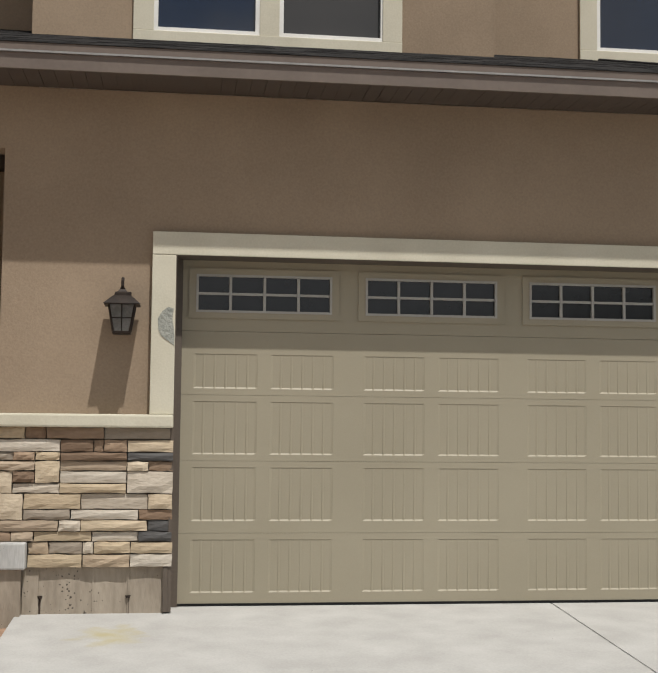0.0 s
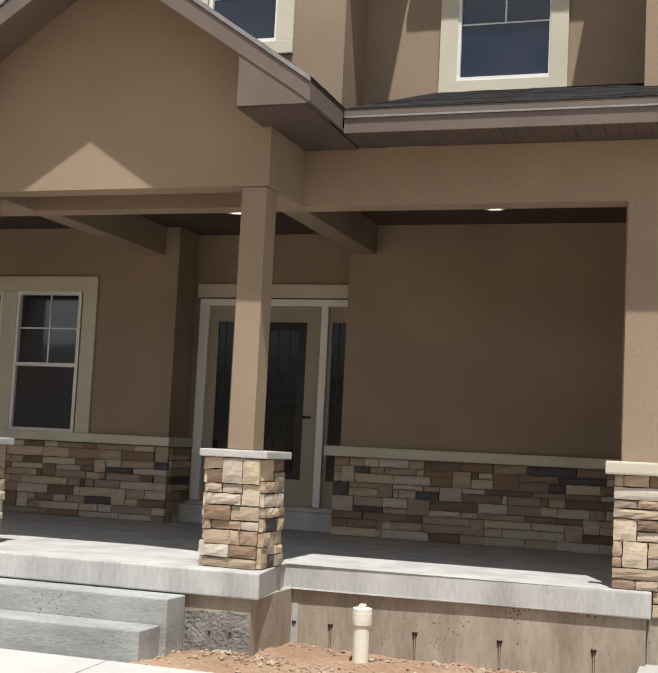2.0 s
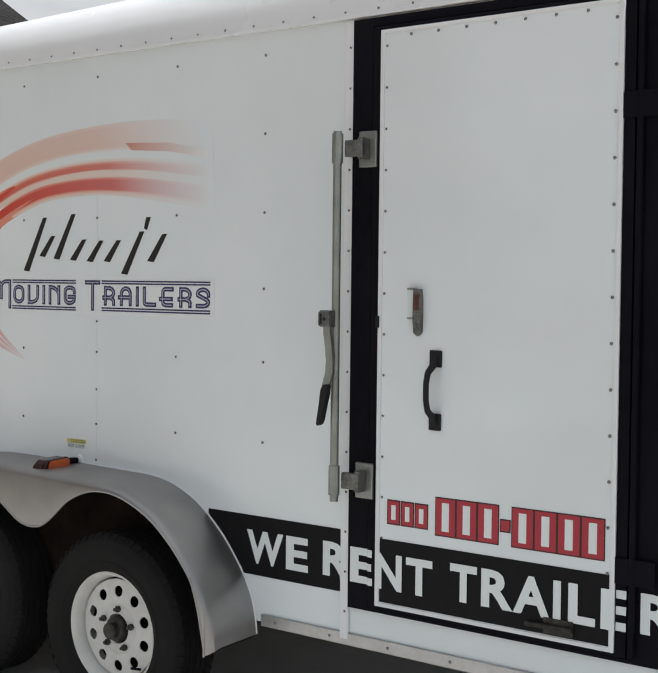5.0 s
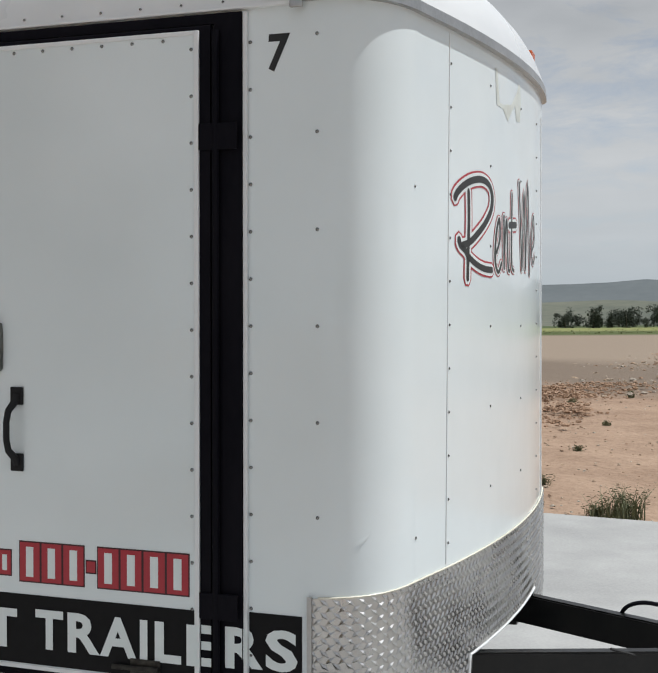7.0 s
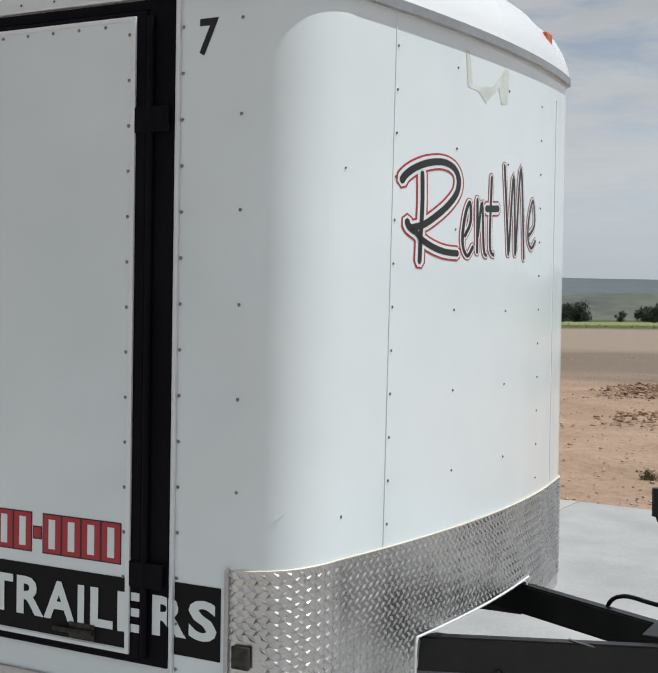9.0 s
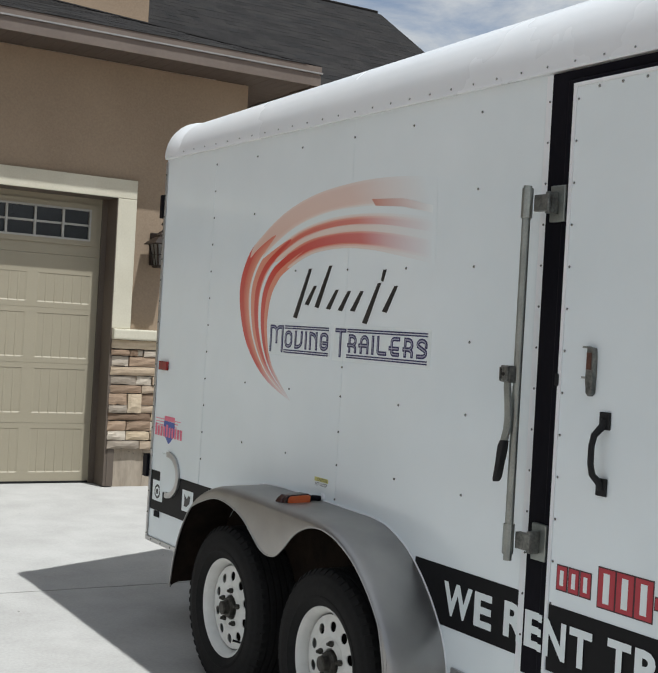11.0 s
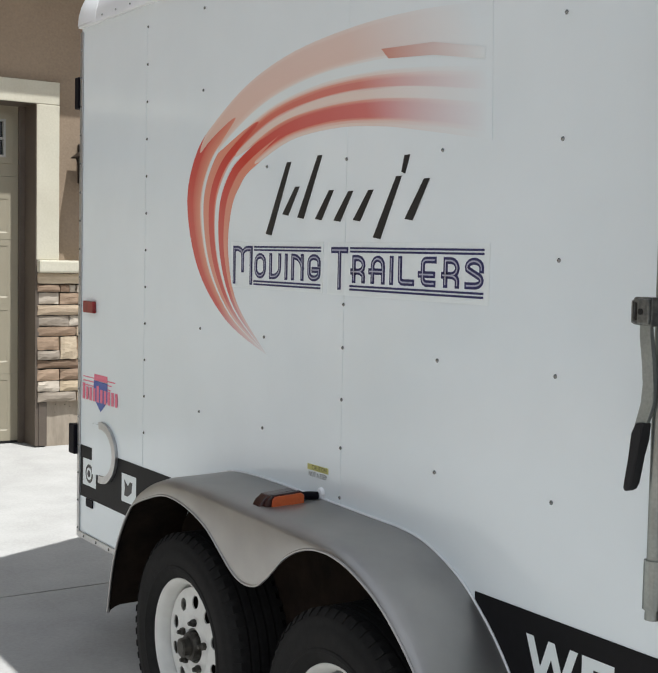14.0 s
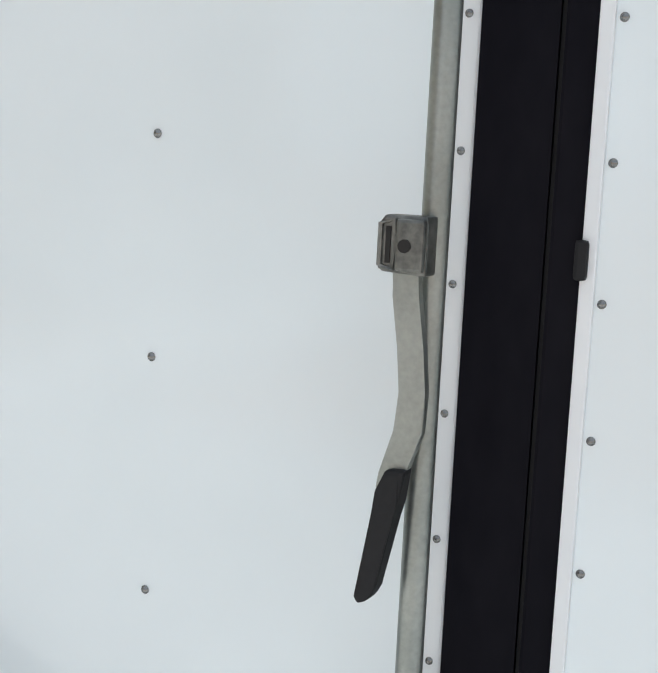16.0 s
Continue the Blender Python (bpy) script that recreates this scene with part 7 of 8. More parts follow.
def rim_disc(bm, cx, cy, cz, r0, r1, holes, hr, h0, h1, seg=10):
    """A dished disc with a ring of round holes, facing -x."""
    def at(r, a, dx=0.0):
        t = (r - r0) / (r1 - r0)
        return (cx + h0 + (h1 - h0) * t ** 1.5 + dx, cy + r * math.cos(a), cz + r * math.sin(a))
    rm = (r0 + r1) / 2
    for k in range(holes):
        a0, a1 = 2 * math.pi * k / holes, 2 * math.pi * (k + 1) / holes
        am = (a0 + a1) / 2
        border = [(r0, a0 + (a1 - a0) * i / 3) for i in range(3)] + [(r0 + (r1 - r0) * i / 3, a1) for i in range(3)] + [(r1, a1 - (a1 - a0) * i / 3) for i in range(3)] + [(r1 - (r1 - r0) * i / 3, a0) for i in range(3)]
        outv, inv, backv = [], [], []
        for r, a in border:
            dy, dz = r * math.cos(a) - rm * math.cos(am), r * math.sin(a) - rm * math.sin(am)
            L = math.hypot(dy, dz)
            hy, hz = rm * math.cos(am) + dy / L * hr, rm * math.sin(am) + dz / L * hr
            rr, aa = math.hypot(hy, hz), math.atan2(hz, hy)
            outv.append(bm.verts.new(at(r, a))); inv.append(bm.verts.new(at(rr, aa))); backv.append(bm.verts.new(at(rr, aa, 0.004)))
        n = len(border)
        for i in range(n):
            j = (i + 1) % n
            bm.faces.new((outv[i], outv[j], inv[j], inv[i]))
            bm.faces.new((inv[i], inv[j], backv[j], backv[i]))
    bmesh.ops.remove_doubles(bm, verts=bm.verts, dist=0.0003)


def build_wheel(y, z):
    x = 3.567
    tyre = part("wheel", tyre_mesh(x, y, z), RUBBER, trailer, "black tyre on a white modular steel rim", smooth=True)
    bm = bmesh.new()
    lathe(bm, [(0.199, 0.07), (0.19, -0.02), (0.183, -0.05), (0.198, -0.072), (0.202, -0.078), (0.205, -0.082), (0.201, -0.084), (0.195, -0.081), (0.186, -0.066), (0.180, -0.050), (0.177, -0.036), (0.176, 0.0)], (x, y, z), "x", 40)
    for fc in [q for q in bm.faces if len(q.verts) > 6]:
        bm.faces.remove(fc)
    part("rim", bm, RIM, tyre, "white painted steel rim", smooth=True)
    vs, fs = [], []
    for k in range(54):
        a = 2 * math.pi * k / 54
        for side in (-1, 1):
            i = len(vs)
            for rr in (0.318, 0.337):
                for da in (-0.032, 0.032):
                    for dx in (-0.090 if rr < 0.33 else -0.074, -0.05):
                        vs.append((x - side * dx * 1.06, y + rr * math.cos(a + da), z + rr * math.sin(a + da)))
            fs += [tuple(i + q for q in f) for f in ((0, 1, 3, 2), (4, 6, 7, 5), (0, 4, 5, 1), (2, 3, 7, 6), (0, 2, 6, 4), (1, 5, 7, 3))]
    lugs = sheet_mesh("tread", vs, fs, RUBBER)
    lugs.transform(LEAN[0])
    tagged(place("tread", lugs, tyre), kind="stuff")
    bm = bmesh.new()
    rim_disc(bm, x, y, z, 0.090, 0.171, 10, 0.0200, -0.052, -0.044)
    lathe(bm, [(0.171, -0.020), (0.171, -0.0439)], (x, y, z), "x", 30)
    lathe(bm, [(0.0905, -0.0519), (0.082, -0.050), (0.052, -0.052), (0.048, -0.020)], (x, y, z), "x", 30)
    for fc in [q for q in bm.faces if len(q.verts) > 6]:
        bm.faces.remove(fc)
    part("disc", bm, RIM, tyre, "white disc with round holes", smooth=False)
    part("drum", lathe(bmesh.new(), [(0.16, 0.03), (0.16, 0.01), (0.05, 0.005)], (x, y, z), "x", 24), WELL, tyre)
    part("hub", lathe(bmesh.new(), [(0.046, -0.015), (0.044, -0.062), (0.040, -0.070), (0.030, -0.072), (0.028, -0.094), (0.021, -0.097)], (x, y, z), "x", 20), HUB, tyre, "greasy dark hub cap")
    for k in range(5):
        a = 2 * math.pi * (k + 0.3) / 5
        cy, cz = y + 0.070 * math.cos(a), z + 0.070 * math.sin(a)
        part("lug_nut", lathe(bmesh.new(), [(0.0115, -0.045), (0.0115, -0.062), (0.008, -0.065), (0.006, -0.074)], (x, cy, cz), "x", 6), HUB, tyre)
    a = -2.3
    part("valve", tube(bmesh.new(), [(x - 0.05, y + 0.165 * math.cos(a), z + 0.165 * math.sin(a)), (x - 0.085, y + 0.15 * math.cos(a), z + 0.15 * math.sin(a))], 0.005, 6), BLACK, tyre)
    return tyre


for y, z in ((-5.098, 0.168), (-5.906, 0.150)):
    build_wheel(y, z)
    part("axle", tube(bmesh.new(), [(3.60, y, z), (2 * CX - 3.60, y, z)], 0.04, 10), CHASSIS, trailer)
    far = part("far_wheel", tyre_mesh(2 * CX - 3.567, y, z), RUBBER, trailer, smooth=True)
    part("far_rim", lathe(bmesh.new(), [(0.199, -0.05), (0.17, 0.0), (0.05, 0.03)], (2 * CX - 3.567, y, z), "x", 24), RIM, far)
part("spring", boxed(3.66, 3.72, -6.3, -4.8, 0.17, 0.21, 0.01), CHASSIS, trailer)
for x in (4.02, 2 * CX - 4.14):
    part("chassis_rail", boxed(x, x + 0.12, -8.15, REAR - 0.25, BOT - 0.10, BOT - 0.003, 0.004), CHASSIS, trailer)
for y in (-4.2, -5.0, -6.6, -7.4):
    part("cross_member", boxed(4.145, 2 * CX - 4.145, y - 0.03, y + 0.03, BOT - 0.08, BOT - 0.004), CHASSIS, trailer)

# ---- rear ----
# two rear leaves: the far one shut, the near one standing ajar on its hinges
part("rear_door", boxed(CX + 0.004, 2 * CX - SX - 0.03, REAR + 0.001, REAR + 0.035, BOT + 0.02, TOP - 0.01, 0.004), WHITE, trailer, "white rear door leaf")
ajar = boxed(0.0, CX - SX - 0.08, 0.0, 0.035, BOT + 0.02, TOP + 0.012, 0.004)
bmesh.ops.transform(ajar, matrix=Matrix.Translation((SX + 0.07, REAR + 0.03, 0)) @ Matrix.Rotation(radians(23.2), 4, "Z"), verts=ajar.verts)
part("rear_door", ajar, WHITE, trailer, "white rear door leaf standing ajar")
part("rear_bumper", boxed(SX + 0.30, 2 * CX - SX - 0.30, REAR - 0.10, REAR - 0.001, BOT - 0.05, BOT - 0.002, 0.006), CHASSIS, trailer)
part("rear_hinge", boxed(SX - 0.012, SX + 0.05, REAR + 0.005, REAR + 0.045, 1.875, 1.995, 0.004), BLACK, trailer)
part("rear_lamp", boxed(SX - 0.02, SX + 0.06, REAR + 0.005, REAR + 0.06, 0.545, 0.66, 0.004), BLACK, trailer)
part("red_marker", side_box(-3.905, -4.003, 1.10, 1.145, 0.0005, 0.014, 0.004), REDLENS, trailer, "red side marker lamp")
part("amber_marker", boxed(SX - 0.025, SX - 0.004, -7.94, -7.855, TOP + 0.035, TOP + 0.075, 0.005), ORANGE, trailer, "orange-red roof marker lamp")
fm = part("front_marker", boxed(5.545, 5.645, -8.168, -8.10, TOP + 0.215, TOP + 0.292, 0.01), COVE, trailer, "roof marker lamp on a white base")
part("lens", boxed(5.555, 5.635, -8.205, -8.1685, TOP + 0.208, TOP + 0.270, 0.010), ORANGE, fm, "faded orange-red lens")

# ---- nose: tread plate, seams, print ----
arc_len = [0.0]
for p, q in zip(NOSE, NOSE[1:]):
    arc_len.append(arc_len[-1] + (q - p).length)


def on_nose(s, z, out=0.0):
    """A place on the curved front, s along it from the near side's end."""
    past = max(-s, s - arc_len[-1], 0)
    s = max(0, min(arc_len[-1] - 1e-6, s))
    i = max(k for k in range(len(NOSE) - 1) if arc_len[k] <= s)
    t = (s - arc_len[i]) / (arc_len[i + 1] - arc_len[i])
    p = NOSE[i].lerp(NOSE[i + 1], t)
    d = (NOSE[i + 1] - NOSE[i]).normalized()
    return Vector((p.x + d.y * out, p.y - d.x * out + past, z))


PT = 0.638


def rise(s):
    """The plate climbs a little round the corners."""
    return 0.018 * max(0, min(1, s / 0.3, (arc_len[-1] - s) / 0.3))


UNDER = 0.360  # lower edge of the plate above the tongue


def plate():
    """The wrapped sheet, cut away above the tongue."""
    bm = bmesh.new()
    rows, n = [], 96
    s0, s1 = -0.028, arc_len[-1] + 0.028
    for i in range(n + 1):
        s = s0 + (s1 - s0) * i / n
        low = UNDER if 4.26 < on_nose(s, 0).x < 5.26 else BOT - 0.03
        rows.append([bm.verts.new(on_nose(s, z, out)) for z, out in ((low, 0.0006), (low, 0.004), (PT + rise(s), 0.004), (PT + rise(s), 0.0006))])
    for a, b in zip(rows, rows[1:]):
        for k in range(3):
            bm.faces.new((a[k], b[k], b[k + 1], a[k + 1]))
    return bm


pl = part("tread_plate", plate(), PLATE, trailer, "bright aluminium tread plate", smooth=True)


def treads():
    """The raised lozenges of the tread plate, set crosswise in turn."""
    vs, fs = [], []
    rows, step = int((PT - BOT) / 0.0165), 0.0165
    s, c = -0.0165, 1
    while s < arc_len[-1]:
        for r in range(rows):
            if (r + c) % 2:
                continue
            z = BOT + (r + 0.6) * step
            z += rise(s)
            if s < 0.07 and 0.372 < z < 0.458:
                continue
            if z < UNDER + 0.012 and 4.245 < on_nose(s, 0).x < 5.275:
                continue
            lean = 1 if c % 2 == 0 else -1
            L, W = 0.0132, 0.0046
            ends = ((-L, -L * 0.75 * lean), (W, -W * lean), (L, L * 0.75 * lean), (-W, W * lean))
            i = len(vs)
            for ds, dz in ends:
                vs.append(tuple(on_nose(s + ds, z + dz, 0.0046)))
            vs.append(tuple(on_nose(s, z, 0.0092)))
            fs += [(i, i + 1, i + 4), (i + 1, i + 2, i + 4), (i + 2, i + 3, i + 4), (i + 3, i, i + 4)]
        s += 0.0165
        c += 1
    me = sheet_mesh("treads", vs, fs, PLATE)
    me.transform(LEAN[0])
    return me


tagged(place("treads", treads(), pl), kind="stuff")
under = [k * arc_len[-1] / 240 for k in range(241) if 4.262 < on_nose(k * arc_len[-1] / 240, 0).x < 5.258]
edge = [on_nose(under[0] - 0.012, BOT - 0.02, 0.005), on_nose(under[0] - 0.012, UNDER - 0.05, 0.005), on_nose(under[0] - 0.006, UNDER - 0.014, 0.005)] + [on_nose(s, UNDER + 0.001, 0.005) for s in under]
part("plate_edge", tube(bmesh.new(), edge, 0.0038, 6), COVE, pl, "pale trim round the tongue cutout")
bm = tube(bmesh.new(), [on_nose(s, PT + 0.002 + rise(s), 0.004) for s in [arc_len[-1] * k / 60 for k in range(61)]], 0.003, 6)
part("plate_edge", bm, PVC, pl, "dirty sealant along the plate's top edge")
part("plate_edge", boxed(SX - 0.012, SX - 0.0045, -7.985, -7.972, BOT, PT + 0.004), RAIL, pl)
part("socket_cover", boxed(SX - 0.019, SX - 0.0045, -8.052, -8.0, 0.385, 0.445, 0.003), HUB, pl)
for s, ds in ((0.530, 0.029), (arc_len[-1] - 0.53, 0.0)):
    bm = tube(bmesh.new(), [on_nose(s, PT + 0.01 + rise(s), 0.001), on_nose(s + ds, TOP + 0.004, 0.0005)], 0.0022, 6)
    part("nose_seam", bm, COVE, body)


def brush(pts, width, out, ease=True):
    """A painted stroke on the curved front; its points are (along, up)."""
    line = eased(pts) if ease else [Vector(p) for p in pts]
    bm = bmesh.new()
    rows = []
    last = len(line) - 1
    d0, d1 = (line[1] - line[0]).normalized(), (line[-1] - line[-2]).normalized()
    line = [line[0] - d0 * width * 0.45] + line + [line[-1] + d1 * width * 0.45]
    for i, p in enumerate(line):
        d = (line[min(i + 1, last + 2)] - line[max(i - 1, 0)]).normalized()
        w = width / 2 * (0.5 if i in (0, last + 2) else 1.0)
        side = Vector((-1.55 * d.y, d.x)) * w
        a, b = p + side, p - side
        rows.append((bm.verts.new(on_nose(a.x, a.y, out)), bm.verts.new(on_nose(b.x, b.y, out))))
    for (a, b), (c, d) in zip(rows, rows[1:]):
        bm.faces.new((a, b, d, c))
    return bm


# the painted words "Rent Me" in brush script
SCRIPT = [
    (0.021, [(0.597, 1.714), (0.619, 1.733), (0.672, 1.758), (0.751, 1.781), (0.844, 1.793), (0.918, 1.783), (0.952, 1.752), (0.941, 1.71), (0.884, 1.667), (0.805, 1.627), (0.723, 1.594), (0.653, 1.58)]),
    (0.02, [(0.629, 1.597), (0.645, 1.58), (0.687, 1.566), (0.715, 1.55), (0.781, 1.532), (0.86, 1.521), (0.952, 1.52)]),
    (0.015, [(0.713, 1.746), (0.716, 1.656), (0.709, 1.561), (0.705, 1.483)]),
    (0.013, [(1.005, 1.579), (1.047, 1.627), (1.039, 1.687), (1.007, 1.649), (0.987, 1.577), (0.998, 1.534), (1.03, 1.517), (1.068, 1.547)]),
    (0.012, [(1.099, 1.702), (1.101, 1.612), (1.103, 1.532)]),
    (0.012, [(1.107, 1.585), (1.137, 1.695), (1.158, 1.548), (1.182, 1.525)]),
    (0.012, [(1.219, 1.786), (1.211, 1.565), (1.249, 1.529)]),
    (0.022, [(1.175, 1.678), (1.227, 1.682), (1.285, 1.687)]),
    (0.013, [(1.34, 1.837), (1.366, 1.698), (1.393, 1.54)]),
    (0.013, [(1.399, 1.551), (1.438, 1.815), (1.469, 1.543)]),
    (0.013, [(1.474, 1.551), (1.521, 1.853), (1.574, 1.533)]),
    (0.013, [(1.635, 1.618), (1.713, 1.666), (1.685, 1.749), (1.633, 1.682), (1.625, 1.609), (1.672, 1.575), (1.728, 1.604)]),
]
for out, material, more in ((0.0010, RED, 0.030), (0.0016, LETTER, 0.018), (0.0022, INK, 0.0)):
    for w, pts in SCRIPT:
        part("stroke", brush(pts, w + more * (1.0 if w > 0.014 else 0.6), out), material, body)
for s, z, ds, dz in ((0.115, 0.79, 0.055, 0.045),):
    dent = bmesh.new()
    ends = [dent.verts.new(on_nose(s + u * ds - v * 0.006, z + u * dz + v * 0.006, 0.0006)) for u, v in ((-0.5, 0), (-0.1, 1), (0.5, 0), (0.0, -1))]
    top = dent.verts.new(on_nose(s, z, 0.0030))
    for k in range(4):
        dent.faces.new((ends[k], ends[(k + 1) % 4], top))
    part("dent", dent, WHITE, body, smooth=True)
stain = bmesh.new()
stain.faces.new([stain.verts.new(on_nose(s, z, 0.001)) for s, z in ((0.993, 2.165), (1.363, 2.175), (1.375, 2.12), (1.36, 2.05), (1.30, 2.04), (1.27, 2.09), (1.20, 2.05), (1.16, 2.02), (1.09, 2.05), (1.01, 2.05))])
part("tape_residue", stain, mat("old_tape", (0.56, 0.58, 0.53), (0.70, 0.74, 0.71), 0.6, scale=12), body)

# tongue, jack and leads


def beam(p, q, w, h):
    p, q = Vector(p), Vector(q)
    d = (q - p).normalized()
    side = Vector((d.y, -d.x, 0)) * w / 2
    bm = bmesh.new()
    vs = [bm.verts.new(a + s * side + Vector((0, 0, z))) for a in (p, q) for s in (-1, 1) for z in (-h, 0)]
    for qd in ((0, 1, 3, 2), (4, 6, 7, 5), (0, 4, 5, 1), (2, 3, 7, 6), (0, 2, 6, 4), (1, 5, 7, 3)):
        bm.faces.new([vs[i] for i in qd])
    bmesh.ops.bevel(bm, geom=list(bm.edges), offset=0.006, segments=2, affect="EDGES")
    return bm


TZ = 0.329
part("tongue_beam", beam((4.287, -7.90, TZ), (4.80, -9.14, TZ), 0.05, 0.110), CHASSIS, trailer, "black steel tongue beam")
part("tongue_beam", beam((5.46, -7.90, TZ), (4.88, -8.99, TZ), 0.05, 0.110), CHASSIS, trailer, "black steel tongue beam")
part("coupler", boxed(4.788, 4.892, -9.336, -8.966, TZ - 0.06, TZ + 0.02, 0.02), CHASSIS, trailer)
jk = part("jack", tube(bmesh.new(), [(4.84, -8.891, 0.05), (4.84, -8.891, 0.655)], 0.030, 16), CHASSIS, trailer, "black tongue jack", smooth=True)
part("jack_leg", tube(bmesh.new(), [(4.84, -8.891, 0.06), (4.84, -8.891, -0.215)], 0.022, 12), ZINC, jk)
part("jack_foot", boxed(4.77, 4.91, -8.96, -8.82, -0.229, -0.214, 0.003), ZINC, jk)
part("jack_plate", boxed(4.738, 4.942, -8.966, -8.816, TZ + 0.001, TZ + 0.014, 0.003), CHASSIS, jk)
part("jack_cap", lathe(bmesh.new(), [(0.03, 0), (0.034, 0.005), (0.034, 0.03), (0.02, 0.045), (0.01, 0.05)], (4.84, -8.891, 0.655), "z", 16), CHASSIS, jk)
part("crank", tube(bmesh.new(), [(4.84, -8.891, 0.69), (4.84, -8.836, 0.69), (4.84, -8.831, 0.72), (4.84, -8.831, 0.78)], 0.009, 8), CHASSIS, jk)
part("crank_grip", tube(bmesh.new(), [(4.84, -8.831, 0.70), (4.84, -8.831, 0.79)], 0.016, 10), GRIP, jk)
part("jack_knob", tube(bmesh.new(), [(4.84, -8.926, 0.71), (4.84, -8.886, 0.71)], 0.026, 12), HUB, jk, "rusty dark gear cover")
part("cable", tube(bmesh.new(), eased([(4.838, -8.956, TZ + 0.02), (4.858, -8.886, TZ + 0.07), (4.918, -8.786, TZ + 0.075), (5.018, -8.686, TZ + 0.06), (5.098, -8.616, TZ + 0.01), (5.118, -8.596, TZ - 0.08)], 5), 0.0075, 8), BLACK, trailer, "black wiring lead")
part("wire", tube(bmesh.new(), eased([(4.558, -8.636, TZ + 0.012), (4.618, -8.736, TZ - 0.02), (4.698, -8.816, TZ - 0.035), (4.758, -8.886, TZ - 0.06), (4.798, -8.936, TZ - 0.13)], 5), 0.005, 6), CHASSIS, trailer)
part("safety_chain", tube(bmesh.new(), [(4.468, -8.436, TZ - 0.10), (4.538, -8.556, TZ - 0.20), (4.618, -8.686, TZ - 0.24), (4.718, -8.836, TZ - 0.18), (4.798, -8.956, TZ - 0.08)], 0.010, 6), CHASSIS, trailer)
part("safety_chain", tube(bmesh.new(), [(4.778, -8.916, TZ - 0.09), (4.818, -8.936, TZ - 0.25), (4.848, -8.956, TZ - 0.4)], 0.012, 6), ZINC, trailer)

# ---- rivets ----
rv = bmesh.new()
lathe(rv, [(0.0060, 0.0), (0.0058, -0.0011), (0.0046, -0.0015), (0.0038, -0.0034), (0.0022, -0.0044), (0.0004, -0.0047)], (0, 0, 0), "x", 10)
bmesh.ops.recalc_face_normals(rv, faces=rv.faces)
RV = bpy.data.meshes.new("rivet")
rv.to_mesh(RV); rv.free()
RV.materials.append(RIVET)
for poly in RV.polygons:
    poly.use_smooth = True


def rivet(y, z, out=0.0004, parent=None, x=None, turn=0.0, size=1.0):
    ob = place("rivet", RV, parent or body)
    ob.matrix_basis = Matrix.Translation(LEAN[0] @ Vector((SX - out if x is None else x, y, z))) @ Matrix.Rotation(turn, 4, "Z") @ Matrix.Scale(size * 0.86, 4)


studs = [-4.844, -5.242, -5.647, -6.042, -6.433]
for y in studs:
    under = {-4.844: (1.588, 1.338), -5.242: (1.845, 1.338), -5.647: (1.845, 1.338), -6.042: (1.845, 1.338)}.get(y, ())
    for z in (2.10, 1.845, 1.588, 1.338, 1.097, 0.832):
        if z not in under:
            rivet(y, z)
for k in range(12):
    rivet(-4.433, 2.10 - 0.1265 * k)
for z in (1.21, 0.96, 0.70):
    rivet(-5.647, z)
for z in (2.097, 1.845, 1.593, 1.343, 1.093, 0.847):
    rivet(-7.998, z, 0.0)
for k in range(15):
    rivet(-6.779, 2.086 - 0.1252 * k, 0.0125, size=0.8)
    rivet(-7.811, 2.087 - 0.1242 * k)
for k in range(33):
    rivet(-3.94 - 0.1225 * k, CE + 0.012, 0.0125, size=0.8)
for k in range(18):
    rivet(-3.854, 0.26 + 0.108 * k, 0.0065)
for k in range(14):
    z = 2.073 - 0.1238 * k
    rivet(DY0 - 0.009, z, 0.0308, sd, size=0.85); rivet(DY1 + 0.0105, z, 0.0308, sd)
for k in range(1, 8):
    rivet(DY0 + (DY1 - DY0) * k / 8, DZ1 - 0.018, 0.0308, sd)
for k in range(7):
    rivet(-6.50 - 0.22 * k, BOT + 0.008, 0.0105)
for k in range(6):
    rivet(-3.92 - 0.12 * k, BOT, 0.0085)
nose_rivets = [(0.548 + 0.0021 * (11 - k), 2.095 - 0.1246 * k) for k in range(12)] + [(0.318, 1.72), (0.322, 0.774)]
nose_rivets += [(w, 2.097 - 0.2513 * k) for w in (0.938, 1.378) for k in range(6)] + [(1.80, 2.11 - 0.1265 * k) for k in range(12)]
for s, z in nose_rivets:
    p, q = on_nose(s, z, 0.0), on_nose(s + 0.02, z, 0.0)
    rivet(p.y, p.z, x=p.x, turn=math.atan2(q.y - p.y, q.x - p.x) + math.pi / 2, size=0.9)

LEAN[0] = Matrix()

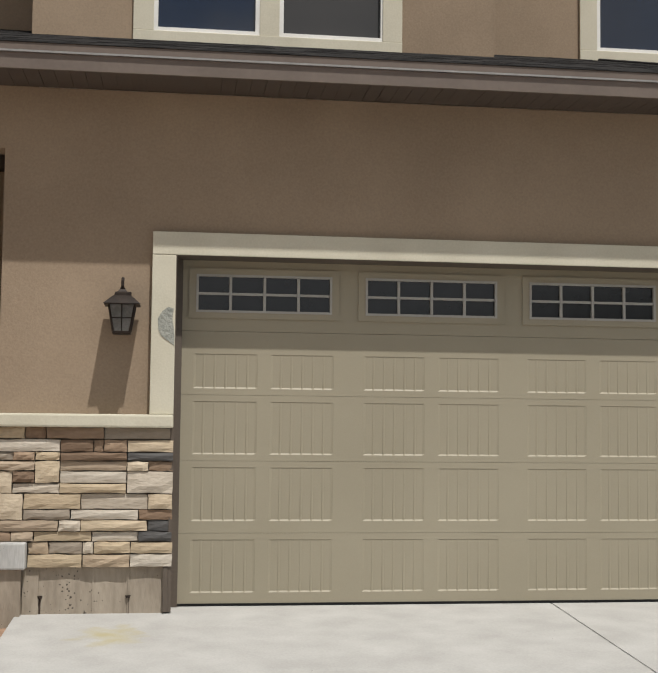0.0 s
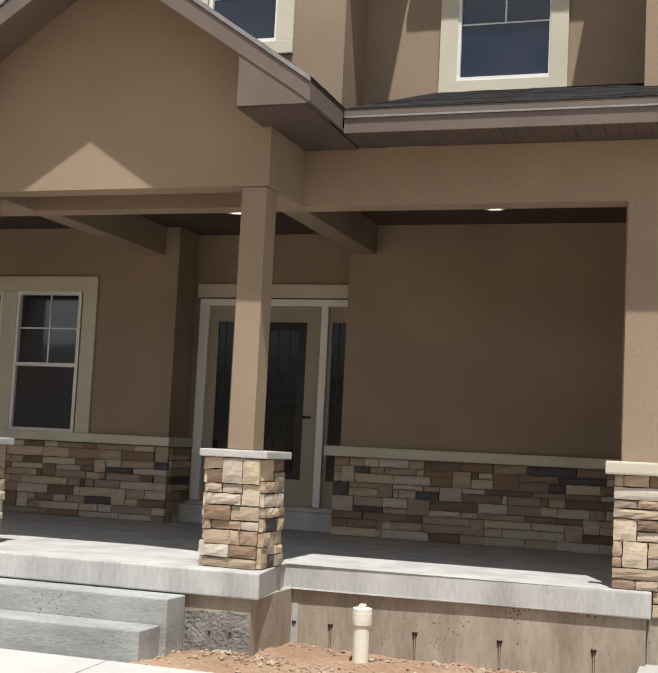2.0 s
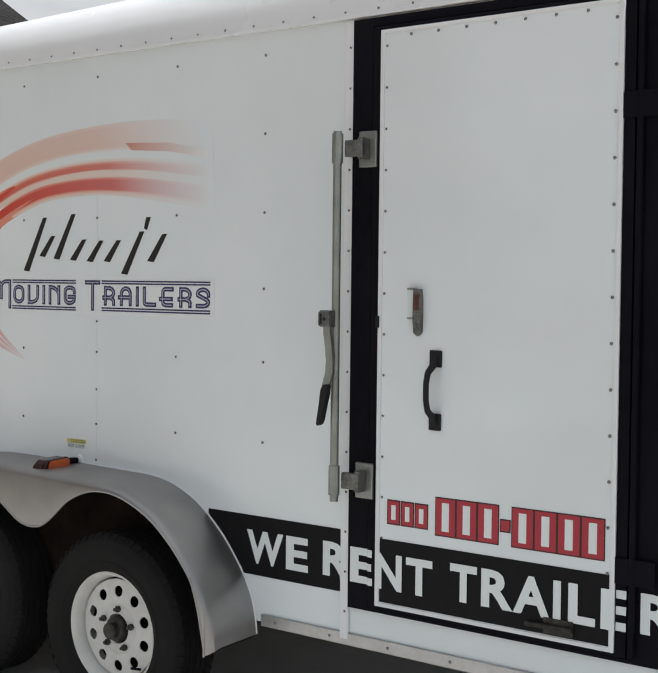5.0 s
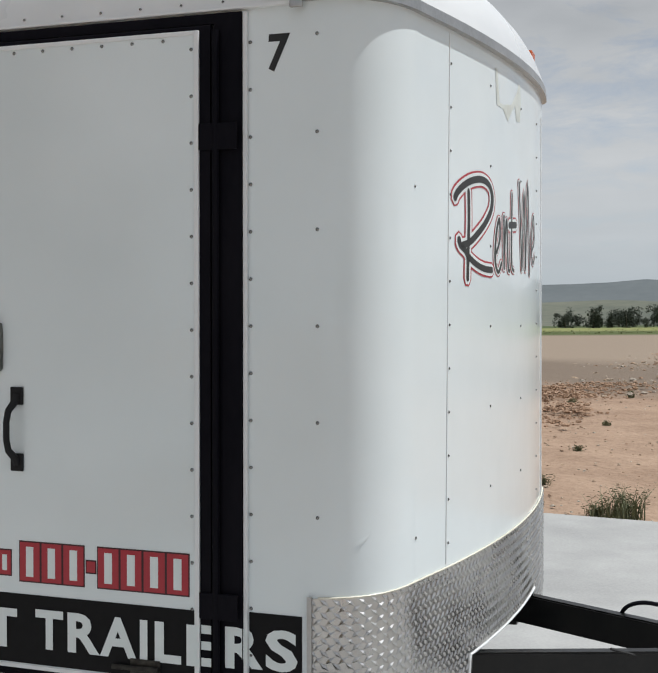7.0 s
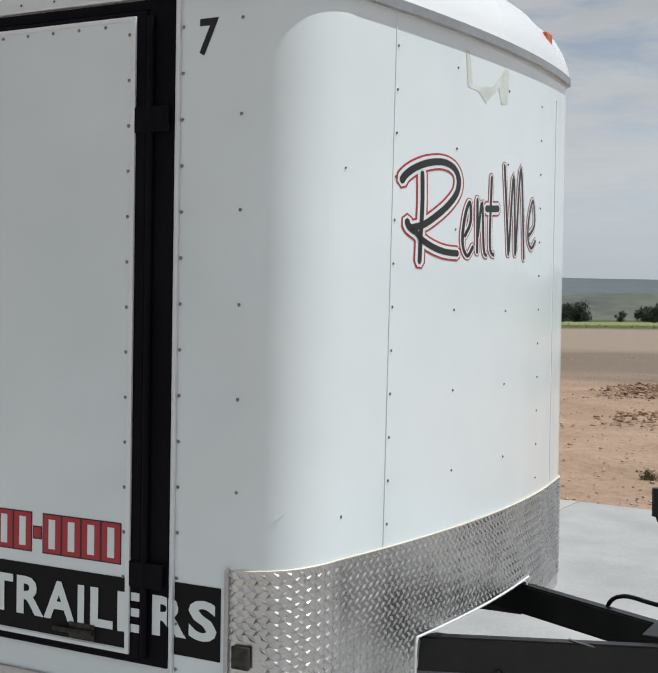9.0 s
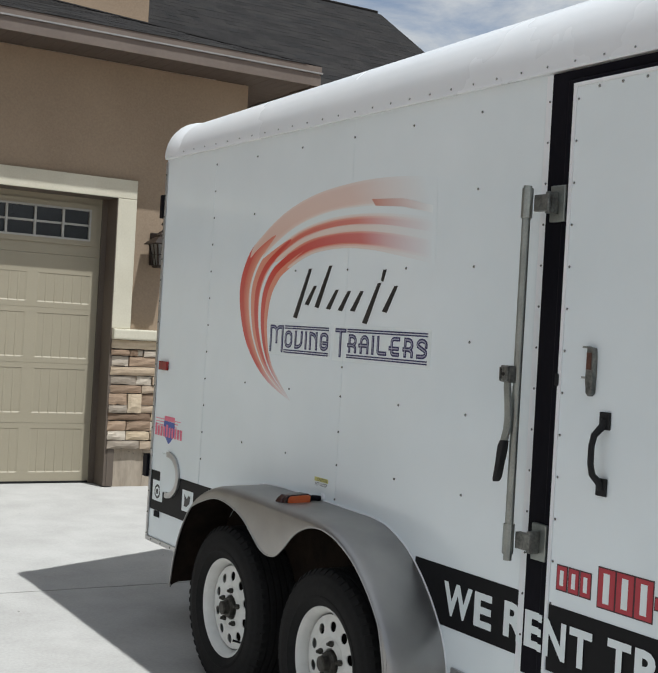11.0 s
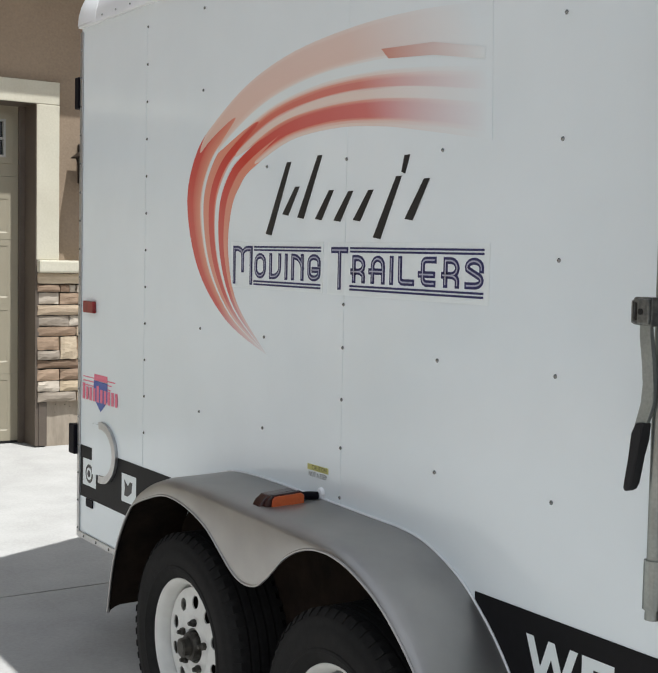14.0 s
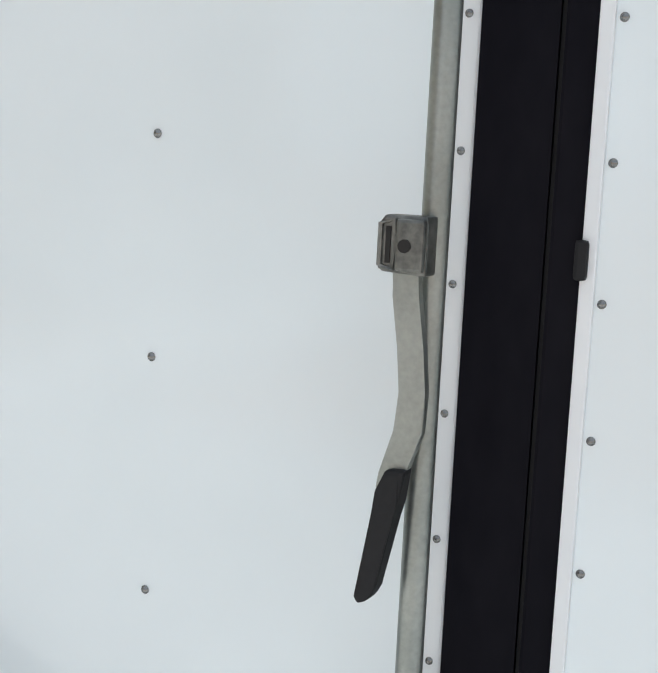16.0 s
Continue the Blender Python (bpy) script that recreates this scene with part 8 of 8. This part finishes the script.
# ---- far country and weeds ----
def weed(x, y, h, seed, blades=70, spread=0.16):
    rng = random.Random(seed)
    vs, fs = [], []
    z0 = slope(y) - 0.06
    for _ in range(blades):
        a, L, lean = rng.uniform(0, 2 * math.pi), h * rng.uniform(0.45, 1.0), rng.uniform(0.1, 0.8)
        bx, by = x + rng.gauss(0, spread * 0.4), y + rng.gauss(0, spread * 0.4)
        w = rng.uniform(0.004, 0.010)
        i = len(vs)
        dx, dy = math.cos(a), math.sin(a)
        for t in (0.0, 0.5, 1.0):
            px, py, pz = bx + dx * lean * L * t * t, by + dy * lean * L * t * t, z0 + L * t * (1 - 0.25 * lean * t)
            vs += [(px - dy * w * (1 - t), py + dx * w * (1 - t), pz), (px + dy * w * (1 - t) + 0.0005, py - dx * w * (1 - t), pz)]
        fs += [(i, i + 1, i + 3, i + 2), (i + 2, i + 3, i + 5, i + 4)]
        for t in (0.35, 0.6, 0.8):
            px, py, pz = bx + dx * lean * L * t * t, by + dy * lean * L * t * t, z0 + L * t * (1 - 0.25 * lean * t)
            b = rng.uniform(0, 6.28)
            l = rng.uniform(0.02, 0.05)
            i = len(vs)
            vs += [(px, py, pz), (px + l * math.cos(b) * 0.5 - 0.006, py + l * math.sin(b) * 0.5, pz + 0.012), (px + l * math.cos(b), py + l * math.sin(b), pz + 0.008), (px + l * math.cos(b) * 0.5 + 0.006, py + l * math.sin(b) * 0.5, pz + 0.004)]
            fs.append((i, i + 1, i + 2, i + 3))
    return tagged(new("weed", sheet_mesh("weed", vs, fs, LEAF)), "low green weed tuft in bare dirt", "weed", kind="stuff")


for k, (x, y, h) in enumerate(((10.9, -7.98, 0.36), (10.95, -7.75, 0.16), (12.6, -7.0, 0.15), (15.8, -6.9, 0.12), (19.5, -6.8, 0.14), (24, -5.6, 0.18), (27, -6.4, 0.2))):
    weed(x, y, h, 100 + k, 150 if h > 0.25 else 50, h * 0.6)


def far_tree(x, y, h, seed):
    rng = random.Random(seed)
    t = thing("tree", (x, y, -0.6), "dark green far field tree", "tree", "far trees")
    part("trunk", tube(bmesh.new(), [(x, y, -0.8), (x + 0.1, y, h * 0.35), (x, y + 0.2, h * 0.7)], [h * 0.03, h * 0.022, h * 0.01], 6), BARK, t)
    vs, fs = [], []
    lobes = [(rng.gauss(0, h * 0.20), rng.gauss(0, h * 0.20), h * rng.uniform(0.08, 0.80), h * rng.uniform(0.17, 0.29)) for _ in range(12)]
    for _ in range(1100):
        lx, ly, lz, lr = rng.choice(lobes)
        d = Vector((rng.gauss(0, 1), rng.gauss(0, 1), rng.gauss(0, 1))).normalized() * lr * rng.uniform(0.35, 1.05)
        c = Vector((x + lx, y + ly, lz)) + d
        i = len(vs)
        for _ in range(3):
            vs.append(tuple(c + Vector((rng.uniform(-1, 1), rng.uniform(-1, 1), rng.uniform(-1, 1))) * h * 0.055))
        fs.append((i, i + 1, i + 2))
    place("crown", sheet_mesh("crown", vs, fs, TREELEAF), t)


def fringe():
    """Rough weeds and low scrub along the near edge of the crops."""
    rng = random.Random(9)
    vs, fs = [], []
    for _ in range(420):
        x, y, h = rng.uniform(172, 196), rng.uniform(-20, 62), rng.choice((0.25, 0.3, 0.4, 0.5, 0.9)) * rng.uniform(0.7, 1.3)
        for _ in range(34):
            c = Vector((x + rng.gauss(0, h * 1.3), y + rng.gauss(0, h * 1.6), slope(y) - 0.55 + h * rng.random() ** 1.4))
            i = len(vs)
            for _ in range(3):
                vs.append(tuple(c + Vector((rng.uniform(-1, 1), rng.uniform(-1, 1), rng.uniform(-0.7, 1))) * 0.16))
            fs.append((i, i + 1, i + 2))
    return tagged(new("scrub", sheet_mesh("scrub", vs, fs, SCRUB)), "yellow-green scrub along a field's edge", "scrub", kind="stuff")


fringe()
rngt = random.Random(77)
for k in range(105):
    a = radians(rngt.uniform(0, 25))
    d = rngt.uniform(430, 700)
    far_tree(d * math.cos(a), -9 + d * math.sin(a), rngt.uniform(5, 10) * rngt.choice((0.6, 0.8, 1, 1)), 200 + k)


def hills(name, dist, height, seed, material, label, start=-60, sweep=150):
    """A long ridge across the view."""
    vs, fs, n, rows = [], [], 90, 6
    for i in range(n + 1):
        a = radians(start + sweep * i / n)
        top = height * (0.72 + 0.5 * noise.noise(Vector((a * 3.0, seed, 0))) + 0.10 * noise.noise(Vector((a * 14, seed, 1))))
        for k in range(rows + 1):
            t = k / rows
            d = dist + t * dist * 0.25
            vs.append((d * math.cos(a), d * math.sin(a), -3 + top * t ** 1.4 + (0.03 * height * noise.noise(Vector((a * 20, t * 4, seed))) if 0 < k else 0)))
    for i in range(n):
        for k in range(rows):
            j = i * (rows + 1) + k
            fs.append((j, j + 1, j + rows + 2, j + rows + 1))
    me = sheet_mesh(name, vs, fs, material)
    for p in me.polygons:
        p.use_smooth = True
    return tagged(new(name, me), label, "hills", kind="structure")


HILL1 = mat("near_hill", (0.055, 0.066, 0.052), (0.13, 0.135, 0.10), 1.0, scale=0.006, grain=0.05, bump=0.0)
# the haze of distance is put into this blue-grey base colour
HILL2 = mat("hazed_far_hill", (0.085, 0.10, 0.105), (0.115, 0.13, 0.135), 1.0, scale=0.004, grain=0.03, bump=0.0)
hills("backdrop_hills_near", 1400, 50, 4.0, HILL1, "low green-grey hills beyond the field")
hills("backdrop_hills_far", 2400, 155, 9.0, HILL2, "far hills painted a hazy blue-grey")
# hills out of view, added to cut low sky light; door glass reflects them
hills("backdrop_hills_behind", 2000, 260, 6.0, HILL1, "unseen green-grey hills that hold back low sky light", -175, 112)
